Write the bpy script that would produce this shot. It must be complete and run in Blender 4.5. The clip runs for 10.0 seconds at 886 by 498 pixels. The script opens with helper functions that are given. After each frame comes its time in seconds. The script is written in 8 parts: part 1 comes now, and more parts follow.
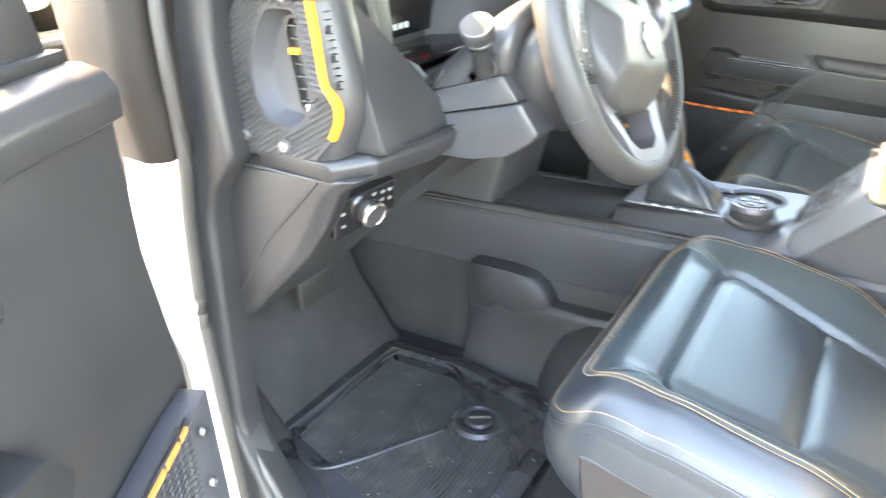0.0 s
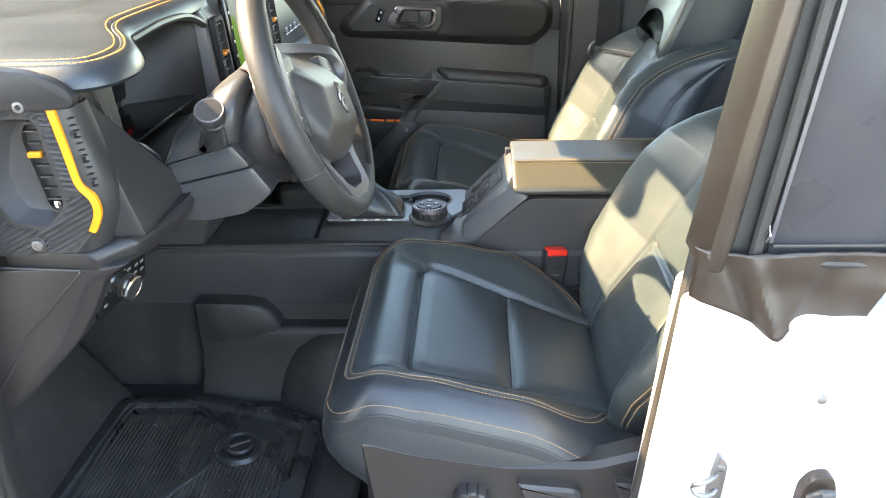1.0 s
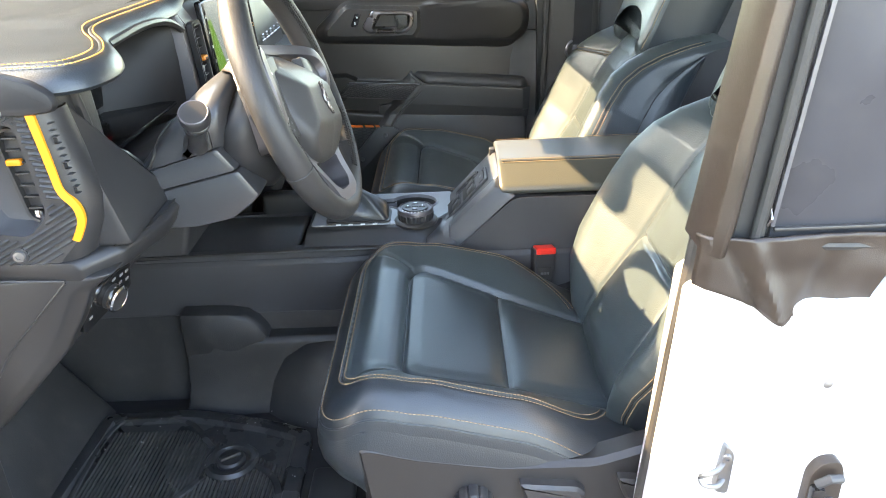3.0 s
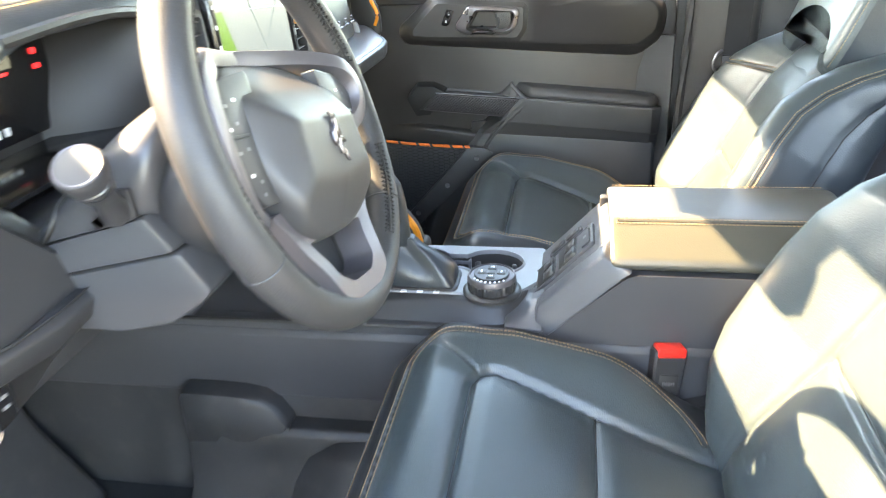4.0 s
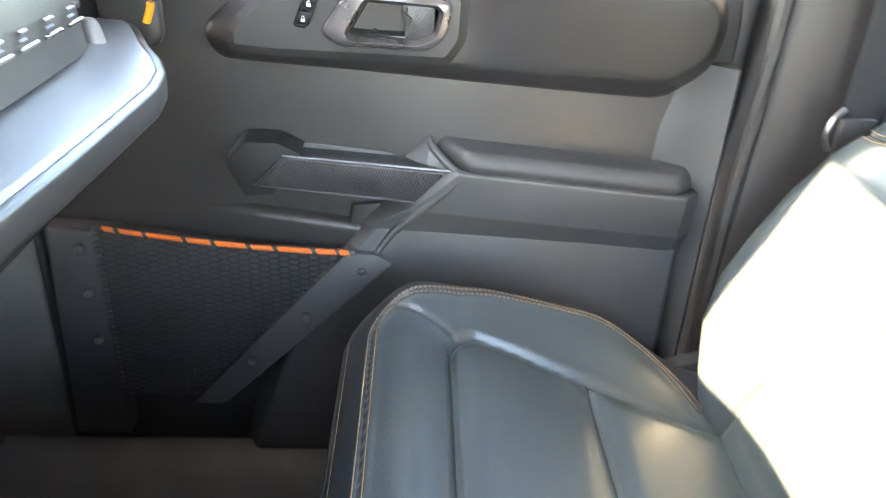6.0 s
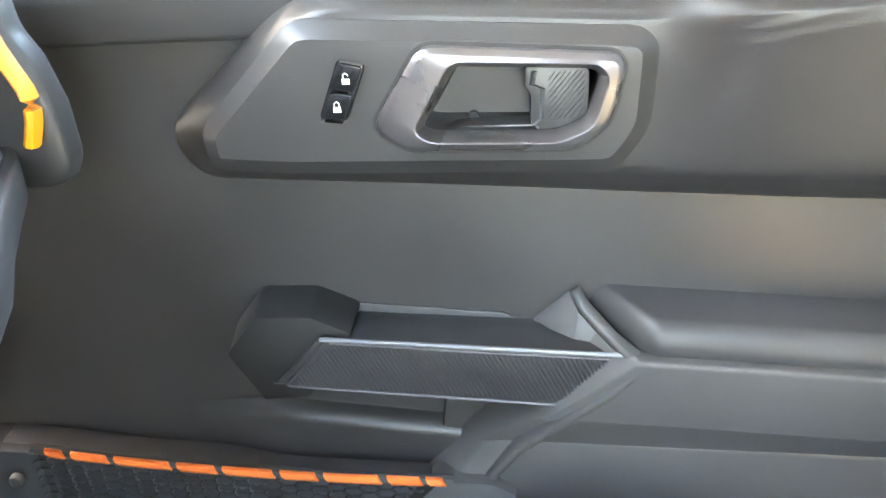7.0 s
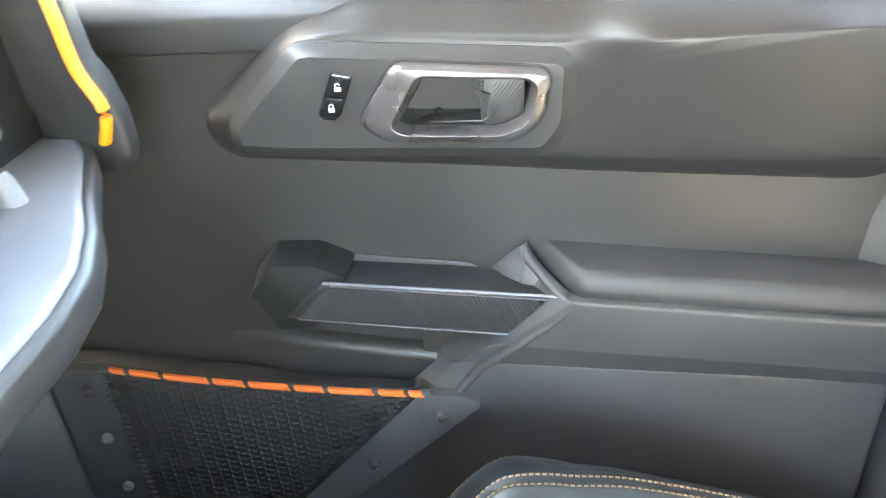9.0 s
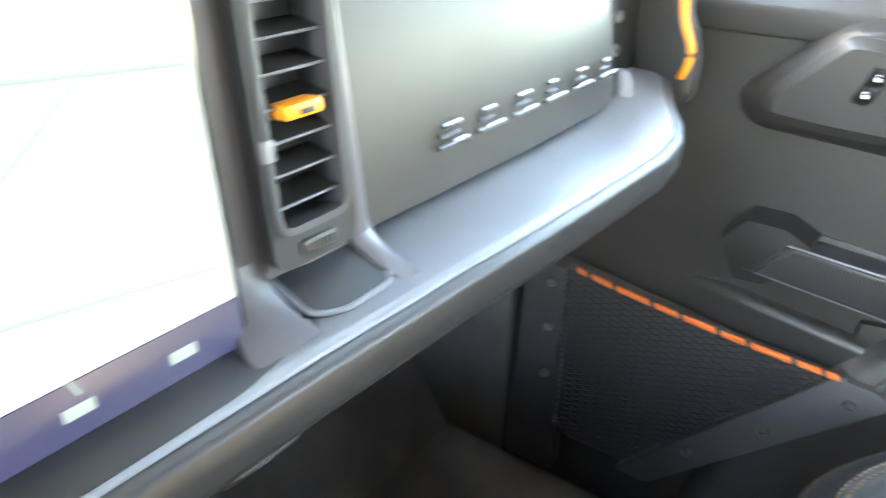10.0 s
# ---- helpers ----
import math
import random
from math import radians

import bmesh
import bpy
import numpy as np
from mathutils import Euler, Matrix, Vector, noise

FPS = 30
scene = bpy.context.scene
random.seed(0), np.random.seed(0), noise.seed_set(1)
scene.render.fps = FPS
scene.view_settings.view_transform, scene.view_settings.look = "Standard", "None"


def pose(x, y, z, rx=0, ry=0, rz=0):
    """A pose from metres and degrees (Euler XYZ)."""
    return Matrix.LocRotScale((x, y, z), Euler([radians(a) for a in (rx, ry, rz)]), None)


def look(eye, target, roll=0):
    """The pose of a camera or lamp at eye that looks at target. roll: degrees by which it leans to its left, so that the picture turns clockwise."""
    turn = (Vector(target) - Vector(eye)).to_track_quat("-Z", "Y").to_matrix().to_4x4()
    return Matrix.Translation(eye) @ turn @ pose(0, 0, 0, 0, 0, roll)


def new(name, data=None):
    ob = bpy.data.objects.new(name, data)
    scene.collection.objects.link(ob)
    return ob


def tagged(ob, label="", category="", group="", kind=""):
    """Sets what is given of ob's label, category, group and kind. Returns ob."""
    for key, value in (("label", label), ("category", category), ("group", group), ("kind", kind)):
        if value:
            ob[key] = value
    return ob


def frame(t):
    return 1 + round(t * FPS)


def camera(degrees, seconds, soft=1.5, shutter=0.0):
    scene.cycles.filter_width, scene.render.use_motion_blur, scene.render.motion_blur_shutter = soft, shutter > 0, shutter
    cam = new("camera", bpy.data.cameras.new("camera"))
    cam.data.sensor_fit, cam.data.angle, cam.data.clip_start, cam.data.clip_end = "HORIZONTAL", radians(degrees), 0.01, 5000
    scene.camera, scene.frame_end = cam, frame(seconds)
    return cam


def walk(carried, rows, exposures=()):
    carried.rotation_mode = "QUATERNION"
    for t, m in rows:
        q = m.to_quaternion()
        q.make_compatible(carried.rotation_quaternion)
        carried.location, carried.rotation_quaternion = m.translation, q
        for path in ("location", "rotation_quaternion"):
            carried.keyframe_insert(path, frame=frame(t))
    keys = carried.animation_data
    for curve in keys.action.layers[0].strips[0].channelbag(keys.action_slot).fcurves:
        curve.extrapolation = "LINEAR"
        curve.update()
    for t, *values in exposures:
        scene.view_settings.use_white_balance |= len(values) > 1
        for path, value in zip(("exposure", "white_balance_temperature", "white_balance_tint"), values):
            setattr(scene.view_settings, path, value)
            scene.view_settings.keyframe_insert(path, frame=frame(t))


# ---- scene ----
cam = camera(60.5, 10.0, soft=0.6, shutter=0.3)
PATH = [
    (0, (0.171, -0.472, 1.521), (-0.773, 1.078, 0.68), -1.7),
    (0.5, (0.11, -0.588, 1.587), (-0.218, 1.162, 0.675), -1.9),
    (1, (0.109, -0.628, 1.636), (0.01, 1.169, 0.764), -1.6),
    (1.5, (0.1, -0.635, 1.634), (0.016, 1.167, 0.769), -2.3),
    (2, (0.101, -0.641, 1.638), (0.014, 1.157, 0.768), -3.2),
    (3.3, (0.084, -0.594, 1.612), (0.054, 1.216, 0.762), -2.6),
    (3.5, (0.102, -0.524, 1.607), (0.021, 1.285, 0.757), -2.2),
    (4, (0.117, -0.208, 1.554), (-0.211, 1.576, 0.712), -2.8),
    (4.5, (0.056, 0.026, 1.535), (-0.142, 1.808, 0.648), -4.0),
    (5, (0.007, 0.186, 1.536), (-0.066, 1.941, 0.581), -6.5),
    (5.2, (-0.028, 0.27, 1.513), (-0.031, 2.036, 0.574), -4.9),
    (6.3, (-0.043, 0.821, 1.469), (0.022, 2.573, 0.507), 4.0),
    (6.5, (-0.029, 0.922, 1.45), (-0.053, 2.693, 0.522), 1.5),
    (7, (-0.069, 1.091, 1.428), (-0.248, 2.853, 0.499), -3.7),
    (7.5, (-0.031, 1.155, 1.449), (-0.318, 2.85, 0.426), -6.4),
    (8, (-0.011, 1.18, 1.452), (-0.323, 2.811, 0.337), -7.8),
    (8.5, (-0.019, 1.132, 1.48), (-0.259, 2.759, 0.342), -6.2),
    (9, (-0.023, 0.986, 1.513), (-0.243, 2.655, 0.433), -4.5),
    (9.5, (-0.039, 0.843, 1.495), (-0.644, 2.521, 0.591), -2.6),
    (10, (-0.074, 0.753, 1.484), (-1.129, 2.186, 0.571), 0.6),
]
walk(cam, [(t, look(eye, target, roll)) for t, eye, target, roll in PATH], [(0.0, 5.84, 8650, 13), (0.5, 5.05, 8300, 13), (1.0, 4.37, 8050, 12), (3.5, 4.65, 8050, 13), (4.0, 5.39, 8250, 13), (4.5, 5.27, 8150, 16), (5.0, 5.27, 8200, 17), (5.2, 5.42, 8200, 17), (6.3, 6.36, 7900, 13), (7.0, 6.46, 7900, 12), (7.5, 6.70, 7950, 12), (8.5, 6.84, 7950, 12), (9.0, 6.50, 8050, 12), (9.5, 6.27, 8400, 13), (10.0, 6.22, 8150, 12)])

# ---- daylight: a clear sky and a sun ahead of the car, a little to its left ----
SUN_EL, SUN_AZ = 37.5, -6.0          # azimuth to the driver's side of straight ahead
world = bpy.data.worlds.new("sky")
scene.world = world
world.use_nodes = True
wn = world.node_tree
sky = wn.nodes.new("ShaderNodeTexSky")
sky.sky_type, sky.sun_disc = "NISHITA", False
sky.sun_elevation, sky.sun_rotation = radians(SUN_EL), radians(270 - SUN_AZ)
wn.links.new(sky.outputs[0], wn.nodes["Background"].inputs[0])
wn.nodes["Background"].inputs[1].default_value = 0.15
sun = new("sun", bpy.data.lights.new("sun", "SUN"))
sun.data.energy, sun.data.angle, sun.data.color = 2.0, radians(0.53), (1.0, 0.81, 0.54)
sd = Vector((-math.cos(radians(SUN_EL)) * math.cos(radians(SUN_AZ)), -math.cos(radians(SUN_EL)) * math.sin(radians(SUN_AZ)), math.sin(radians(SUN_EL))))
sun.matrix_world = look(sd * 20, (0, 0, 0))


# ---- materials ----
def mat(name, color, rough=0.5, metal=0.0, grain=900.0, bump=0.15, vary=0.12, blotch=9.0, spec=0.5, coat=0.0, rvary=0.12, dirt=0.0):
    m = bpy.data.materials.new(name)
    m.use_nodes = True
    n, l = m.node_tree.nodes, m.node_tree.links
    b = n["Principled BSDF"]
    tc = n.new("ShaderNodeTexCoord")
    big = n.new("ShaderNodeTexNoise")
    big.inputs["Scale"].default_value, big.inputs["Detail"].default_value = blotch, 5
    fine = n.new("ShaderNodeTexNoise")
    fine.inputs["Scale"].default_value, fine.inputs["Detail"].default_value = grain, 2
    for k in (big, fine):
        l.new(tc.outputs["Object"], k.inputs["Vector"])
    ramp = n.new("ShaderNodeMapRange")
    ramp.inputs[1].default_value, ramp.inputs[2].default_value = 0.3, 0.7
    ramp.inputs[3].default_value, ramp.inputs[4].default_value = 1 - vary, 1 + vary
    l.new(big.outputs[0], ramp.inputs[0])
    mul = n.new("ShaderNodeVectorMath")
    mul.operation = "SCALE"
    mul.inputs[0].default_value = color
    l.new(ramp.outputs[0], mul.inputs["Scale"])
    out = mul.outputs[0]
    if dirt:
        spots = n.new("ShaderNodeTexNoise")
        spots.inputs["Scale"].default_value, spots.inputs["Detail"].default_value = 26.0, 8
        l.new(tc.outputs["Object"], spots.inputs["Vector"])
        r2 = n.new("ShaderNodeMapRange")
        r2.inputs[1].default_value, r2.inputs[2].default_value = 0.52, 0.75
        r2.inputs[3].default_value, r2.inputs[4].default_value = 0.0, dirt
        l.new(spots.outputs[0], r2.inputs[0])
        mix = n.new("ShaderNodeMixRGB")
        mix.inputs[2].default_value = (0.16, 0.145, 0.12, 1)
        l.new(r2.outputs[0], mix.inputs[0])
        l.new(out, mix.inputs[1])
        out = mix.outputs[0]
    l.new(out, b.inputs["Base Color"])
    rr = n.new("ShaderNodeMapRange")
    rr.inputs[1].default_value, rr.inputs[2].default_value = 0.3, 0.7
    rr.inputs[3].default_value, rr.inputs[4].default_value = max(0.02, rough - rvary), min(1, rough + rvary)
    l.new(big.outputs[0], rr.inputs[0])
    l.new(rr.outputs[0], b.inputs["Roughness"])
    b.inputs["Metallic"].default_value = metal
    b.inputs["Specular IOR Level"].default_value = spec
    b.inputs["Coat Weight"].default_value = coat
    if bump:
        bp = n.new("ShaderNodeBump")
        bp.inputs["Strength"].default_value, bp.inputs["Distance"].default_value = bump, 0.0006
        l.new(fine.outputs[0], bp.inputs["Height"])
        l.new(bp.outputs[0], b.inputs["Normal"])
    return m


def leather_mat(name, color, rough, spec=0.5):
    m = mat(name, color, rough, grain=260, bump=0.0, vary=0.10, blotch=7, spec=spec, rvary=0.06)
    n, l = m.node_tree.nodes, m.node_tree.links
    tc = n.new("ShaderNodeTexCoord")
    v = n.new("ShaderNodeTexVoronoi")
    v.inputs["Scale"].default_value = 520
    l.new(tc.outputs["Object"], v.inputs["Vector"])
    w = n.new("ShaderNodeTexNoise")
    w.inputs["Scale"].default_value, w.inputs["Detail"].default_value = 16, 4
    l.new(tc.outputs["Object"], w.inputs["Vector"])
    b1, b2 = n.new("ShaderNodeBump"), n.new("ShaderNodeBump")
    b1.inputs["Strength"].default_value, b1.inputs["Distance"].default_value = 0.26, 0.0006
    b2.inputs["Strength"].default_value, b2.inputs["Distance"].default_value = 0.06, 0.004
    l.new(v.outputs["Distance"], b1.inputs["Height"])
    l.new(w.outputs[0], b2.inputs["Height"])
    l.new(b2.outputs[0], b1.inputs["Normal"])
    l.new(b1.outputs[0], n["Principled BSDF"].inputs["Normal"])
    return m


def glow_mat(name, color, strength, base=(0.02, 0.02, 0.02)):
    m = bpy.data.materials.new(name)
    m.use_nodes = True
    b = m.node_tree.nodes["Principled BSDF"]
    b.inputs["Base Color"].default_value = (*base, 1)
    b.inputs["Roughness"].default_value = 0.25
    b.inputs["Emission Color"].default_value = (*color, 1)
    b.inputs["Emission Strength"].default_value = strength
    return m


def glass_mat(name, tint=(0.9, 0.95, 0.93)):
    m = bpy.data.materials.new(name)
    m.use_nodes = True
    n, l = m.node_tree.nodes, m.node_tree.links
    t, g, f, mx = n.new("ShaderNodeBsdfTransparent"), n.new("ShaderNodeBsdfGlossy"), n.new("ShaderNodeFresnel"), n.new("ShaderNodeMixShader")
    t.inputs[0].default_value = (*tint, 1)
    g.inputs["Roughness"].default_value = 0.02
    f.inputs[0].default_value = 1.45
    l.new(f.outputs[0], mx.inputs[0])
    l.new(t.outputs[0], mx.inputs[1])
    l.new(g.outputs[0], mx.inputs[2])
    l.new(mx.outputs[0], n["Material Output"].inputs[0])
    return m


PLASTIC = mat("grained_charcoal_plastic", (0.044, 0.044, 0.048), 0.50, grain=1100, bump=0.25, rvary=0.06)
PODSKIN = mat("soft_brown_black_trim", (0.0235, 0.0215, 0.0210), 0.35, grain=1400, bump=0.22, rvary=0.05)
# lower door plastic, also paled to stand in for glare over it
LOWERTRIM = mat("grained_lower_door_plastic", (0.058, 0.0575, 0.0575), 0.46, grain=1200, bump=0.2, rvary=0.05)
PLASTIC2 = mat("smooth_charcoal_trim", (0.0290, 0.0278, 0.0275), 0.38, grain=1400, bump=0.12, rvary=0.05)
DASHCHAR = mat("grained_black_dash_plastic", (0.0225, 0.0225, 0.0245), 0.50, grain=1100, bump=0.3, rvary=0.06, vary=0.10)
DASHCHAR2 = mat("satin_black_dash_plastic", (0.0165, 0.0165, 0.0180), 0.45, grain=1300, bump=0.2, rvary=0.06, vary=0.10)
VENTBLACK = mat("matt_black_louvre", (0.008, 0.008, 0.008), 0.6, bump=0.0)
STACKGREY = mat("grey_mauve_fascia", (0.105, 0.098, 0.105), 0.42, metal=0.3, grain=1500, bump=0.06, vary=0.05, rvary=0.04)
DUSTYRIB = mat("dusty_rubber", (0.050, 0.049, 0.047), 0.6, grain=500, bump=0.3, vary=0.4, blotch=18, dirt=0.4)
# base raised so that the dashboard shelf looks lit from above
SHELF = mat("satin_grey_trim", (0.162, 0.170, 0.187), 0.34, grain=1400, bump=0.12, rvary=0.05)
SHROUD = mat("satin_column_plastic", (0.034, 0.0355, 0.039), 0.36, grain=1500, bump=0.10, rvary=0.04, vary=0.08)
HUBPAD = mat("soft_pad_vinyl", (0.036, 0.0355, 0.0365), 0.5, grain=1300, bump=0.2, rvary=0.05)
BLACK = mat("black_plastic", (0.026, 0.026, 0.028), 0.45, grain=1200, bump=0.12)
GLOSSBLACK = mat("gloss_black_plastic", (0.010, 0.010, 0.011), 0.16, bump=0.0, rvary=0.04)
RIBBED = mat("ribbed_black_rubber", (0.040, 0.040, 0.042), 0.55, grain=700, bump=0.2)
CARPET = mat("black_vinyl_floor", (0.028, 0.028, 0.030), 0.50, grain=420, bump=0.5, vary=0.25, blotch=12, dirt=0.10)
# paler floor vinyl: lens haze over the passenger footwell put into the colour
HAZECARPET = mat("dusty_footwell_lining", (0.115, 0.112, 0.108), 0.7, grain=420, bump=0.5, vary=0.25, blotch=12, dirt=0.2)
MATRUBBER = mat("black_rubber_mat", (0.038, 0.038, 0.040), 0.30, grain=500, bump=0.25, vary=0.3, blotch=14, dirt=0.22)
LEATHER = leather_mat("black_green_leather", (0.036, 0.048, 0.053), 0.34)
LEATHER2 = leather_mat("black_side_leather", (0.022, 0.028, 0.034), 0.36)
LIDVINYL = leather_mat("brown_black_lid_vinyl", (0.055, 0.0555, 0.046), 0.42)
WHEELHIDE = leather_mat("wheel_leather", (0.027, 0.027, 0.028), 0.48, 0.35)
THREAD = mat("tan_thread", (0.33, 0.215, 0.115), 0.8, grain=3000, bump=0.0)
ORANGETHREAD = mat("orange_thread", (0.62, 0.28, 0.05), 0.8, grain=3000, bump=0.0)
SEAM = mat("black_seam_thread", (0.010, 0.010, 0.011), 0.8, grain=3000, bump=0.0)
ORANGE = mat("orange_plastic", (0.80, 0.26, 0.012), 0.45, bump=0.0, vary=0.05)
ORANGECORD = mat("orange_webbing", (0.800, 0.166, 0.030), 0.7, grain=1500, bump=0.4, vary=0.1)
SATIN = mat("satin_silver", (0.20, 0.188, 0.192), 0.28, metal=0.85, bump=0.05, grain=1500, vary=0.05, rvary=0.04)
CONTRIM = mat("satin_blue_grey_console_trim", (0.068, 0.071, 0.080), 0.36, grain=1500, bump=0.10, rvary=0.05, vary=0.08)
BRONZE = mat("dark_silver_panel", (0.050, 0.045, 0.0395), 0.48, metal=0.3, grain=1600, bump=0.08, vary=0.05, rvary=0.04)
GREYTRIM = mat("grey_metallic_trim", (0.112, 0.104, 0.112), 0.42, metal=0.5, grain=1500, bump=0.06, vary=0.05, rvary=0.04)
CHROME = mat("bright_chrome", (0.75, 0.75, 0.76), 0.12, metal=1.0, bump=0.0, vary=0.02, rvary=0.03)
STEEL = mat("steel_screw", (0.26, 0.26, 0.265), 0.42, metal=1.0, bump=0.1, vary=0.1)
WHITE = mat("white_car_paint", (0.70, 0.70, 0.70), 0.28, grain=300, bump=0.02, vary=0.02, coat=0.6)
RUBBER = mat("black_rubber_seal", (0.022, 0.021, 0.020), 0.55, grain=600, bump=0.25, vary=0.2)
SOFTTOP = mat("brown_black_trim_cloth", (0.030, 0.0215, 0.0165), 0.42, spec=0.4, grain=800, bump=0.35, vary=0.18, blotch=14)
POSTCOVER = mat("dark_weather_cover", (0.014, 0.0115, 0.0100), 0.6, spec=0.15, grain=800, bump=0.3, vary=0.2, blotch=14)
TINTPANEL = mat("dark_quarter_panel", (0.030, 0.032, 0.038), 0.32, grain=500, bump=0.06, vary=0.15, dirt=0.05)
HEADLINER = mat("grey_headliner", (0.42, 0.42, 0.425), 0.9, grain=600, bump=0.4)
RED = mat("red_plastic", (0.75, 0.03, 0.02), 0.35, bump=0.0, vary=0.03)
MARK = mat("pale_print", (0.75, 0.76, 0.78), 0.5, bump=0.0, vary=0.02)
MARKDIM = mat("grey_print", (0.16, 0.16, 0.165), 0.5, bump=0.0, vary=0.02)
BELT = mat("black_webbing", (0.020, 0.020, 0.021), 0.75, grain=1800, bump=0.5)
ASPHALT = mat("worn_asphalt", (0.080, 0.078, 0.075), 0.9, grain=90, bump=0.6, vary=0.2, blotch=0.6)
SCREEN = glow_mat("lit_map_screen", (0.68, 0.90, 1.0), 0.0170)
SCREENBAR = glow_mat("blue_menu_bar", (0.10, 0.12, 0.40), 0.0085)
SCREENGREEN = glow_mat("green_map_area", (0.28, 0.75, 0.05), 0.018)
SCREENLINE = glow_mat("pale_map_road", (0.52, 0.76, 0.84), 0.0160)
REDLAMP = glow_mat("red_warning_lamp", (1.0, 0.03, 0.04), 0.07)
CLUSTERLIT = glow_mat("pale_cluster_display", (0.55, 0.62, 0.5), 0.012)
GLASS = glass_mat("window_glass")


# ---- mesh helpers ----
def part(name, bm, material, parent=None, label="", smooth=True, angle=35):
    me = bpy.data.meshes.new(name)
    bm.normal_update()
    bm.to_mesh(me)
    bm.free()
    return mesh_part(name, me, material, parent, label, smooth, angle)


def mesh_part(name, me, material, parent=None, label="", smooth=True, angle=35):
    me.materials.append(material)
    if smooth:
        me.set_sharp_from_angle(angle=radians(angle))
        for p in me.polygons:
            p.use_smooth = True
    ob = new(name, me)
    if parent:
        ob.parent = parent
    if label:
        ob["label"] = label
    return ob


def thing(name, label, category, group="", kind=""):
    ob = new(name)
    ob.empty_display_size = 0.05
    return tagged(ob, label, category, group, kind)


def bevelled(bm, r, seg=2, sharp=20):
    if r > 0:
        es = [e for e in bm.edges if len(e.link_faces) == 2 and e.calc_face_angle(0) > radians(sharp)]
        bmesh.ops.bevel(bm, geom=es, offset=r, segments=seg, profile=0.5, affect="EDGES", clamp_overlap=True)
    return bm


def box(x0, x1, y0, y1, z0, z1, r=0.004, seg=2, m=None):
    bm = bmesh.new()
    bmesh.ops.create_cube(bm, size=1, matrix=Matrix.Translation(((x0 + x1) / 2, (y0 + y1) / 2, (z0 + z1) / 2)) @ Matrix.Diagonal((abs(x1 - x0), abs(y1 - y0), abs(z1 - z0), 1)))
    bevelled(bm, r, seg)
    if m:
        bm.transform(m)
    return bm


AX = {"x": (1, 2, 0), "y": (0, 2, 1), "z": (0, 1, 2)}


def put3(axis, a, b, c):
    v = [0, 0, 0]
    i, j, k = AX[axis]
    v[i], v[j], v[k] = a, b, c
    return v


def about(poly, c, angles):
    """Where rays from c at the given angles leave an outline."""
    out = []
    pts = [Vector((q[0], q[1])) for q in poly]
    for w in angles:
        d = Vector((math.cos(w), math.sin(w)))
        best = 0.0
        for a, b in zip(pts, pts[1:] + pts[:1]):
            e = b - a
            den = d.x * e.y - d.y * e.x
            if abs(den) < 1e-12:
                continue
            r = a - Vector(c)
            t, s = (r.x * e.y - r.y * e.x) / den, (r.x * d.y - r.y * d.x) / den
            if -1e-6 <= s <= 1 + 1e-6 and t > best:
                best = t
        out.append(Vector(c) + d * best)
    return out


def flat_top(bm, t):
    """Insets the largest face, so that it shades flat."""
    bm.normal_update()
    f = max(bm.faces, key=lambda q: q.calc_area())
    bmesh.ops.inset_region(bm, faces=[f], thickness=t, use_even_offset=True)
    return bm


def loft(rings, cap=True, closed=True, r=0.0, seg=2, sharp=20, m=None):
    """A skin over rings of equally many points."""
    bm = bmesh.new()
    vs = [[bm.verts.new(p) for p in ring] for ring in rings]
    n = len(rings[0])
    for a, b in zip(vs, vs[1:]):
        for i in range(n if closed else n - 1):
            j = (i + 1) % n
            bm.faces.new((a[i], a[j], b[j], b[i]))
    if cap and closed:
        if cap != "end":
            bm.faces.new(vs[0][::-1])
        bm.faces.new(vs[-1])
    bmesh.ops.recalc_face_normals(bm, faces=bm.faces[:])
    bevelled(bm, r, seg, sharp)
    if m:
        bm.transform(m)
    return bm


def prism(pts, axis, lo, hi, r=0.003, seg=2, inset=None, m=None):
    """A polygon pushed along an axis; inset: another polygon of as many points for its far end."""
    return loft([[put3(axis, a, b, lo) for a, b in pts], [put3(axis, a, b, hi) for a, b in (inset or pts)]], r=r, seg=seg, m=m)


def grow(pts, d):
    """A polygon moved outwards by d (inwards when negative)."""
    area = sum(a[0] * b[1] - b[0] * a[1] for a, b in zip(pts, pts[1:] + pts[:1]))
    s = 1 if area > 0 else -1
    out = []
    for i, p in enumerate(pts):
        q, n = Vector(pts[i - 1]), Vector(pts[(i + 1) % len(pts)])
        p = Vector(p)
        e1, e2 = (p - q).normalized(), (n - p).normalized()
        n1, n2 = Vector((e1.y, -e1.x)) * s, Vector((e2.y, -e2.x)) * s
        k = n1 + n2
        out.append(tuple(p + k * (d / max(0.35, k.length_squared / 2))))
    return out


def rounded(pts, r, n=5):
    """A polygon with its corners cut round."""
    out = []
    for i, p in enumerate(pts):
        p, a, b = Vector(p), Vector(pts[i - 1]), Vector(pts[(i + 1) % len(pts)])
        rr = min(r, (a - p).length * 0.48, (b - p).length * 0.48)
        s, e = p + (a - p).normalized() * rr, p + (b - p).normalized() * rr
        for k in range(n):
            t = k / (n - 1)
            out.append(tuple(s * (1 - t) ** 2 + p * 2 * t * (1 - t) + e * t * t))
    return out


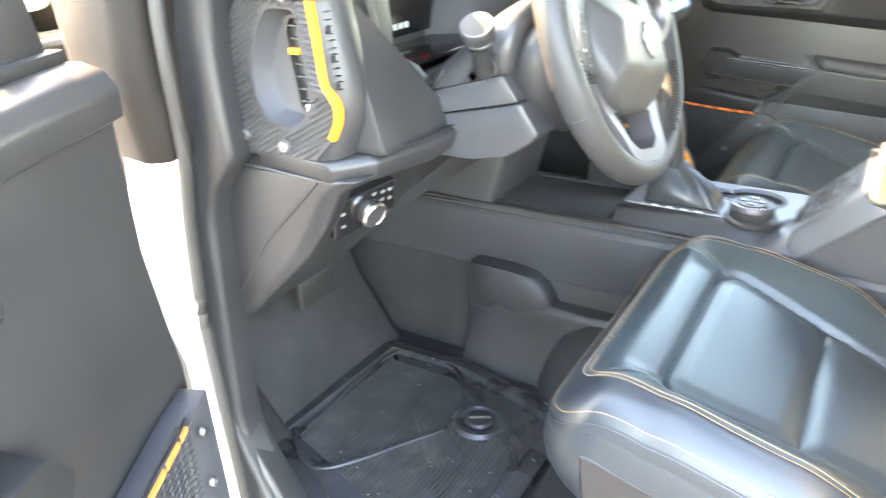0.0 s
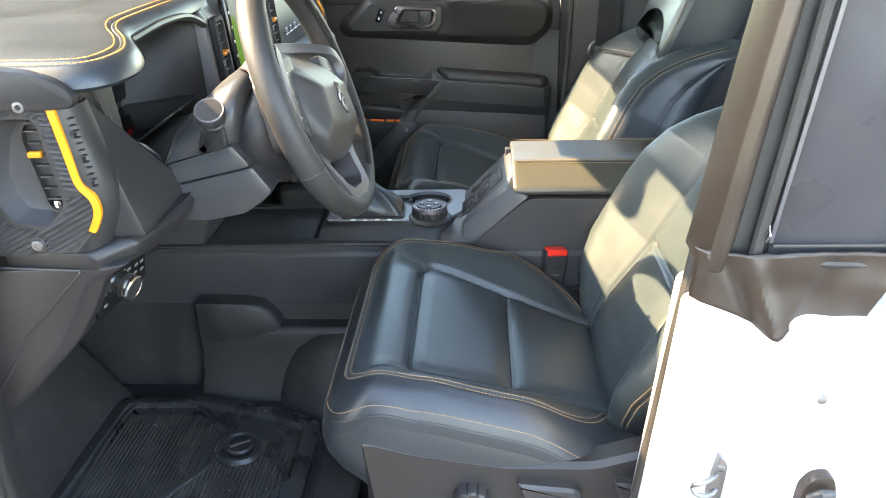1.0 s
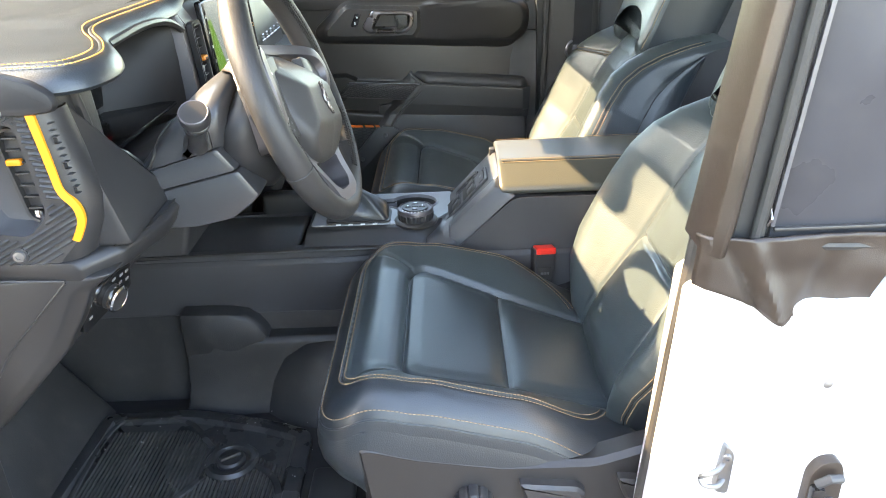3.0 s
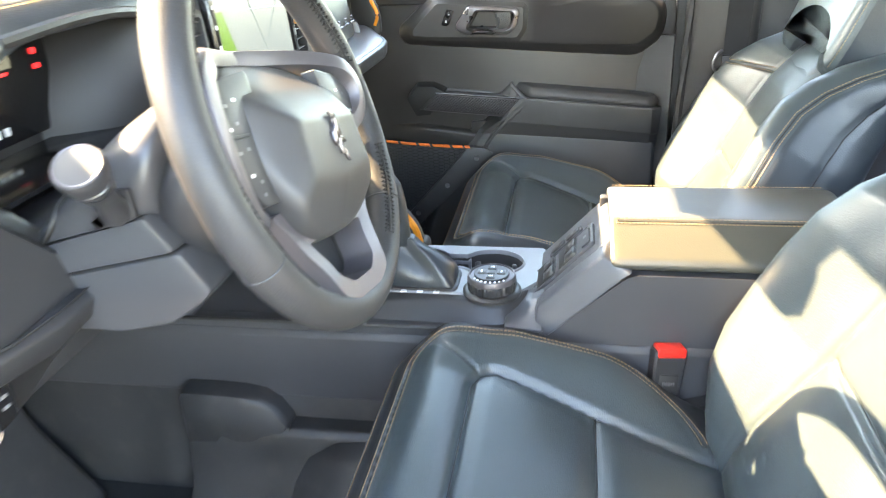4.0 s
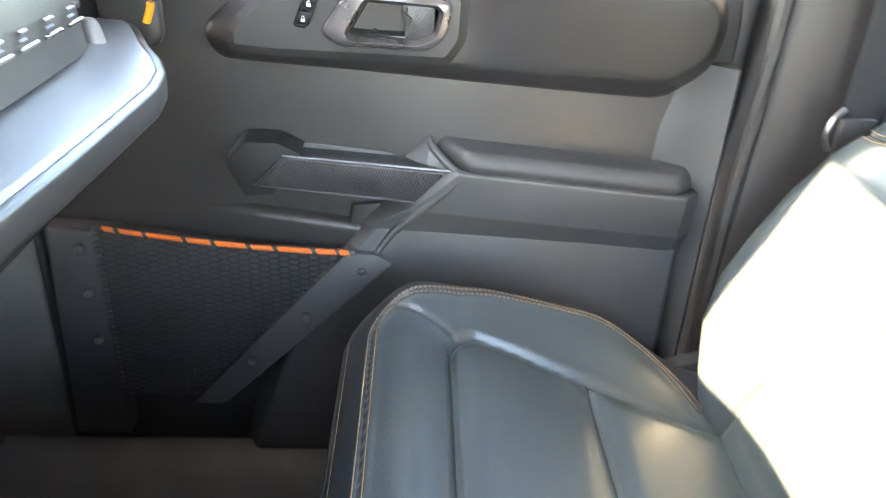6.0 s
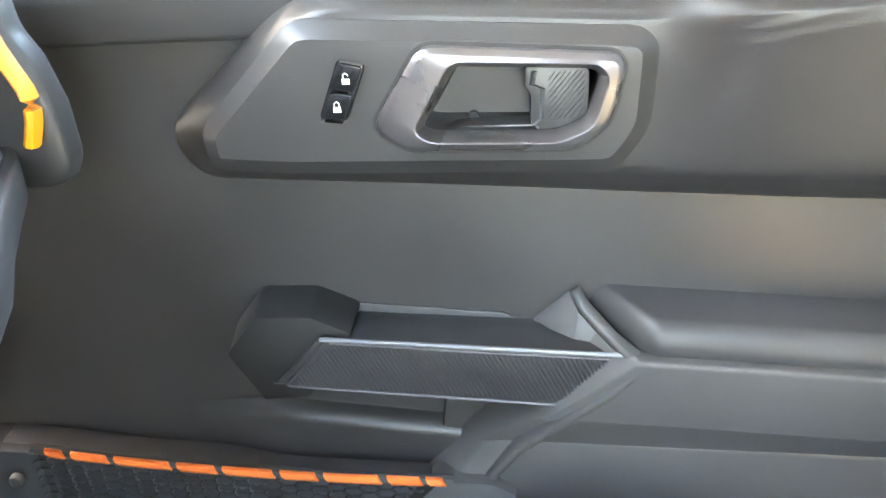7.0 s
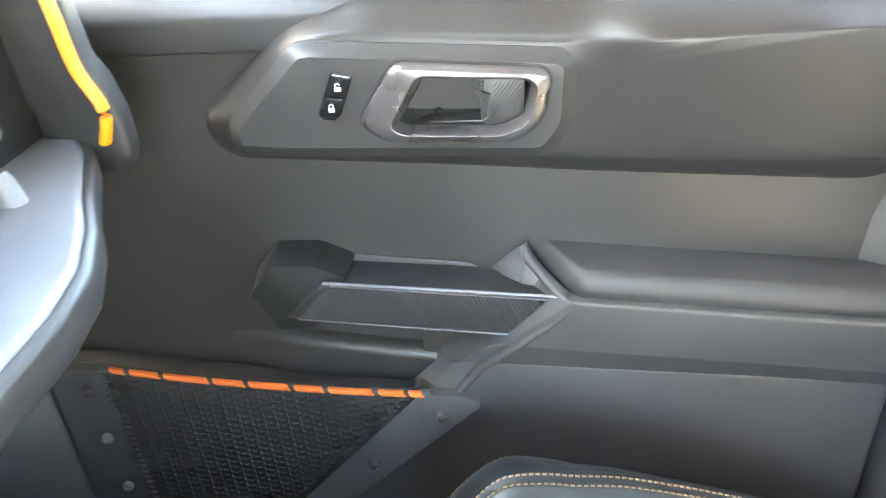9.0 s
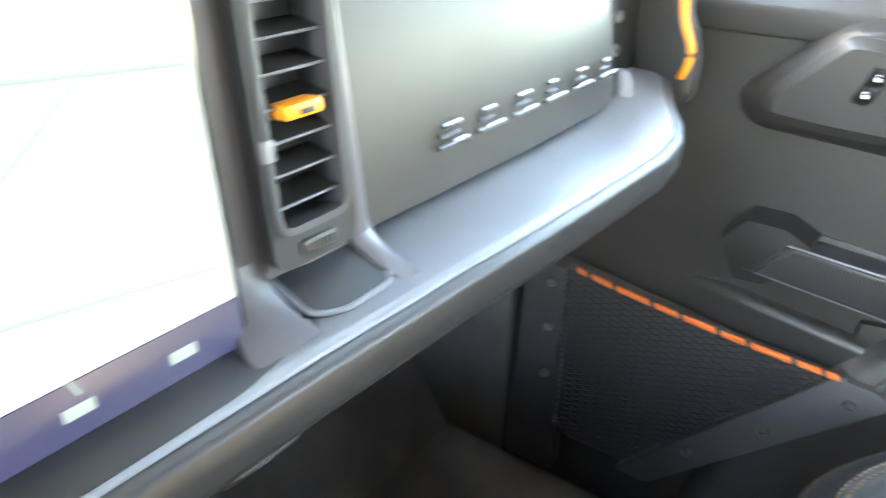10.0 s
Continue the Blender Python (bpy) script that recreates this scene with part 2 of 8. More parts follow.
def resample(pts, n, closed=True):
    ps = [Vector(p) for p in pts] + ([Vector(pts[0])] if closed else [])
    lens = [0]
    for a, b in zip(ps, ps[1:]):
        lens.append(lens[-1] + (b - a).length)
    out, j = [], 0
    for i in range(n):
        s = lens[-1] * i / (n if closed else n - 1)
        while j < len(ps) - 2 and lens[j + 1] < s:
            j += 1
        k = (s - lens[j]) / max(1e-9, lens[j + 1] - lens[j])
        out.append(ps[j].lerp(ps[j + 1], min(1, k)))
    return out


def spline(pts, n):
    """A smooth line through points (Catmull-Rom), resampled."""
    P = [Vector(p) for p in pts]
    P = [2 * P[0] - P[1]] + P + [2 * P[-1] - P[-2]]
    fine = []
    for i in range(1, len(P) - 2):
        for k in range(12):
            t = k / 12
            a, b, c, d = P[i - 1], P[i], P[i + 1], P[i + 2]
            fine.append(0.5 * (2 * b + (c - a) * t + (2 * a - 5 * b + 4 * c - d) * t * t + (3 * b - a - 3 * c + d) * t ** 3))
    fine.append(P[-2])
    return resample(fine, n, closed=False)


def tube(path, r, n=10, closed=False, flat=1.0, up=(0, 0, 1), ends=True):
    """A round or flattened bar along a line; r: a number or one for each point."""
    ps = [Vector(p) for p in path]
    up = Vector(up)
    rings = []
    for i, p in enumerate(ps):
        a = ps[i - 1] if (i or closed) else p
        b = ps[(i + 1) % len(ps)] if (i < len(ps) - 1 or closed) else p
        t = (b - a).normalized()
        s = t.cross(up)
        s = s.normalized() if s.length > 1e-4 else Vector((1, 0, 0))
        u = s.cross(t).normalized()
        rr = r[i] if isinstance(r, (list, tuple)) else r
        rings.append([p + s * math.cos(2 * math.pi * k / n) * rr + u * math.sin(2 * math.pi * k / n) * rr * flat for k in range(n)])
    if closed:
        rings.append(rings[0])
        bm = loft(rings, cap=False)
        bmesh.ops.remove_doubles(bm, verts=bm.verts[:], dist=1e-6)
        return bm
    return loft(rings, cap=ends)


def lathe(profile, m, n=40, cap=True):
    """(radius, height) pairs turned round the local z axis, then moved by m."""
    rings = [[(max(r, 1e-4) * math.cos(2 * math.pi * k / n), max(r, 1e-4) * math.sin(2 * math.pi * k / n), h) for k in range(n)] for r, h in profile]
    return loft(rings, cap=cap, m=m)


def aim(p, d, up=(0, 0, 1)):
    """A pose at p whose local z points along d."""
    d = Vector(d).normalized()
    x = Vector(up).cross(d)
    x = x.normalized() if x.length > 1e-4 else Vector((1, 0, 0))
    y = d.cross(x)
    return Matrix.Translation(p) @ Matrix((x, y, d)).transposed().to_4x4()


def ring_frame(outer, inner, n, levels, axis="y", m=None):
    """A frame between two outlines. levels: where along the axis its outer back, outer front, inner front and inner back lie."""
    o, i = resample(outer, n), resample(inner, n)
    k = min(range(n), key=lambda q: (i[q] - o[0]).length)
    i = i[k:] + i[:k]
    R = [[put3(axis, p.x, p.y, lv) for p in src] for src, lv in ((o, levels[0]), (o, levels[1]), (i, levels[2]), (i, levels[3]))]
    bm = loft(R, cap=False, m=m)
    return bm


def stitches(name, lines, material, parent, length=0.0040, gap=0.0055, width=0.0007, label="", lift=0.0004):
    """Rows of thread stitches along lines of (place, normal)."""
    vs, fs = [], []
    for line in lines:
        ps = [Vector(p) for p, _ in line]
        ns = [Vector(q) for _, q in line]
        acc, nxt = 0.0, 0.0
        for i in range(len(ps) - 1):
            d = ps[i + 1] - ps[i]
            L = d.length
            if L < 1e-6:
                continue
            t = d / L
            nrm = ns[i].normalized()
            s = t.cross(nrm).normalized()
            while nxt < acc + L:
                c = ps[i] + t * (nxt - acc) + nrm * lift
                b = len(vs)
                for a, e in ((-1, -1), (1, -1), (1, 1), (-1, 1)):
                    vs.append(c + t * a * length / 2 + s * e * width)
                for a, e in ((-1, -1), (1, -1), (1, 1), (-1, 1)):
                    vs.append(c + t * a * length * 0.36 + s * e * width * 0.5 + nrm * 0.0008)
                fs += [(b + 4, b + 5, b + 6, b + 7), (b, b + 1, b + 5, b + 4), (b + 1, b + 2, b + 6, b + 5), (b + 2, b + 3, b + 7, b + 6), (b + 3, b, b + 4, b + 7)]
                nxt += gap
            acc += L
    me = bpy.data.meshes.new(name)
    me.from_pydata([tuple(v) for v in vs], [], fs)
    ob = mesh_part(name, me, material, parent, label, smooth=False)
    ob["kind"] = "stuff"
    return ob


def smooth01(a, b, x):
    t = min(1, max(0, (x - a) / (b - a)))
    return t * t * (3 - 2 * t)


def screw(parent, p, d, r=0.006, name="bolt"):
    m = aim(p, d)
    b = part(name, lathe([(r, -0.002), (r, 0.001), (r * 0.85, 0.0032), (r * 0.45, 0.0036), (r * 0.42, 0.0018), (0, 0.0018)], m, 20), STEEL, parent)
    return b


def smooth_step(a, b, x):
    t = min(1, max(0, (x - a) / (b - a)))
    return t * t * (3 - 2 * t)


# ---- setting: ground, car shell ----
g = bmesh.new()
bmesh.ops.create_grid(g, x_segments=40, y_segments=40, size=400)
tagged(part("ground", g, ASPHALT, smooth=False), "sunlit worn asphalt under the car", "ground", kind="structure")

tagged(part("floor", box(-1.0, 1.9, 0.10, 1.54, 0.60, 0.672, 0.004), CARPET), "black moulded vinyl cabin floor", "floor", kind="structure")

body = thing("car_body", "white painted car body with dark trim, driver's door opening", "car body")
# tunnel and footwell mouldings
tun = [(-1.0, 0.90), (-0.47, 0.902), (0.9, 0.890), (0.9, 0.66), (-1.0, 0.66)]
part("tunnel", prism(tun, "y", 0.694, 0.95, 0.01, 3), CARPET, body, "moulded black tunnel lining")
# stepped lining beside the seat, with a moulded ledge at its front corner
part("tunnel_pad", loft([[(-0.458 - k, 0.656 - j, z), (-0.40, 0.650 - j, z), (-0.29, 0.655 - j, z), (0.12, 0.660 - j, z), (0.12, 0.72, z), (-0.458 - k, 0.72, z)] for z, j, k in ((0.66, 0.022, 0.03), (0.685, 0.010, 0.016), (0.73, 0.002, 0.006), (0.80, 0.0, 0.001), (0.826, -0.002, 0.0), (0.836, -0.010, -0.004))], r=0.004, seg=3), CARPET, body)
part("tunnel_ledge", loft([[(x, 0.70, zb), (x, y0 + 0.003, zb - 0.001), (x, y0, zb + 0.003), (x, y0 + 0.001, zt - 0.012), (x, y0 + 0.005, zt - 0.003), (x, y0 + 0.014, zt), (x, 0.70, zt)] for x, y0, zb, zt in ((-0.458, 0.656, 0.806, 0.893), (-0.454, 0.6525, 0.805, 0.896), (-0.40, 0.6515, 0.808, 0.896), (-0.36, 0.6525, 0.810, 0.894), (-0.330, 0.6550, 0.812, 0.888), (-0.312, 0.6575, 0.814, 0.874), (-0.296, 0.6600, 0.838, 0.850), (-0.292, 0.6620, 0.834, 0.837))], r=0.0), CARPET, body, "raised moulded ledge", angle=45)
# heel bulge beside the seat, toe board
part("floor_bulge", loft([[(-0.16 + rx * math.cos(q), 0.72 + ry * math.sin(q), z) for q in np.linspace(0, 2 * math.pi, 48, endpoint=False)] for z, rx, ry in ((0.655, 0.190, 0.150), (0.680, 0.178, 0.138), (0.74, 0.160, 0.118), (0.79, 0.140, 0.098), (0.82, 0.105, 0.075), (0.832, 0.05, 0.04))]), CARPET, body, "rounded bulge in the floor lining")
part("toe_board", prism([(-0.62, 0.66), (-0.72, 0.80), (-0.86, 1.10), (-0.9, 1.30), (-1.0, 1.30), (-1.0, 0.66)], "y", 0.10, 0.672, 0.02, 4), CARPET, body)
# passenger side paled to stand in for lens haze
part("toe_board", prism([(-0.62, 0.66), (-0.72, 0.80), (-0.86, 1.10), (-0.9, 1.30), (-1.0, 1.30), (-1.0, 0.66)], "y", 0.95, 1.54, 0.02, 4), HAZECARPET, body)
part("kick_panel", prism([(-0.95, 0.66), (-0.40, 0.66), (-0.42, 0.72), (-0.50, 0.90), (-0.52, 1.12), (-0.95, 1.12)], "y", 0.075, 0.125, 0.008, 3), CARPET, body)
part("foot_rest", loft([[(-0.60, 0.125, 0.672), (-0.60, 0.30, 0.672), (-0.72, 0.30, 0.80), (-0.72, 0.125, 0.84)], [(-0.80, 0.125, 0.672), (-0.80, 0.34, 0.672), (-0.84, 0.34, 0.84), (-0.84, 0.125, 0.88)]], r=0.015, seg=3), CARPET, body)
part("sill_trim", loft([[(x, 0.035, 0.60), (x, 0.125, 0.60), (x, 0.128, 0.685), (x, 0.105, 0.70), (x, 0.06, 0.695), (x, 0.035, 0.68)] for x in (-0.42, 0.30)], r=0.008, seg=3), PLASTIC, body)
part("rocker", loft([[(x, -0.02, 0.36), (x, 0.06, 0.34), (x, 0.06, 0.66), (x, 0.034, 0.66), (x, -0.02, 0.56)] for x in (-0.60, 1.6)], r=0.015, seg=3), WHITE, body)

# front post of the driver's opening: white jamb, seals, grey trim
part("door_jamb", loft([[(x0, 0.046, z), (x1, 0.050, z), (x1 + 0.002, 0.074, z), (x0, 0.090, z)] for z, x0, x1 in ((0.45, -0.515, -0.482), (0.80, -0.515, -0.486), (0.90, -0.520, -0.493), (1.00, -0.525, -0.500), (1.06, -0.555, -0.503), (1.10, -0.57, -0.503), (1.197, -0.57, -0.496), (1.275, -0.56, -0.484))], r=0.004, seg=2), WHITE, body, "white painted front door jamb")
part("hinge_panel", box(-0.62, -0.512, 0.058, 0.09, 0.45, 1.05, 0.004), RUBBER, body, "black hinge-side sealing panel")
part("front_post_cover", loft([[(x0, y0, z), (x1 - 0.02, y0 - 0.006, z), (x1, y0 + 0.012, z), (x1, y0 + 0.07, z), (x0, y0 + 0.07, z)] for z, x0, x1, y0 in ((1.268, -0.552, -0.482, 0.034), (1.30, -0.556, -0.480, 0.028), (1.37, -0.585, -0.480, 0.020), (1.44, -0.60, -0.478, 0.024), (1.52, -0.58, -0.455, 0.032), (1.84, -0.40, -0.30, 0.07))], r=0.008, seg=3), POSTCOVER, body, "dark weathered front pillar cover")
part("door_seal", tube(spline([(-0.473, 0.062, 0.70), (-0.477, 0.062, 0.80), (-0.485, 0.062, 0.90), (-0.493, 0.062, 1.016), (-0.496, 0.062, 1.086), (-0.488, 0.061, 1.197), (-0.475, 0.058, 1.275), (-0.470, 0.052, 1.36), (-0.466, 0.050, 1.44), (-0.450, 0.055, 1.52), (-0.36, 0.08, 1.74), (-0.30, 0.09, 1.82)], 60), 0.0075, 10), RUBBER, body)
part("pillar_trim", loft([[(x0, 0.076, z), (x1 - 0.006, 0.084, z), (x1, 0.092, z), (x1 - 0.004, 0.13, z), (x0, 0.13, z)] for z, x0, x1 in ((0.66, -0.55, -0.40), (0.76, -0.560, -0.425), (0.83, -0.564, -0.466), (0.862, -0.566, -0.484), (0.906, -0.566, -0.493), (1.00, -0.561, -0.491), (1.044, -0.559, -0.489), (1.165, -0.552, -0.484), (1.19, -0.544, -0.482), (1.225, -0.512, -0.470), (1.262, -0.500, -0.438), (1.275, -0.498, -0.436), (1.315, -0.492, -0.440), (1.38, -0.486, -0.442), (1.437, -0.474, -0.436), (1.52, -0.455, -0.42), (1.84, -0.31, -0.25))], r=0.004, seg=3), DASHCHAR2, body, "grey plastic front pillar trim")
part("trim_joint", tube([(-0.560, 0.0758, 0.985), (-0.525, 0.081, 1.015), (-0.492, 0.0885, 1.05)], 0.0012, 6), BLACK, body)
part("front_pillar", loft([[(x, 1.47, z), (x + w, 1.50, z), (x + w, 1.60, z), (x, 1.60, z)] for z, x, w in ((1.36, -0.80, 0.31), (1.44, -0.78, 0.26), (1.52, -0.70, 0.14), (1.84, -0.38, 0.09))], r=0.012, seg=3), PLASTIC, body)

# kick panel and an added floor sheet, both paled for the haze
part("kick_panel", prism([(-0.95, 0.66), (-0.540, 0.66), (-0.530, 1.05), (-0.497, 1.20), (-0.494, 1.40), (-0.95, 1.40)], "y", 1.540, 1.60, 0.006, 3), HAZECARPET, body)
part("floor_lining", box(-0.80, 0.10, 0.952, 1.534, 0.668, 0.677, 0.003), HAZECARPET, body, "dusty lining of the passenger footwell")
part("door_seal", tube([(-0.536, 1.548, 0.66), (-0.527, 1.548, 1.05), (-0.493, 1.548, 1.20), (-0.490, 1.548, 1.36)], 0.005, 8), RUBBER, body)

# roof, header, rear shell
tagged(part("ceiling", box(-0.30, 1.95, 0.04, 1.58, 1.83, 1.87, 0.01), HEADLINER), "grey cloth headliner of the roof", "ceiling", kind="structure")
part("windscreen_header", prism([(-0.36, 1.775), (-0.28, 1.772), (-0.25, 1.85), (-0.36, 1.875)], "y", 0.04, 1.58, 0.008), HEADLINER, body)
part("roof_skin", box(-0.37, 1.97, 0.03, 1.59, 1.872, 1.90, 0.01), WHITE, body)
part("roof_rail", box(-0.30, 1.95, 0.04, 0.10, 1.76, 1.83, 0.015), PLASTIC, body)
part("roof_rail", box(-0.30, 1.95, 1.52, 1.58, 1.76, 1.83, 0.015), PLASTIC, body)
part("tail_panel", box(1.90, 1.95, 0.05, 1.57, 0.60, 1.83, 0.01), PLASTIC, body)
part("rear_side_trim", box(0.47, 1.92, 1.52, 1.60, 0.60, 1.36, 0.01), PLASTIC, body)
part("rear_side_trim", box(0.75, 1.92, 0.14, 0.17, 0.60, 1.36, 0.01), PLASTIC, body)

# passenger-side centre pillar
part("centre_pillar", loft([[(x0, 1.49, z), (x1, 1.47, z), (x1, 1.58, z), (x0, 1.58, z)] for z, x0, x1 in ((0.60, 0.335, 0.56), (0.85, 0.338, 0.52), (1.00, 0.342, 0.50), (1.25, 0.352, 0.49), (1.40, 0.362, 0.49), (1.84, 0.40, 0.50))], r=0.014, seg=3), PLASTIC2, body, "charcoal plastic centre pillar trim")
part("door_seal", tube(spline([(0.338, 1.50, 0.66), (0.345, 1.50, 1.0), (0.352, 1.50, 1.25), (0.36, 1.51, 1.45), (0.395, 1.53, 1.80)], 30), 0.010, 8), RUBBER, body)
part("jamb_edge", loft([[(x - 0.0018, 1.5455, z), (x + 0.0018, 1.5455, z), (x + 0.0018, 1.549, z), (x - 0.0018, 1.549, z)] for x, z in ((0.318, 0.70), (0.326, 1.0), (0.331, 1.235))], r=0.0), WHITE, body, "white painted door edge")

# driver-side centre pillar: white jamb with striker, seals, cloth cover, dark quarter panel
pil = [(0.330, 0.060), (0.332, 0.13), (0.36, 0.155), (0.80, 0.155), (0.80, 0.02), (0.44, 0.02), (0.40, 0.040)]
part("door_jamb", loft([[(a + d, b, z) for a, b in pil] for z, d in ((0.45, -0.052), (0.80, -0.040), (0.95, -0.030), (1.10, -0.018), (1.24, -0.008))], r=0.010, seg=3), WHITE, body, "sunlit white painted rear door jamb")
part("door_seal", tube(spline([(0.284, 0.100, 0.62), (0.292, 0.098, 0.80), (0.302, 0.096, 0.95), (0.314, 0.094, 1.08), (0.326, 0.092, 1.21), (0.336, 0.092, 1.30), (0.352, 0.092, 1.42), (0.368, 0.092, 1.55), (0.395, 0.095, 1.82)], 50), 0.008, 10), RUBBER, body)
# cloth cover with a sagging lower hem
hem_k = [(0.318, 1.256), (0.340, 1.252), (0.364, 1.240), (0.384, 1.226), (0.399, 1.2185), (0.409, 1.2195), (0.417, 1.226), (0.450, 1.223), (0.483, 1.222), (0.490, 1.245), (0.502, 1.286), (0.520, 1.296)]
hem = [(p.x, p.y) for p in spline([Vector((a, b, 0)) for a, b in hem_k], 56)]
fl = bmesh.new()
rows = []
for k in range(19):
    v = k / 18
    row = []
    for i, (x, z) in enumerate(hem):
        zz = z + (1.310 - z) * v
        fold = math.exp(-((x - 0.398 + 0.035 * v) / 0.010) ** 2) - 0.7 * math.exp(-((x - 0.380 + 0.045 * v) / 0.009) ** 2)
        dip = math.exp(-((x - 0.440 - 0.01 * v) / 0.022) ** 2) * math.sin(math.pi * v) * 0.008
        y = 0.036 - 0.012 * fold * (1 - 0.55 * v) + dip + 0.004 * noise.noise((x * 45, zz * 35, 1.0)) - 0.006 * smooth_step(0.318, 0.345, x) + 0.010 * (1 - smooth_step(0.316, 0.330, x))
        row.append(fl.verts.new((x + 0.003 * noise.noise((zz * 50, x * 20, 3.0)), y, zz)))
    rows.append(row)
for a, b in zip(rows, rows[1:]):
    for i in range(55):
        fl.faces.new((a[i], a[i + 1], b[i + 1], b[i]))
cl = part("pillar_cover", fl, SOFTTOP, body, "creased brown-black weather cover")
sm = cl.modifiers.new("thickness", "SOLIDIFY")
sm.thickness = 0.003
part("pillar_cover", loft([[(x0, 0.060, z), (x0 + 0.004, 0.036, z), (x0 + 0.013, 0.027, z), (x1 - 0.008, 0.030, z), (x1, 0.044, z), (x1, 0.10, z), (x0, 0.10, z)] for z, x0, x1 in ((1.29, 0.322, 0.348), (1.32, 0.327, 0.354), (1.42, 0.340, 0.366), (1.54, 0.357, 0.381), (1.84, 0.398, 0.42))], r=0.003, seg=3), SOFTTOP, body, "rounded brown-black pillar cover")
part("glazing_channel", loft([[(x0, 0.046, z), (x1, 0.046, z), (x1, 0.06, z), (x0, 0.06, z)] for z, x0, x1 in ((1.30, 0.348, 0.386), (1.54, 0.380, 0.410), (1.84, 0.418, 0.45))]), RUBBER, body)
part("glazing_seal", tube([(0.372, 0.040, 1.305), (0.385, 0.040, 1.42), (0.397, 0.040, 1.54), (0.435, 0.040, 1.84)], 0.0065, 10), RUBBER, body)
part("glazing_seal", tube([(0.368, 0.039, 1.303), (0.384, 0.038, 1.299), (0.50, 0.038, 1.294), (0.80, 0.036, 1.285)], 0.0055, 10), RUBBER, body)
part("quarter_panel", prism([(0.384, 1.304), (0.80, 1.290), (0.80, 1.80), (0.446, 1.80)], "y", 0.042, 0.060, 0.003), TINTPANEL, body, "dark tinted quarter window panel")
part("edge_strip", loft([[(x, 0.038, z), (x + 0.003, 0.036, z), (x + 0.003, 0.043, z), (x, 0.043, z)] for x, z in ((0.383, 1.318), (0.408, 1.54), (0.446, 1.80))], r=0.0), STACKGREY, body, "thin pale edge strip")
part("edge_strip", box(0.387, 0.80, 0.0365, 0.043, 1.3125, 1.3165, 0.001), PLASTIC2, body)
part("hook", tube([(0.379, 0.036, 1.32), (0.381, 0.032, 1.328), (0.380, 0.036, 1.337)], 0.0016, 6), STEEL, body)
# stamped recess, plug, striker and latch on the jamb
part("stamped_recess", ring_frame(rounded([(0.452, 1.112), (0.54, 1.118), (0.54, 1.206), (0.446, 1.205)], 0.012), rounded([(0.457, 1.117), (0.535, 1.123), (0.535, 1.201), (0.451, 1.200)], 0.010), 40, (0.022, 0.0165, 0.0165, 0.022)), WHITE, body)
part("plug", lathe([(0.006, 0), (0.005, 0.004), (0, 0.005)], aim((0.456, 0.02, 1.150), (0, -1, 0)), 16), STEEL, body)
striker = part("striker", tube(spline([(0.376, 0.042, 1.036), (0.362, 0.026, 1.036), (0.348, 0.020, 1.034), (0.342, 0.024, 1.027), (0.346, 0.020, 1.019), (0.362, 0.024, 1.014), (0.378, 0.042, 1.014)], 40), 0.0030, 10), STEEL, body, "steel door striker loop")
part("striker_plate", prism(rounded([(0.362, 0.998), (0.378, 0.994), (0.380, 1.050), (0.370, 1.062)], 0.006), "y", 0.032, 0.046, 0.002), STEEL, striker)
screw(striker, (0.372, 0.032, 1.046), (-0.3, -1, 0), 0.005)
latch = part("latch", prism(rounded([(0.446, 0.90), (0.486, 0.90), (0.488, 1.04), (0.482, 1.058), (0.462, 1.056), (0.452, 1.04)], 0.008), "y", 0.006, 0.03, 0.004), SOFTTOP, body, "dark hinge and latch block")
part("latch_arm", box(0.452, 0.466, -0.006, 0.008, 0.90, 1.030, 0.004), GLOSSBLACK, latch)
part("latch_arm", tube([(0.456, -0.002, 1.035), (0.466, -0.006, 1.046), (0.480, -0.002, 1.042)], 0.005, 10), BLACK, latch)
part("latch_bolt", box(0.470, 0.482, -0.002, 0.008, 0.99, 1.010, 0.003), STEEL, latch)

# bonnet, wings, cowl
part("bonnet", loft([[(x, 0.20, z - 0.02), (x, 0.30, z), (x, 1.31, z), (x, 1.41, z - 0.02), (x, 1.41, z - 0.2), (x, 0.20, z - 0.2)] for x, z in ((-2.1, 1.20), (-1.5, 1.26), (-1.05, 1.29))], r=0.02, seg=3), WHITE, body)
part("front_wing", box(-2.1, -1.02, 0.0, 0.20, 0.60, 1.24, 0.03, 3), WHITE, body)
part("front_wing", box(-2.1, -1.02, 1.41, 1.62, 0.60, 1.24, 0.03, 3), WHITE, body)
part("cowl_side", box(-1.02, -0.60, 0.0, 0.07, 0.60, 1.24, 0.02, 3), WHITE, body)
part("cowl_side", box(-1.02, -0.50, 1.602, 1.64, 0.60, 1.30, 0.012, 3), WHITE, body)
part("firewall", box(-1.06, -1.0, 0.07, 1.60, 0.60, 1.30, 0.01), BLACK, body)
part("pillar_back", box(0.335, 0.62, 1.582, 1.60, 0.50, 1.37, 0.004), BLACK, body)
part("sill_board", box(-0.60, 0.60, 1.535, 1.60, 0.56, 0.665, 0.006), BLACK, body)
part("body_side", box(0.33, 1.95, 1.602, 1.64, 0.55, 1.375, 0.012), WHITE, body)
part("cowl", box(-1.06, -0.95, 0.06, 1.56, 1.22, 1.34, 0.02, 3), BLACK, body)

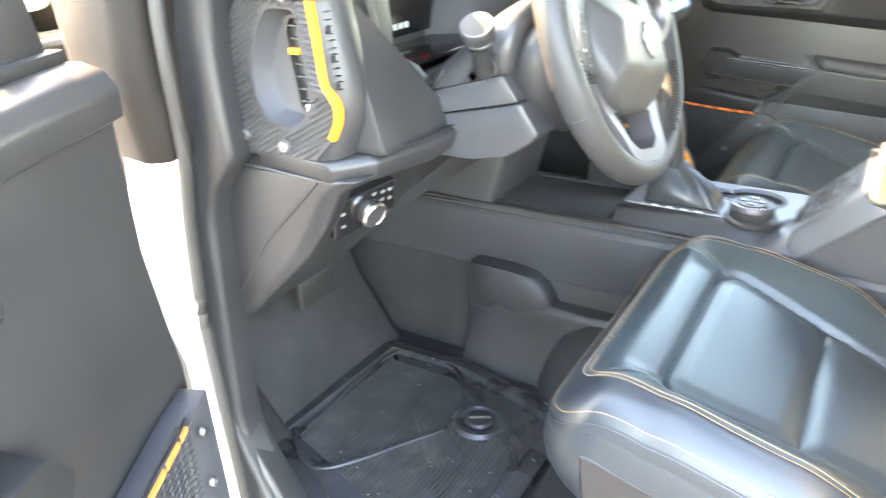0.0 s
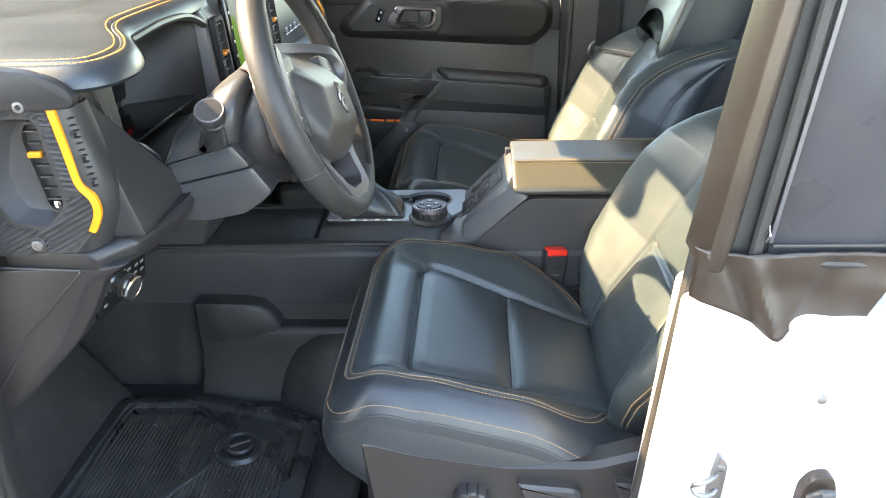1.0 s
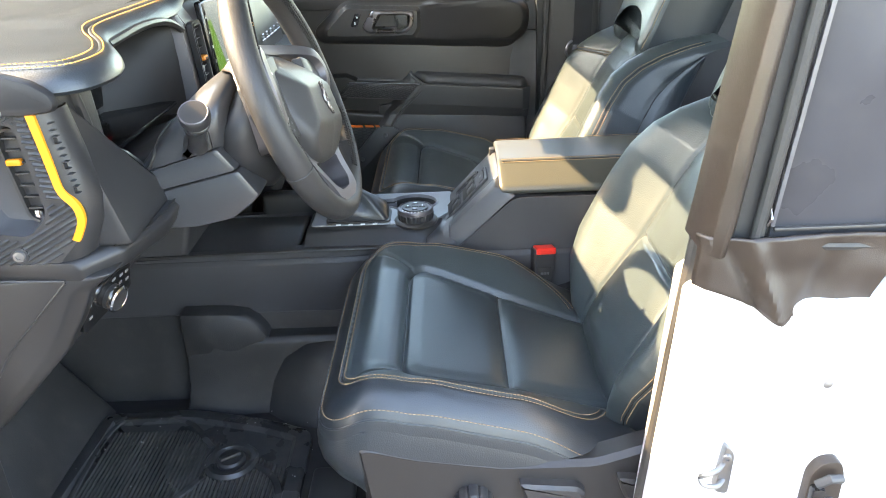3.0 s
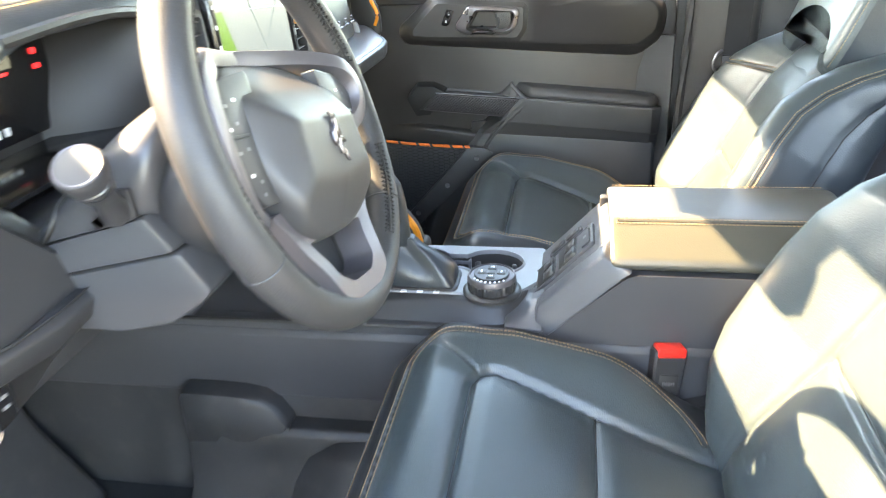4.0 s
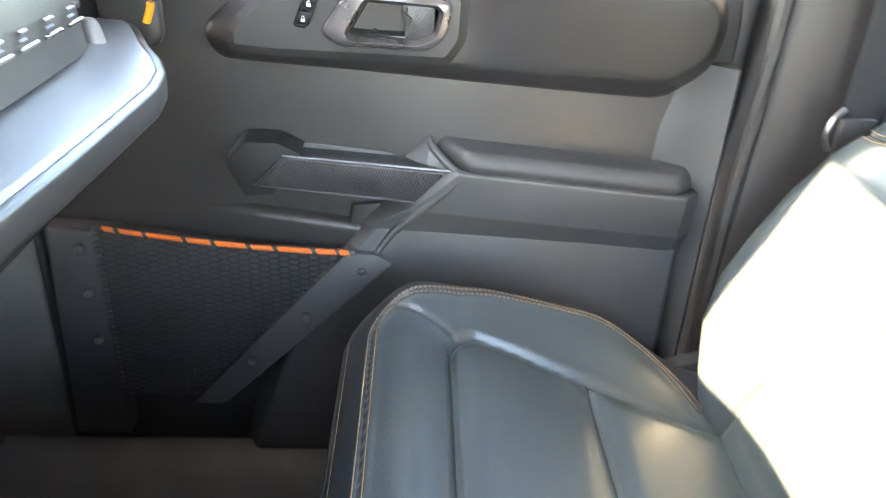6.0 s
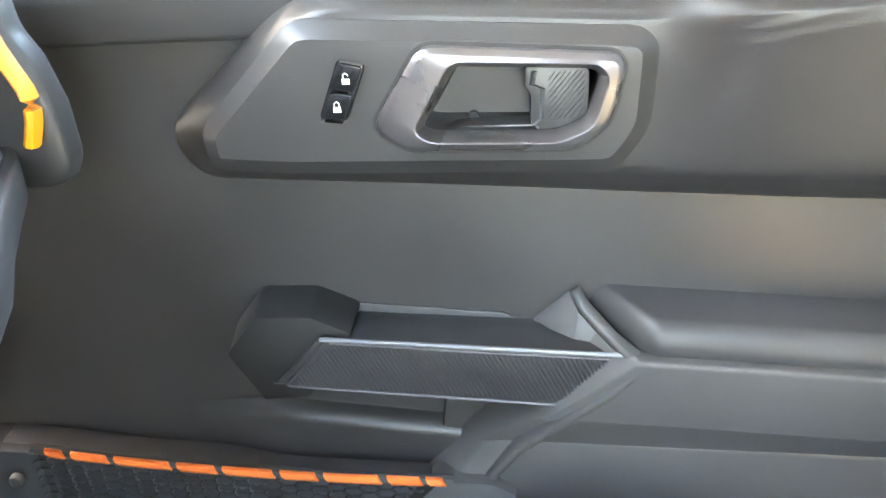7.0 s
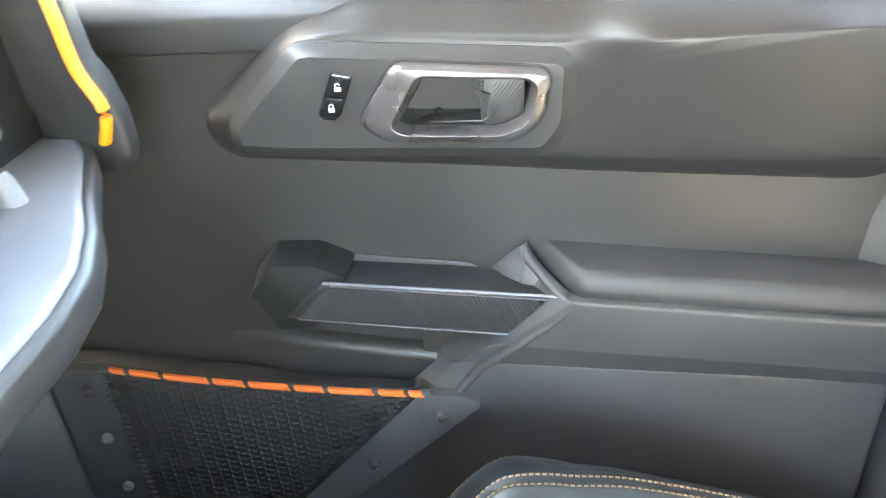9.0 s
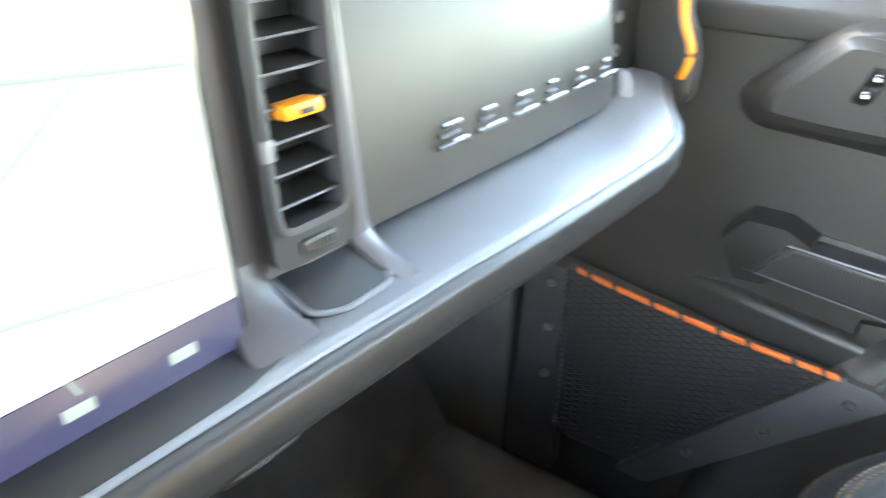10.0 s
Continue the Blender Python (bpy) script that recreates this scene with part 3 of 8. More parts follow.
windscreen = tagged(part("window_1", loft([[(-0.98, 0.12, 1.33), (-0.98, 1.50, 1.33), (-0.975, 1.50, 1.33), (-0.975, 0.12, 1.33)], [(-0.365, 0.12, 1.80), (-0.365, 1.50, 1.80), (-0.36, 1.50, 1.80), (-0.36, 0.12, 1.80)]]), GLASS, smooth=False), "clear raked front windscreen", "windscreen", kind="structure")
windscreen.visible_shadow = False
mir = thing("rear_view_mirror", "black rear-view mirror under the windscreen header", "mirror")
part("housing", loft([[(-0.36 + d, 0.83 + a * s, 1.690 + b * s) for a, b in rounded([(-0.16, -0.020), (0.016, -0.018), (0.024, -0.043), (0.140, -0.044), (0.155, 0.0), (0.14, 0.040), (-0.15, 0.040)], 0.008)] for d, s in ((-0.025, 0.92), (0.0, 1.0), (0.012, 0.98))], r=0.0), BLACK, mir)
part("stem", tube([(-0.375, 0.81, 1.70), (-0.41, 0.81, 1.745), (-0.372, 0.81, 1.78)], 0.01, 8), BLACK, mir)
part("sensor_cover", loft([[(-0.375, 0.690, 1.715), (-0.375, 0.965, 1.715), (-0.43, 0.955, 1.735), (-0.43, 0.700, 1.735)], [(-0.300, 0.670, 1.790), (-0.300, 0.985, 1.790), (-0.372, 0.975, 1.795), (-0.372, 0.680, 1.795)]], r=0.01, seg=3), BLACK, mir)
part("mirror_glass", prism(rounded([(0.69, 1.678), (0.96, 1.665), (0.965, 1.718), (0.69, 1.722)], 0.016), "x", -0.349, -0.346, 0.0005), CHROME, mir)


# ---- passenger door ----
pd = thing("passenger_door", "closed charcoal plastic passenger door panel with armrest", "door")
DY = 1.548
part("panel", prism([(-0.534, 0.60), (0.322, 0.60), (0.330, 1.0), (0.333, 1.30), (0.325, 1.36), (-0.486, 1.37), (-0.490, 1.20), (-0.522, 1.05)], "y", DY, 1.59, 0.006, 3), PLASTIC2, pd)
part("sill_top", loft([[(x, 1.536, 1.335), (x, 1.534, 1.362), (x, 1.545, 1.378), (x, 1.565, 1.385), (x, 1.60, 1.385), (x, 1.60, 1.335)] for x in (-0.484, 0.31)], r=0.004, seg=3), PLASTIC2, pd)
part("window_seal", box(-0.48, 0.325, 1.576, 1.592, 1.384, 1.396, 0.003), RUBBER, pd)
part("outer_skin", box(-0.484, 0.32, 1.612, 1.64, 0.55, 1.375, 0.012), WHITE, pd)
wp = part("window_pane", box(-0.46, 0.33, 1.594, 1.598, 1.36, 1.78, 0.0), GLASS, pd, smooth=False)
wp.visible_shadow = False
# upper pod
pod = rounded([(-0.272, 1.247), (-0.288, 1.281), (-0.200, 1.358), (-0.140, 1.374), (0.200, 1.366), (0.290, 1.352), (0.312, 1.315), (0.306, 1.256), (0.254, 1.215), (0.10, 1.2235), (-0.10, 1.2375)], 0.022, 6)
pod_face = rounded([(-0.236, 1.268), (-0.246, 1.292), (-0.182, 1.352), (-0.150, 1.353), (0.010, 1.343), (0.200, 1.350), (0.274, 1.336), (0.290, 1.312), (0.284, 1.272), (0.245, 1.243), (0.10, 1.248), (-0.10, 1.259)], 0.014, 6)
POD_C, HOLE_C = (-0.12, 1.30), (-0.078, 1.303)
pod_a = sorted(math.atan2(q[1] - POD_C[1], q[0] - POD_C[0]) for q in [tuple(v) for v in resample(pod, 260)])
plat = rounded([(-0.252, 1.262), (-0.254, 1.288), (-0.190, 1.350), (0.004, 1.338), (0.014, 1.329), (0.012, 1.280), (-0.006, 1.254), (-0.20, 1.258)], 0.010, 5)
hb_o = rounded([(-0.1180, 1.3345), (-0.0100, 1.3265), (-0.0052, 1.319), (-0.0115, 1.287), (-0.030, 1.2715), (-0.1300, 1.2735), (-0.1485, 1.288)], 0.009, 6)
hb_i = rounded([(-0.1000, 1.3240), (-0.0205, 1.3198), (-0.0155, 1.314), (-0.0225, 1.287), (-0.0410, 1.2790), (-0.1140, 1.2810), (-0.1225, 1.2865)], 0.006, 6)


def pod_ring(a, b, w, y):
    """Between two outlines; the part behind the handle stands prouder."""
    P, Q = about(a, POD_C, pod_a), about(b, POD_C, pod_a)
    out = []
    for p, q in zip(P, Q):
        c = p * (1 - w) + q * w
        out.append((c.x, y - (0.010 + 0.20 * (c.y - 1.290)) * smooth01(0.010, 0.070, c.x) * smooth01(DY, 1.525, y), c.y))
    return out


part("pod", loft([pod_ring(pod, pod_face, *k) for k in ((0.0, DY + 0.002), (0.0, 1.5435), (0.03, 1.5395), (0.12, 1.5360), (0.30, 1.5320), (0.60, 1.5260), (0.85, 1.5213), (0.96, 1.5198), (1.06, 1.5192))]
    + [pod_ring(pod_face, plat, *k) for k in ((0.45, 1.5186), (0.70, 1.5184), (0.82, 1.5183), (0.90, 1.5182), (0.96, 1.5181))]
    + [[(q.x, 1.5180, q.y) for q in about(grow(plat, -0.004), POD_C, pod_a)]], cap=False), PODSKIN, pd, "soft brown-black upper door pod", angle=60)
hole_a = sorted(math.atan2(q[1] - HOLE_C[1], q[0] - HOLE_C[0]) for q in [tuple(v) for v in resample(plat, 180)])
part("handle_plinth", loft([[(q.x, y, q.y) for q in about(o, HOLE_C, hole_a)] for o, y in ((plat, 1.522), (plat, 1.5165), (grow(plat, -0.009), 1.5108), (grow(plat, -0.0098), 1.5100), (grow(hb_o, 0.0030), 1.5096), (grow(hb_o, 0.0018), 1.5096), (grow(hb_o, -0.003), 1.5200))], cap=False), PLASTIC2, pd)
bez_a = np.linspace(0, 2 * math.pi, 120, endpoint=False)
bez = part("handle_bezel", loft([[(q.x, y, q.y) for q in about(o, (-0.070, 1.300), bez_a)] for o, y in ((hb_o, 1.512), (hb_o, 1.5068), (grow(hb_o, -0.0006), 1.5052), (grow(hb_o, -0.0034), 1.5030), (grow(hb_o, -0.0040), 1.5028), (grow(hb_i, 0.0020), 1.5020), (grow(hb_i, 0.0012), 1.5024), (grow(hb_i, -0.0022), 1.5090), (grow(hb_i, -0.0030), 1.5130))], cap=False), SATIN, pd, "satin silver door handle surround", angle=25)
part("bezel_gap", ring_frame(grow(hb_o, 0.0020), hb_o, 84, (1.512, 1.5090, 1.5090, 1.512)), VENTBLACK, bez)
part("handle_cup", loft([[(q.x, y, q.y) for q in about(o, (-0.070, 1.300), bez_a)] for o, y in ((grow(hb_i, -0.0028), 1.512), (grow(hb_i, -0.0032), 1.5330), (grow(hb_i, -0.0060), 1.5370))], cap="end"), PLASTIC2, bez)
part("cup_ledge", box(-0.114, -0.040, 1.519, 1.536, 1.276, 1.2838, 0.001), PLASTIC2, bez)
lev = part("handle_lever", prism(rounded([(-0.0600, 1.3190), (-0.0240, 1.3170), (-0.0240, 1.2880), (-0.036, 1.2815), (-0.0530, 1.2800), (-0.0570, 1.286), (-0.0560, 1.302), (-0.0600, 1.307)], 0.004), "y", 1.536, 1.5150, 0.003), PLASTIC2, bez, "dark ribbed pull lever")
part("lever_bracket", loft([[(x, 1.5142, z), (x + 0.0016, 1.5126, z), (x + 0.0032, 1.5142, z), (x + 0.0016, 1.518, z)] for x, z in ((-0.0560, 1.3160), (-0.0575, 1.3085), (-0.0515, 1.3060), (-0.0520, 1.2885), (-0.0560, 1.2850), (-0.0515, 1.2785))]), PLASTIC, lev)
for i in range(15):
    # slanting grip ribs, cut off at the lever's face
    c = -0.046 + 0.0030 * i
    x0, x1 = max(-0.0465, c - 0.027 / 1.25), min(-0.0265, c)
    if x1 - x0 < 0.003:
        continue
    z0, z1 = 1.315 + (x0 - c) * 1.25, 1.315 + (x1 - c) * 1.25
    part("lever_rib", loft([[(x, 1.5150, z + 0.0006), (x, 1.5144, z), (x, 1.5150, z - 0.0006)] for x, z in ((x0, z0), (x1, z1))]), PLASTIC, lev)
part("lever_pivot", lathe([(0.0035, 0), (0.003, 0.002), (0, 0.002)], aim((-0.090, 1.5345, 1.2850), (0, -1, 0)), 12), GLOSSBLACK, bez)
# lock switch
lk_o = rounded([(-0.1640, 1.3290), (-0.1475, 1.3255), (-0.1615, 1.2920), (-0.1790, 1.2940)], 0.004, 4)


def lock_at(u, v):
    a, b, c, d = Vector((-0.1640, 1.3290)), Vector((-0.1475, 1.3255)), Vector((-0.1790, 1.2940)), Vector((-0.1615, 1.2920))
    return tuple((a * (1 - u) + c * u) * (1 - v) + (b * (1 - u) + d * u) * v)


lock = part("lock_switch", loft([[(a, 1.511, b) for a, b in lk_o], [(a, 1.5075, b) for a, b in grow(lk_o, -0.0005)]], r=0.0006), GLOSSBLACK, pd, "black door lock switch with chrome ends")
for u0, u1, v0, v1 in ((-0.005, 0.035, 0.10, 0.92), (0.965, 1.005, 0.08, 0.90), (0.487, 0.513, 0.25, 0.75)):
    part("switch_tip", loft([[(x, y, z) for y, (x, z) in ((1.5085, lock_at(u, v0)), (1.5052 + h, lock_at(u, v0 + 0.05)), (1.5050 + h, lock_at(u, v1 - 0.05)), (1.5085, lock_at(u, v1)))] for u, h in ((u0, 0.0026), (u1, 0.0))], r=0.0), CHROME, lock, "chrome switch tip")
for u0, u1 in ((0.05, 0.480), (0.520, 0.95)):
    q = rounded([lock_at(u0, 0.10), lock_at(u0, 0.90), lock_at(u1, 0.90), lock_at(u1, 0.10)], 0.0015, 3)
    k = part("lock_button", loft([[(a, 1.508, b) for a, b in q], [(a, 1.5055, b) for a, b in grow(q, -0.0003)]], r=0.0005), GLOSSBLACK, lock)
    xc, zc = lock_at((u0 + u1) / 2, 0.5)
    part("lock_symbol", box(xc - 0.0022, xc + 0.0022, 1.5048, 1.5056, zc - 0.0032, zc - 0.0002, 0.0), MARK, k, smooth=False)
    part("lock_symbol", tube([(xc - 0.0014, 1.5052, zc), (xc - 0.0014, 1.5052, zc + 0.002), (xc, 1.5052, zc + 0.003), (xc + 0.0014, 1.5052, zc + 0.002), (xc + 0.0014, 1.5052, zc + (0.0012 if u0 < 0.3 else 0))], 0.0004, 6), MARK, k)

# armrest: padded top on a plastic body, whose front end runs out into a diagonal edge
def arm_z(x):
    return 1.1335 - 0.086 * x


pad_p = rounded([(-0.028, 1.566), (0.017, 1.4985), (0.284, 1.4985), (0.303, 1.520), (0.303, 1.566)], 0.011, 6)
part("armrest_pad", flat_top(loft([[(a, b, arm_z(a) + h) for a, b in grow(pad_p, -k)] for k, h in ((0.003, -0.002), (0.0, 0.004), (0.0, 0.0095), (0.0020, 0.0155), (0.0045, 0.0200), (0.0075, 0.0230), (0.0095, 0.0240))]), 0.004), HUBPAD, pd, "padded black armrest top", angle=50)
part("armrest_body", loft([[(a, b, arm_z(a) - h) for a, b in q] for q, h in (([(-0.034, DY), (0.012, 1.4935), (0.288, 1.4925), (0.310, 1.516), (0.310, DY)], 0.0005), ([(-0.036, DY), (0.010, 1.4925), (0.289, 1.4915), (0.311, 1.515), (0.311, DY)], 0.0035), ([(-0.075, DY), (-0.047, 1.502), (0.290, 1.502), (0.309, 1.52), (0.309, DY)], 0.060), ([(-0.085, DY), (-0.058, 1.507), (0.289, 1.508), (0.307, 1.524), (0.307, DY)], 0.066), ([(-0.115, DY), (-0.095, 1.520), (0.286, 1.526), (0.304, 1.53), (0.304, DY)], 0.100))], r=0.0015, seg=2), LOWERTRIM, pd)
part("armrest_flare", loft([[(-0.074, DY, 1.113), (-0.030, DY, 1.153), (-0.028, DY, 1.150), (-0.03, DY, 1.11)], [(-0.060, 1.538, 1.114), (-0.028, 1.541, 1.1545), (-0.022, 1.539, 1.148), (-0.02, 1.530, 1.11)], [(-0.030, 1.520, 1.118), (-0.024, 1.532, 1.152), (-0.014, 1.528, 1.146), (0.0, 1.515, 1.118)]], r=0.001), LOWERTRIM, pd, angle=60)
part("armrest_web", prism([(-0.120, 1.066), (-0.040, 1.074), (-0.050, 1.058), (-0.066, 1.040), (-0.088, 1.004), (-0.130, 1.000)], "y", DY + 0.002, 1.5375, 0.003), PLASTIC2, pd)
# soft raised edge from the armrest's tip down towards the pocket
bead = [(-0.026, 1.536, 1.158), (-0.022, 1.528, 1.1505), (-0.004, 1.508, 1.1375), (0.0135, 1.4965, 1.1265), (0.0130, 1.4965, 1.1215), (-0.005, 1.4975, 1.1025), (-0.040, 1.5015, 1.0710), (-0.066, 1.5120, 1.0410), (-0.088, 1.5160, 1.0080)]
bead_up = [Vector((0.72, 0, 0.70))] * 4 + [Vector((1, 0, -0.1))] + [Vector((0.72, 0, -0.70))] * 4
part("edge_bead", loft([[tuple(Vector(p) + q * a + Vector((0, b, 0))) for a, b in ((-0.0050, 0.006), (-0.0042, 0.0006), (-0.0022, -0.0022), (0.0010, -0.0026), (0.0036, -0.0008), (0.0046, 0.006))] for p, q in zip(bead, bead_up)]), LOWERTRIM, pd, angle=70)
cap_o = rounded([(-0.272, 1.128), (-0.246, 1.160), (-0.206, 1.160), (-0.176, 1.1455), (-0.184, 1.128), (-0.214, 1.088), (-0.250, 1.085)], 0.004, 4)
# end cap of the same charcoal; black puts its shade into the colour
part("pull_cap", prism(cap_o, "y", DY, 1.5112, 0.006, 3, inset=[(a + 0.002, b - 0.001) for a, b in grow(cap_o, -0.003)]), VENTBLACK, pd, "dark pull handle end cap")
# thin black plate painted in for the shade of the pull recess
part("pull_pocket", prism([(-0.214, 1.160), (-0.190, 1.147), (-0.075, 1.136), (-0.058, 1.126), (-0.060, 1.115), (-0.21, 1.115)], "y", DY + 0.002, 1.5465, 0.001), BLACK, pd)
part("pull_bar", loft([[(x - 1.0 * dz, y, 1.140 - 0.066 * (x + 0.2) - dz) for y, dz in ((DY, 0.0), (1.513, 0.0), (1.5085, 0.0015), (1.5072, 0.005), (1.5080, 0.036), (1.514, 0.041), (DY, 0.043))] for x in (-0.200, 0.009)], r=0.001), PLASTIC2, pd)
part("pull_line", tube([(-0.198, 1.5045, 1.1432), (-0.10, 1.504, 1.1370), (0.0085, 1.5025, 1.1300)], 0.0013, 8), SHELF, pd, "bright pull bar edge")
# ribbed insert under the pull bar
rib_bed = [(-0.196, 1.141), (0.000, 1.1265), (-0.032, 1.085), (-0.229, 1.1025)]
part("insert_bed", prism(rib_bed, "y", 1.544, 1.506, 0.002), BLACK, pd)
vs, fs = [], []
TL, TR, BL = Vector((-0.1935, 0, 1.1365)), Vector((-0.003, 0, 1.1240)), Vector((-0.2245, 0, 1.1045))
for i in range(70):
    a0 = -0.25 + 1.25 * (i + 0.5) / 70
    b0, b1 = max(0.0, -a0 / 0.25), min(1.0, (1 - a0) / 0.25)
    if b1 - b0 < 0.08:
        continue
    b = len(vs)
    for q in (b0, b1):
        p = TL + (TR - TL) * (a0 + 0.25 * q) + (BL - TL) * q
        for dx, y in ((-0.0010, 1.5064), (0.0, 1.5040), (0.0010, 1.5064)):
            vs.append((p.x + dx, y, p.z))
    fs += [(b, b + 1, b + 4, b + 3), (b + 1, b + 2, b + 5, b + 4)]
me = bpy.data.meshes.new("insert_ribs")
me.from_pydata(vs, [], fs)
mesh_part("insert_ribs", me, PLASTIC, pd, "fine ribbed rubber insert", smooth=False)["kind"] = "stuff"
part("insert_line", tube([(-0.226, 1.5055, 1.1035), (-0.12, 1.5055, 1.0940), (-0.034, 1.5055, 1.0865)], 0.0008, 6), STACKGREY, pd)
part("insert_line", tube([(-0.192, 1.5055, 1.1395), (-0.10, 1.5055, 1.1320), (-0.002, 1.5055, 1.1245)], 0.0007, 6), STACKGREY, pd)
# soft fold in the lower panel, which fades out towards the front
rows = []
for x in np.linspace(-0.345, -0.084, 40):
    k = 0.0150 * smooth01(-0.335, -0.225, x) * (1 - smooth01(-0.092, -0.0845, x))
    z0 = 1.062 - 0.126 * (x + 0.258) - 0.012 * (1 - smooth01(-0.32, -0.24, x))
    row = [(x, DY + 0.003, z0 + 0.004)]
    for q in np.linspace(0, math.pi / 2, 7):
        row.append((x, DY + 0.001 - k * math.sin(q), z0 - 0.013 * (1 - math.cos(q))))
    for q in (0.15, 0.35, 0.6, 0.8, 1.0):
        row.append((x, DY + 0.001 - k * (1 - 0.55 * q), z0 - 0.013 - 0.075 * q))
    row.append((x, DY + 0.003, z0 - 0.092))
    rows.append(row)
part("lower_fold", loft(rows), PLASTIC2, pd, angle=60)
part("lower_shell", loft([[(-0.108, DY, 1.052), (0.306, DY, 1.030), (0.310, DY, 0.62), (-0.30, DY, 0.62), (-0.225, DY, 0.90)], [(-0.085, 1.519, 1.048), (0.298, 1.519, 1.024), (0.303, 1.512, 0.63), (-0.28, 1.512, 0.63), (-0.190, 1.516, 0.90)]], r=0.006, seg=3), LOWERTRIM, pd)
# rear edge of the panel, swept inwards below the pod
rows = []
for z, x0 in ((1.26, 0.272), (1.225, 0.262), (1.18, 0.249), (1.13, 0.246), (1.06, 0.262), (0.98, 0.276), (0.85, 0.29), (0.65, 0.30)):
    rows.append([(x0 + (0.326 - x0) * u, DY + 0.001 - 0.036 * u ** 1.6, z) for u in np.linspace(0, 1, 10)] + [(0.330, DY - 0.032, z), (0.330, DY + 0.01, z), (x0, DY + 0.01, z)])
part("rear_flange", loft(rows), LOWERTRIM, pd, angle=60)

# map pocket: plate, netting, webbing edge, bolts
part("pocket_plate", prism(rounded([(-0.125, 1.012), (-0.086, 1.010), (-0.066, 0.998), (-0.300, 0.765), (-0.345, 0.765)], 0.006, 4), "y", DY, 1.5075, 0.002), LOWERTRIM, pd)
part("pocket_back", prism([(-0.475, 1.034), (-0.440, 1.031), (-0.35, 1.018), (-0.25, 1.009), (-0.118, 1.002), (-0.34, 0.765), (-0.475, 0.765)], "y", DY, 1.525, 0.003), PLASTIC, pd)
part("pocket_strip", prism([(-0.500, 1.034), (-0.440, 1.030), (-0.442, 0.70), (-0.520, 0.70)], "y", DY, 1.516, 0.003), PLASTIC, pd)


def cord_z(x):
    u = (x + 0.425) / 0.304
    return 1.0395 - 0.026 * u - 0.020 * u * (1 - u)


edges = [(-0.425, -0.411), (-0.405, -0.377), (-0.372, -0.329), (-0.324, -0.294), (-0.289, -0.250), (-0.245, -0.217), (-0.212, -0.169), (-0.164, -0.138), (-0.135, -0.121)]
for a, b in edges:
    bar = []
    for x in np.linspace(a + 0.001, b - 0.0012, 6):
        z = cord_z(x)
        bar.append([(x - 0.0015, 1.508, z + 0.0034), (x - 0.0010, 1.5050, z + 0.0031), (x + 0.0005, 1.5040, z), (x + 0.0020, 1.5050, z - 0.0031), (x + 0.0025, 1.508, z - 0.0034), (x, 1.5095, z)])
    part("webbing_edge", loft(bar, r=0.0), ORANGECORD, pd, "orange webbing segment")
part("pocket_hem", tube([(x, 1.511, cord_z(x) - 0.002) for x in np.linspace(-0.438, -0.115, 24)], 0.0045, 8), BLACK, pd)
vs, fs = [], []
s = 0.0085


def strand(a, b):
    a, b = Vector(a), Vector(b)
    t = (b - a).normalized()
    k = Vector((t.z, 0, -t.x)) * 0.0011
    q = len(vs)
    vs.extend([tuple(a + k), tuple(b + k), tuple(b - k), tuple(a - k), tuple((a + b) / 2 + Vector((0, -0.0016, 0)))])
    fs.extend([(q, q + 1, q + 4), (q + 1, q + 2, q + 4), (q + 2, q + 3, q + 4), (q + 3, q, q + 4)])


for i in range(40):
    for j in range(42):
        cx, cz = -0.436 + i * s * 1.5, 1.03 - (j + 0.5 * (i % 2)) * s * 0.98
        if cx > -0.125 or cz > cord_z(cx) - 0.008 or cz < 0.775 or cx > -0.13 - (1.0 - cz) * 0.92:
            continue
        y = 1.513 + 0.006 * math.sin(math.pi * (cx + 0.44) / 0.31)
        h = [(cx + s * math.cos(q), y, cz + 0.57 * s * math.sin(q)) for q in (0, math.pi / 3, 2 * math.pi / 3, math.pi)]
        for a, b in zip(h, h[1:]):
            strand(a, b)
me = bpy.data.meshes.new("netting")
me.from_pydata(vs, [], fs)
mesh_part("netting", me, mat("net_cord", (0.020, 0.020, 0.021), 0.6, bump=0.0), pd, "black honeycomb netting", smooth=False)["kind"] = "stuff"
for x, z in ((-0.106, 0.986), (-0.179, 0.916), (-0.256, 0.842), (-0.458, 1.010), (-0.458, 0.944), (-0.458, 0.870)):
    screw(pd, (x, 1.5075 if x < -0.3 else 1.5050, z), (0, -1, 0), 0.0060)

# belt, anchor and loop at the passenger pillar
belt = thing("seat_belt", "black webbing seat belt hanging on the pillar", "seat belt")
part("webbing", loft([[(x - 0.024, y, z), (x + 0.024, y + 0.006, z), (x + 0.024, y + 0.0075, z), (x - 0.024, y + 0.0015, z)] for x, y, z in ((0.45, 1.455, 1.80), (0.445, 1.445, 1.5), (0.44, 1.440, 1.25), (0.44, 1.440, 0.95))], r=0.0), BELT, belt)
part("tongue", box(0.412, 0.452, 1.428, 1.436, 1.185, 1.235, 0.004), BLACK, belt)
part("clip", tube(spline([(0.405, 1.43, 1.20), (0.396, 1.425, 1.215), (0.400, 1.425, 1.235), (0.412, 1.43, 1.245)], 14), 0.0035, 8), STEEL, belt)
part("anchor_cover", box(0.36, 0.42, 1.43, 1.47, 0.80, 0.86, 0.01, 3), BLACK, belt)


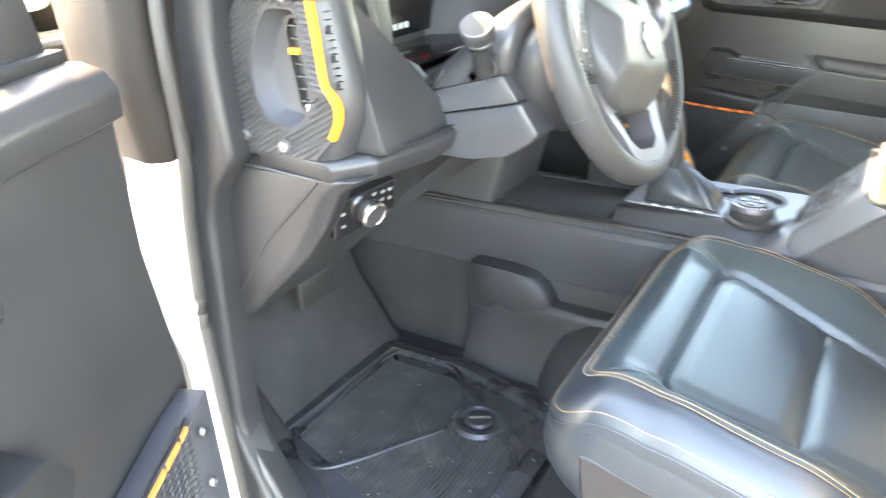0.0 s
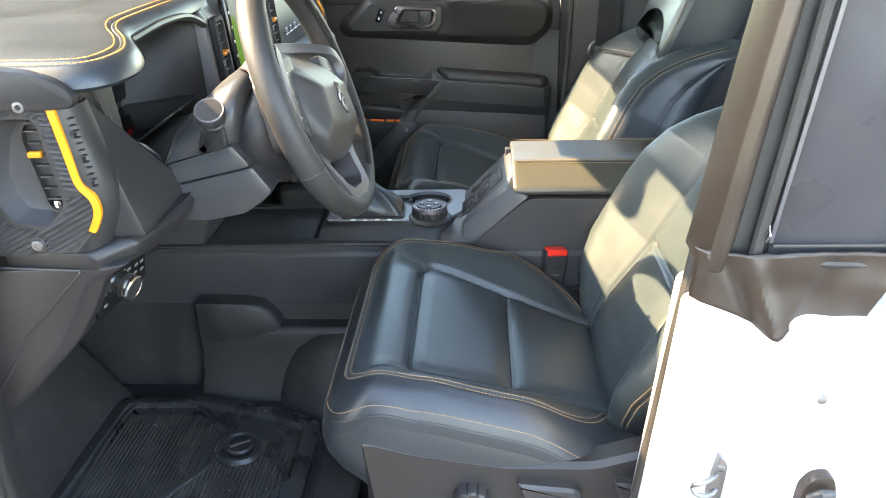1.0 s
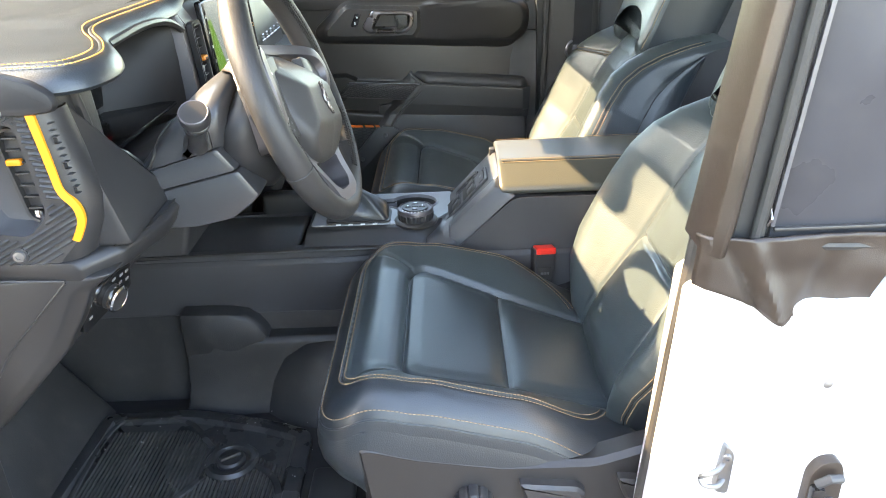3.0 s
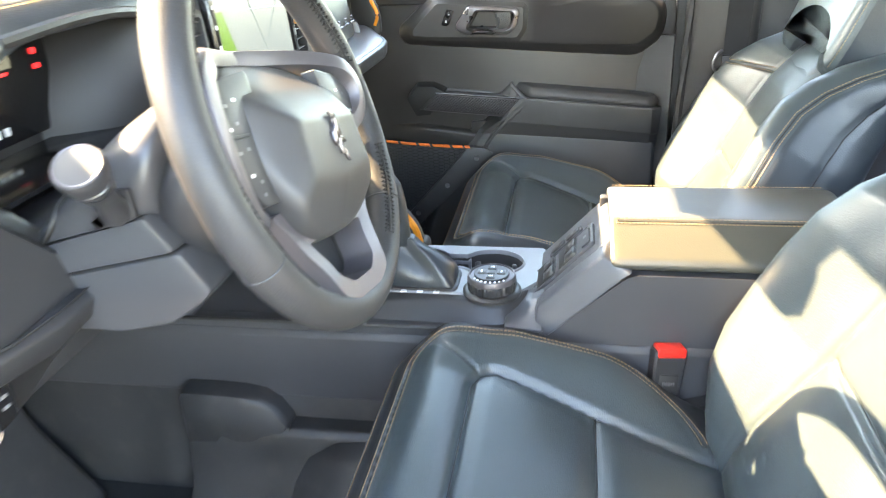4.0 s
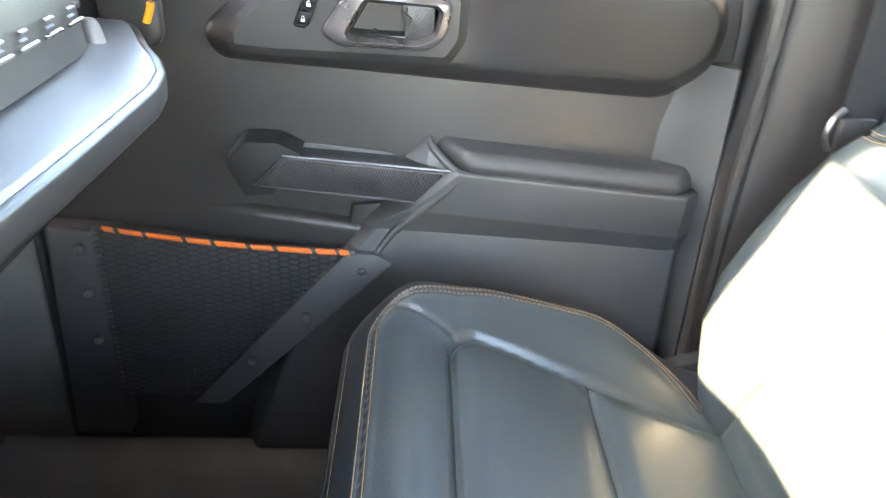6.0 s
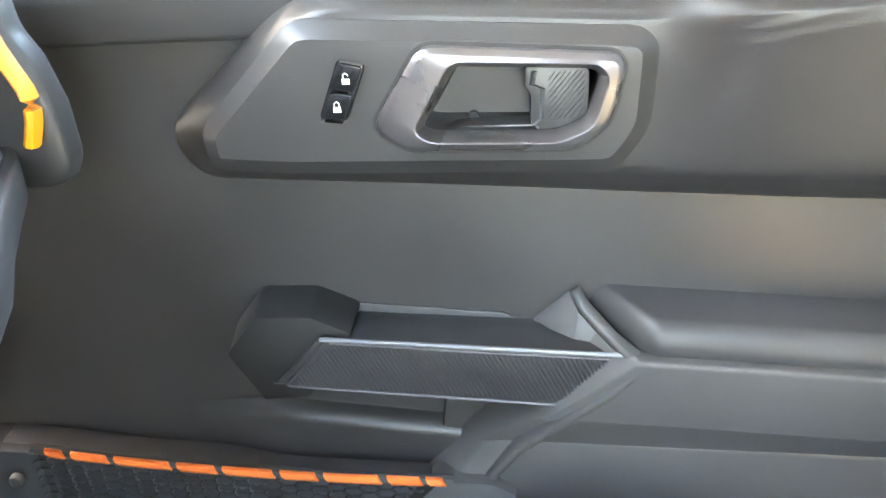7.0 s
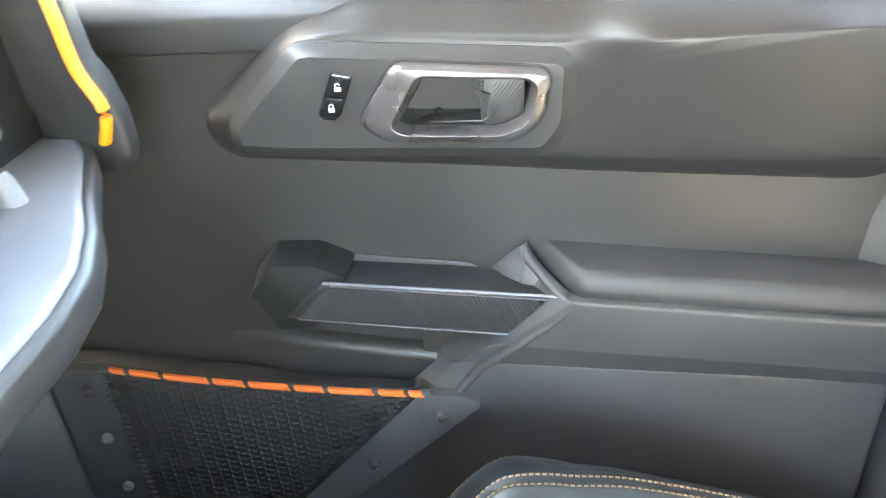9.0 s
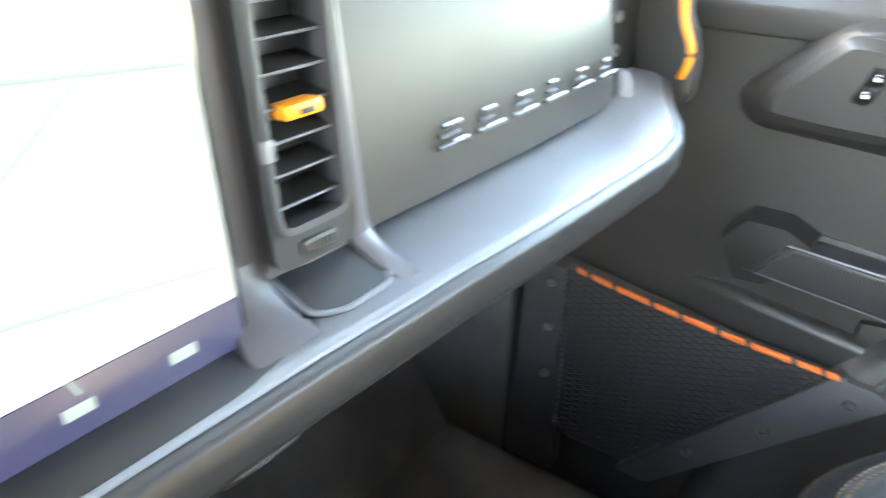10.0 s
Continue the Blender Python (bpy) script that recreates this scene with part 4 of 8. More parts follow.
# ---- front seats ----
XR = 0.385          # rear end of the cushion
CW, CF, CR = 0.262, -0.119, 0.078          # cushion: half width, front end, corner radius
loop_half = [Vector((-0.083, 0.0)), Vector((-0.083, 0.150))]
for q in np.linspace(0.15, math.pi / 2, 9):
    loop_half.append(Vector((-0.031 - 0.052 * math.cos(q), 0.158 + 0.052 * math.sin(q))))
loop_half += [Vector(p) for p in ((0.0, 0.213), (0.05, 0.217), (0.11, 0.220), (0.17, 0.219), (0.21, 0.214), (0.24, 0.204), (0.265, 0.188), (0.283, 0.166), (0.290, 0.152))]
LOOP = np.array([tuple(p) for p in spline([Vector((p.x, p.y, 0)) for p in loop_half], 120)])[:, :2]


def loop_off(x, w):
    """Signed distance to the stitched welt that runs round the cushion; positive outside it."""
    d = LOOP - np.array((x, w))
    k = int(np.argmin((d * d).sum(1)))
    a, b = LOOP[max(0, k - 1)], LOOP[min(len(LOOP) - 1, k + 1)]
    t = (b - a) / np.hypot(*(b - a))
    side = t[0] * (w - LOOP[k][1]) - t[1] * (x - LOOP[k][0])
    return math.copysign(math.hypot(*d[k]), side)


def panel_w(x):
    return 0.168 - 0.030 * smooth01(0.0, 0.22, x) - 0.012 * smooth01(0.18, 0.32, x)


def groove(d, width, depth):
    return -depth * math.exp(-(d / width) ** 2)


def panel_d(x, w):
    """Signed distance to the outline of the seat panel, whose front corners are round; negative inside."""
    w, r = abs(w), 0.034
    pw = panel_w(x)
    if x < r and w > pw - r:
        return math.hypot(x - r, w - pw + r) - r
    return max(w - pw, -x, x - 0.320)


def cushion_top(x, w):
    """Height of the cushion's upper skin at x, w across."""
    w = abs(w)
    base = 1.0 - 0.325 * x if x > 0 else 1.0 - 0.10 * x
    base += 0.014 * math.exp(-((x + 0.045) / 0.035) ** 2)
    if x < 0:
        base -= 1.9 * x * x
    pw = panel_w(x)
    rise = smooth01(-0.11, 0.06, x)
    crest = 0.213 - 0.045 * smooth01(0.20, 0.33, x)
    lift = 0.038 + 0.075 * max(0.0, x) - 0.046 * smooth01(0.16, 0.31, x)
    z = base + lift * rise * (smooth01(pw - 0.030, crest + 0.006, w) if w < crest + 0.006 else 1.0 - 0.55 * smooth01(crest + 0.006, 0.30, w))
    d = panel_d(x, w)
    if d < 0:
        fill = smooth01(0.0, -0.030, d)
        z += 0.010 * fill - (0.0095 * math.exp(-((x - 0.155) / 0.016) ** 2) * fill)
        z += groove(x - 0.155, 0.0036, 0.0045)
    else:
        z += 0.003 * smooth01(0.0, 0.02, d) * smooth01(0.02, -0.02, x)
    if x < 0.345:
        z += groove(d, 0.0042, 0.0095)
    if x > 0.25 and w > pw:
        z += groove(x - 0.335, 0.004, 0.005)
    # short seam from the panel's front corner out to the welt
    if x <= 0.012 and w > 0.13:
        z += groove(w - pw + x * 0.5 + 0.004, 0.0030, 0.0045) * smooth01(-0.07, -0.03, x) * smooth01(0.012, 0.004, x)
    lo = loop_off(x, w) if x < 0.30 else 1.0
    if lo < 0.9:
        z += groove(lo, 0.0024, 0.0042) + 0.0016 * math.exp(-((abs(lo) - 0.006) / 0.004) ** 2)
    return z


def cushion_edge_d(x, w):
    qx, qw = CF + CR - x, abs(w) - (CW - CR)
    if qx > 0 and qw > 0:
        return CR - math.hypot(qx, qw)
    return min(CW - abs(w), x - CF)


def cushion_front(w):
    q = max(0.0, abs(w) - (CW - CR))
    return CF + CR - math.sqrt(max(0.0, CR * CR - q * q))


def cushion_point(u, v):
    b = 2 * v - 1
    w = CW * math.copysign(1 - (1 - abs(b)) ** 1.25, b)
    xf = cushion_front(w)
    x = xf + (XR - xf) * u ** 1.2
    d, R = max(0.0, cushion_edge_d(x, w)), 0.044
    drop = R - math.sqrt(max(0.0, R * R - (R - d) ** 2)) if d < R else 0.0
    return (x, w, cushion_top(x, w) - drop)


BO, BA = Vector((0.318, 0, 0.933)), radians(28)          # backrest: foot and recline
BU, BN = Vector((math.sin(BA), 0, math.cos(BA))), Vector((-math.cos(BA), 0, math.sin(BA)))
# sections up the backrest: height, half width, bolster rise, half width of the middle, middle's offset, back face
BACK = ((-0.04, 0.165, 0.008, 0.124, -0.004, -0.10), (0.0, 0.192, 0.026, 0.121, 0.004, -0.11), (0.05, 0.226, 0.046, 0.116, 0.007, -0.12), (0.10, 0.250, 0.055, 0.111, 0.004, -0.125), (0.16, 0.256, 0.060, 0.107, 0.0, -0.125), (0.22, 0.251, 0.061, 0.103, 0.001, -0.125), (0.28, 0.236, 0.059, 0.098, 0.003, -0.125), (0.33, 0.216, 0.051, 0.094, 0.002, -0.125), (0.37, 0.203, 0.038, 0.091, -0.006, -0.125), (0.41, 0.194, 0.022, 0.088, -0.022, -0.125), (0.45, 0.182, 0.007, 0.085, -0.050, -0.122), (0.48, 0.166, 0.0, 0.080, -0.084, -0.118), (0.497, 0.150, 0.0, 0.075, -0.112, -0.118))
BK = np.array(BACK)


def shoulder_t(q):
    return 0.344 - 0.032 * smooth01(2.0, 5.0, q)


def back_section(t):
    W, hb, col, nc, bk = (float(np.interp(t, BK[:, 0], BK[:, k])) for k in range(1, 6))
    g = W - col
    m = nc + hb
    half = [(0, nc + 0.004), (0.5 * col, nc + 0.004), (col, nc), (col + 0.26 * g, nc + 0.30 * hb), (col + 0.58 * g, nc + 0.84 * hb), (col + 0.80 * g, m), (col + 0.94 * g, m - 0.010), (W, m - 0.030), (W + 0.003, m - 0.055), (W - 0.002, bk + 0.45 * (m - 0.055 - bk)), (W - 0.018, bk + 0.014), (W - 0.045, bk)]
    return half, col


def back_grid(nt, nq):
    """Places and (height, station) of the backrest's skin."""
    out, par = [], []
    for i in range(nt + 1):
        t = BK[0, 0] + (BK[-1, 0] - BK[0, 0]) * i / nt
        half, col = back_section(t)
        P = np.array([(-a, b) for a, b in half[:0:-1]] + half)
        P = np.vstack([2 * P[0] - P[1], P, 2 * P[-1] - P[-2]])
        row, pr = [], []
        for j in range(nq + 1):
            q = -11 + 22 * j / nq
            k = min(21, int(q + 11))
            f = q + 11 - k
            a, b, c, d = P[k], P[k + 1], P[k + 2], P[k + 3]
            w, n = 0.5 * (2 * b + (c - a) * f + (2 * a - 5 * b + 4 * c - d) * f * f + (3 * b - a - 3 * c + d) * f ** 3)
            aq = abs(q)
            if aq < 6:
                if t < 0.40:
                    n += groove(abs(w) - col, 0.0042, 0.008)
                if aq < 2:
                    n += groove(t - 0.172 - 0.005 * math.cos(w / col * 1.5), 0.0042, 0.008)
                    n += 0.006 * (1 - (w / col) ** 4) * smooth01(-0.02, 0.02, t)
            if 2 < q < 7.2:
                n += groove(t - shoulder_t(aq), 0.0036, 0.005 * smooth01(7.2, 6.4, aq))
            if 8 < aq < 10.5:
                w -= math.copysign(0.003 * math.exp(-((aq - 8.7) / 0.10) ** 2), w)
            row.append(tuple(BO + BU * t + BN * n + Vector((0, w, 0))))
            pr.append((t, q))
        out.append(row)
        par.append(pr)
    return np.array(out), par


def grid_meshes(G, keys, up):
    """Splits a grid of places into meshes by key; each shades on smoothly into its neighbours."""
    du, dv = np.gradient(G, axis=0), np.gradient(G, axis=1)
    N = np.cross(du, dv)
    N /= np.maximum(1e-12, np.linalg.norm(N, axis=2))[..., None]
    flip = (N @ np.array(tuple(up))).sum() < 0
    if flip:
        N = -N
    out = {}
    for i in range(G.shape[0] - 1):
        for j in range(G.shape[1] - 1):
            vs, ns, fs, at = out.setdefault(keys[i][j], ([], [], [], {}))
            q = []
            for a, b in ((i, j), (i + 1, j), (i + 1, j + 1), (i, j + 1)):
                if (a, b) not in at:
                    at[(a, b)] = len(vs)
                    vs.append(tuple(G[a, b]))
                    ns.append(tuple(N[a, b]))
                q.append(at[(a, b)])
            fs.append(q[::-1] if flip else q)
    return {k: v[:3] for k, v in out.items()}


def skin_mesh(name, data, yc, material, parent, label="", flip=False):
    vs, ns, fs = data
    k = -1 if flip else 1
    me = bpy.data.meshes.new(name)
    me.from_pydata([(a, k * b + yc, c) for a, b, c in vs], [], [tuple(f[::k]) for f in fs])
    ob = mesh_part(name, me, material, parent, label, angle=180)
    me.normals_split_custom_set_from_vertices([(n[0], k * n[1], n[2]) for n in ns])
    return ob


NU, NV, NT, NQ = 190, 170, 170, 198
cush = np.array([[cushion_point(i / NU, j / NV) for j in range(NV + 1)] for i in range(NU + 1)])


def cushion_key(p):
    x, w = p[0], abs(p[1])
    if (x < 0.30 and loop_off(x, w) > 0) or (x >= 0.30 and w > 0.15):
        return "cushion_edge"
    if panel_d(x, w) < 0:
        return "front_panel" if x < 0.155 else "rear_panel"
    if x > 0.320 and w < panel_w(x):
        return "rear_roll"
    if x < 0.02 and w < panel_w(0) - x * 0.5:
        return "front_roll"
    return "inner_bolster" if p[1] > 0 else "outer_bolster"


cush_mid = (cush[:-1, :-1] + cush[1:, 1:]) / 2
CUSHION = grid_meshes(cush, [[cushion_key(cush_mid[i, j]) for j in range(NV)] for i in range(NU)], (0, 0, 1))
back, back_par = back_grid(NT, NQ)


def back_key(t, q):
    a = abs(q)
    if a > 7.2:
        return "back_side_in" if q > 0 else "back_side_out"
    if a < 2:
        return "back_lower_panel" if t < 0.172 else "back_upper_panel"
    if q > 0 and t > shoulder_t(a):
        return "shoulder"
    return "back_bolster_in" if q > 0 else "back_bolster_out"


BACKREST = grid_meshes(back, [[back_key((back_par[i][j][0] + back_par[i + 1][j][0]) / 2, (back_par[i][j][1] + back_par[i][j + 1][1]) / 2) for j in range(NQ)] for i in range(NT)], BN)


def back_at(t, q):
    """A place on the backrest's skin and its normal."""
    i = min(NT - 1, max(1, round((t - BK[0, 0]) / (BK[-1, 0] - BK[0, 0]) * NT)))
    j = min(NQ - 1, max(1, round((q + 11) / 22 * NQ)))
    fi = (t - BK[0, 0]) / (BK[-1, 0] - BK[0, 0]) * NT - i
    fj = (q + 11) / 22 * NQ - j
    du, dv = (back[i + 1, j] - back[i - 1, j]) / 2, (back[i, j + 1] - back[i, j - 1]) / 2
    n = Vector(np.cross(du, dv)).normalized()
    out = Vector((0, math.copysign(1.0, q) * max(0.0, abs(q) - 6) / 3, 0)) + BN * max(0.1, 1 - max(0.0, abs(q) - 6) / 3)
    return Vector(back[i, j] + du * fi + dv * fj), (n if n.dot(out) > 0 else -n)


def cush_at(x, w):
    e = 0.003
    def top(a, b):
        d, R = max(0.0, cushion_edge_d(a, b)), 0.044
        return cushion_top(a, b) - (R - math.sqrt(max(0.0, R * R - (R - d) ** 2)) if d < R else 0.0)
    z = top(x, w)
    return Vector((x, w, z)), Vector(((top(x - e, w) - top(x + e, w)), (top(x, w - e) - top(x, w + e)), 2 * e)).normalized()


def seat(yc, driver):
    who = "driver" if driver else "passenger"
    top = thing("front_seat", f"black leather {who} seat with tan double stitching", "car seat", "front seats")
    Y = Vector((0, yc, 0))
    for k, data in CUSHION.items():
        skin_mesh(k, data, yc, LEATHER2 if k == "cushion_edge" else LEATHER, top)
    # side skin from the welt down to the base
    rim = [Vector(cush[NU - i, 0]) for i in range(0, NU, 3)] + [Vector(cush[0, j]) for j in range(0, NV, 2)] + [Vector(cush[i, NV]) for i in range(0, NU + 1, 3)]
    rings = [rim]
    for k, out, in ((0.12, 0.0035), (0.3, 0.0055), (0.55, 0.006), (0.8, 0.002), (1.0, -0.008)):
        ring = []
        for p in rim:
            n = Vector((min(0.0, p.x - (CF + CR)), p.y * 0.35, 0)).normalized() if p.x < CF + CR else Vector((0, math.copysign(1, p.y), 0))
            low = 0.856 - 0.02 * smooth01(0.0, 0.2, p.x) + 0.016 * smooth01(-0.04, -0.11, p.x)
            q = p + n * (out - 0.018 * k * k * smooth01(0.0, -0.08, p.x))
            ring.append(Vector((q.x, q.y, p.z + (low - p.z) * k)))
        rings.append(ring)
    part("cushion_side", loft([[p + Y for p in r] for r in rings], cap=False, closed=False), LEATHER2, top, "smooth black leather side")
    # a double row of stitches round the cushion, and one row on the lower welt
    path = [(p[0], -p[1]) for p in LOOP[::-1]] + [(p[0], p[1]) for p in LOOP[1:]]
    lines = []
    for off in (-0.0046, 0.0046):
        line = []
        for i, (x, w) in enumerate(path):
            a, b = Vector(path[max(0, i - 1)]), Vector(path[min(len(path) - 1, i + 1)])
            t = (b - a).normalized()
            p, n = cush_at(x - t.y * off, w + t.x * off)
            line.append((p + Y, n))
        lines.append(line)
    stitches("stitching", lines, THREAD, top, length=0.0037, gap=0.0053, width=0.00068, label="tan thread double stitching")
    part("welt_seam", tube([cush_at(x, w)[0] + Y + Vector((0, 0, -0.0006)) for x, w in path], 0.0011, 6), SEAM, top)
    def border(d):
        out = [cush_at(x, -(CW - d)) for x in np.linspace(0.29, CF + CR, 50)]
        for q in np.linspace(0, math.pi / 2, 24)[1:]:
            out.append(cush_at(CF + CR - (CR - d) * math.sin(q), -(CW - CR) - (CR - d) * math.cos(q)))
        out += [cush_at(CF + d, w) for w in np.linspace(-(CW - CR), CW - CR, 40)[1:]]
        for q in np.linspace(math.pi / 2, 0, 24)[1:]:
            out.append(cush_at(CF + CR - (CR - d) * math.sin(q), CW - CR + (CR - d) * math.cos(q)))
        return [(p + Y, n) for p, n in out + [cush_at(x, CW - d) for x in np.linspace(CF + CR, 0.29, 50)[1:]]]
    stitches("side_stitching", [border(0.0085)], THREAD, top, length=0.0038, gap=0.0058, width=0.0007, label="tan thread welt stitching")
    part("welt", tube([p for p, n in border(0.0028)], 0.0016, 6), LEATHER2, top)
    # sewn seams of the seat panel
    def seam_line(pts):
        part("seam", tube([cush_at(x, w)[0] + Y + Vector((0, 0, 0.0002)) for x, w in pts], 0.0010, 6), SEAM, top)
    edge_ = [(0.320, w) for w in np.linspace(0, panel_w(0.32), 20)] + [(x, panel_w(x)) for x in np.linspace(0.31, 0.034, 30)]
    edge_ += [(0.034 - 0.034 * math.sin(q), panel_w(0.03) - 0.034 + 0.034 * math.cos(q)) for q in np.linspace(0.1, math.pi / 2, 12)] + [(0.0, 0.0)]
    for s_ in (-1, 1):
        seam_line([(p.x, s_ * p.y) for p in resample([Vector(q) for q in edge_], 90, closed=False)])
    seam_line([(0.155, w) for w in np.linspace(-panel_w(0.155), panel_w(0.155), 40)])
    # backrest
    names = {"back_bolster_in": "back_bolster", "back_bolster_out": "back_bolster", "back_side_in": "back_side", "back_side_out": "back_side"}
    for k, data in BACKREST.items():
        skin_mesh(names.get(k, k), data, yc, LEATHER2 if "side" in k else LEATHER, top, flip=driver)
    part("back_shell", loft([[BO + Y + BU * t + BN * (bk - 0.012 * (1 - w * w)) + Vector((0, w * (W - 0.045), 0)) for w in np.linspace(-1, 1, 21)] for t, W, hb, col, nc, bk in BACK], cap=False, closed=False), PLASTIC, top)
    def hide_at(t, q):
        """On this seat's backrest; q > 0 towards its door."""
        p, n = back_at(t, q)
        return (Vector((p.x, -p.y, p.z)), Vector((n.x, -n.y, n.z))) if driver else (p, n)
    rows = []
    for s_ in (-1, 1):
        for q in (6.55, 6.95):
            rows.append([hide_at(t, s_ * q) for t in np.linspace(-0.01, 0.47, 130)])
    for off in (-0.0048, 0.0048):
        rows.append([hide_at(shoulder_t(q) + off, q) for q in np.linspace(2.1, 6.5, 40)])
    stitches("back_stitching", [[(p + Y, n) for p, n in r] for r in rows], THREAD, top, length=0.0037, gap=0.0053, width=0.00068, label="tan thread edge stitching")
    def back_seam(pts, r=0.0010):
        part("seam", tube([hide_at(t, q)[0] + Y for t, q in pts], r, 6), SEAM, top)
    for s_ in (-1, 1):
        back_seam([(t, s_ * 2.0) for t in np.linspace(-0.02, 0.40, 60)])
        back_seam([(t, s_ * 6.75) for t in np.linspace(-0.02, 0.48, 60)])
        back_seam([(t, s_ * 8.7) for t in np.linspace(-0.02, 0.44, 60)], 0.0013)
    back_seam([(shoulder_t(q), q) for q in np.linspace(2.0, 6.6, 30)])
    back_seam([(0.172 + 0.005 * math.cos(q / 2 * 1.5), q) for q in np.linspace(-2, 2, 40)])
    # headrest: a deep pad with an arched lower edge
    arch = [(0.102 * math.cos(q), 0.386 + 0.060 * math.sin(q) ** 0.8) for q in np.linspace(0, math.pi, 15)]
    ho = rounded([(0.142, 0.392), (0.150, 0.44), (0.146, 0.58), (0.128, 0.66), (0.09, 0.70), (-0.09, 0.70), (-0.128, 0.66), (-0.146, 0.58), (-0.150, 0.44), (-0.142, 0.392)], 0.016, 5)
    ho = ho + [(-0.116, 0.386)] + [(-a, b) for a, b in arch] + [(0.116, 0.386)]
    def hring(ps, n):
        return [BO + Y + BU * t + BN * (n + 0.10 * (t - 0.42)) + Vector((0, w, 0)) for w, t in ps]
    rows = []
    for t, n, hw in ((0.345, 0.002, 0.086), (0.365, 0.004, 0.087), (0.385, 0.001, 0.087), (0.402, -0.003, 0.086), (0.416, -0.009, 0.085), (0.428, -0.017, 0.083), (0.437, -0.028, 0.080), (0.443, -0.042, 0.076), (0.445, -0.060, 0.072)):
        rows.append([BO + Y + BU * (t - 0.012 * abs(w) ** 3) + BN * (n - 0.004 * w * w - 0.018 * max(0.0, abs(w) - 0.8) / 0.2) + Vector((0, w * hw, 0)) for w in np.linspace(-1, 1, 25)])
    part("neck_pad", loft(rows, cap=False, closed=False), LEATHER, top, "smooth leather neck panel", angle=60)
    head = part("headrest", loft([hring(grow(ho, -k), n) for k, n in ((0.0, 0.000), (0.0015, 0.007), (0.005, 0.013), (0.010, 0.0165), (0.017, 0.019), (0.026, 0.0205))], cap="end"), LEATHER, top, "smooth leather headrest", angle=60)
    part("headrest_side", loft([hring(grow(ho, -k), n) for k, n in ((0.0, 0.0), (0.0, -0.03), (0.002, -0.07), (0.008, -0.115), (0.022, -0.135))], cap="end"), LEATHER2, head, "black leather headrest side", angle=60)
    ring = grow(ho, -0.003)
    side = [i for i, (w, t) in enumerate(ring) if t > 0.40 and abs(w) > 0.11]
    for s_ in (-1, 1):
        pts = sorted([ring[i] for i in side if ring[i][0] * s_ > 0], key=lambda p: p[1])
        line = [(p, Vector((0, s_ * 0.7, 0)) + BN * 0.7) for p in resample(hring(pts, 0.0095), 60, closed=False)]
        stitches("headrest_stitching", [line], THREAD, head, length=0.0037, gap=0.0053, width=0.00068)
    # plastic base with controls
    side = yc - 0.262
    prof = rounded([(-0.058, 0.958), (-0.040, 0.962), (0.02, 0.945), (0.14, 0.925), (0.26, 0.925), (0.335, 0.950), (0.47, 0.985), (0.47, 0.80), (0.36, 0.775), (-0.02, 0.775), (-0.045, 0.84)], 0.014, 5)
    part("side_cover", loft([[(a, side + 0.030, b) for a, b in prof], [(a, side + 0.002, b) for a, b in prof], [(a, side - 0.006, b) for a, b in grow(prof, -0.007)]]), DASHCHAR2, top, "charcoal plastic seat base cover")
    part("side_cover", loft([[(a, 2 * yc - side - 0.030, b - 0.02) for a, b in prof], [(a, 2 * yc - side - 0.008, b - 0.02) for a, b in prof]]), PLASTIC2, top)
    part("seat_pan", box(-0.06, 0.42, yc - 0.23, yc + 0.23, 0.76, 0.87, 0.02, 3), BLACK, top)
    if driver:
        km = aim((0.096, side - 0.006, 0.868), (0, -1, 0))
        knob_r = [0.026 * (1.0 - 0.14 * max(0, math.cos(10 * 2 * math.pi * k / 80)) ** 4) for k in range(80)]
        bmk = loft([[(r * s * math.cos(2 * math.pi * k / 80), r * s * math.sin(2 * math.pi * k / 80), h) for k, r in enumerate(knob_r)] for s, h in ((1.02, 0), (1.02, 0.012), (0.97, 0.020), (0.88, 0.022), (0.80, 0.0195))], m=km)
        part("lumbar_knob", bmk, BLACK, top, "black fluted adjuster knob")
        for x0, x1, zc in ((0.155, 0.248, 0.888), (0.285, 0.36, 0.893)):
            q = rounded([(x0, zc + 0.016), (x1 - 0.012, zc + 0.008), (x1, zc - 0.006), (x1 - 0.01, zc - 0.026), (x0 + 0.012, zc - 0.022)], 0.008, 5)
            part("seat_switch", loft([[(a, side - 0.004, b) for a, b in q], [(a, side - 0.018, b) for a, b in grow(q, -0.001)], [(a, side - 0.022, b) for a, b in grow(q, -0.006)]]), BLACK, top, "black seat control paddle")
    part("seat_rail", box(-0.155, 0.42, yc - 0.19, yc - 0.13, 0.672, 0.715, 0.008, 3), BLACK, top)
    part("seat_rail", box(-0.155, 0.42, yc + 0.13, yc + 0.19, 0.672, 0.715, 0.008, 3), BLACK, top)
    part("rail_cap", box(-0.178, -0.10, yc - 0.20, yc - 0.02, 0.69, 0.722, 0.01, 3), BLACK, top)
    part("seat_riser", box(0.0, 0.38, yc - 0.19, yc + 0.19, 0.712, 0.77, 0.01), BLACK, top)
    part("hinge_cover", box(0.335, 0.41, yc + 0.20, yc + 0.268, 0.88, 0.945, 0.02, 3), PLASTIC2, top)
    return top


seat(0.4375, True)
seat(1.1810, False)

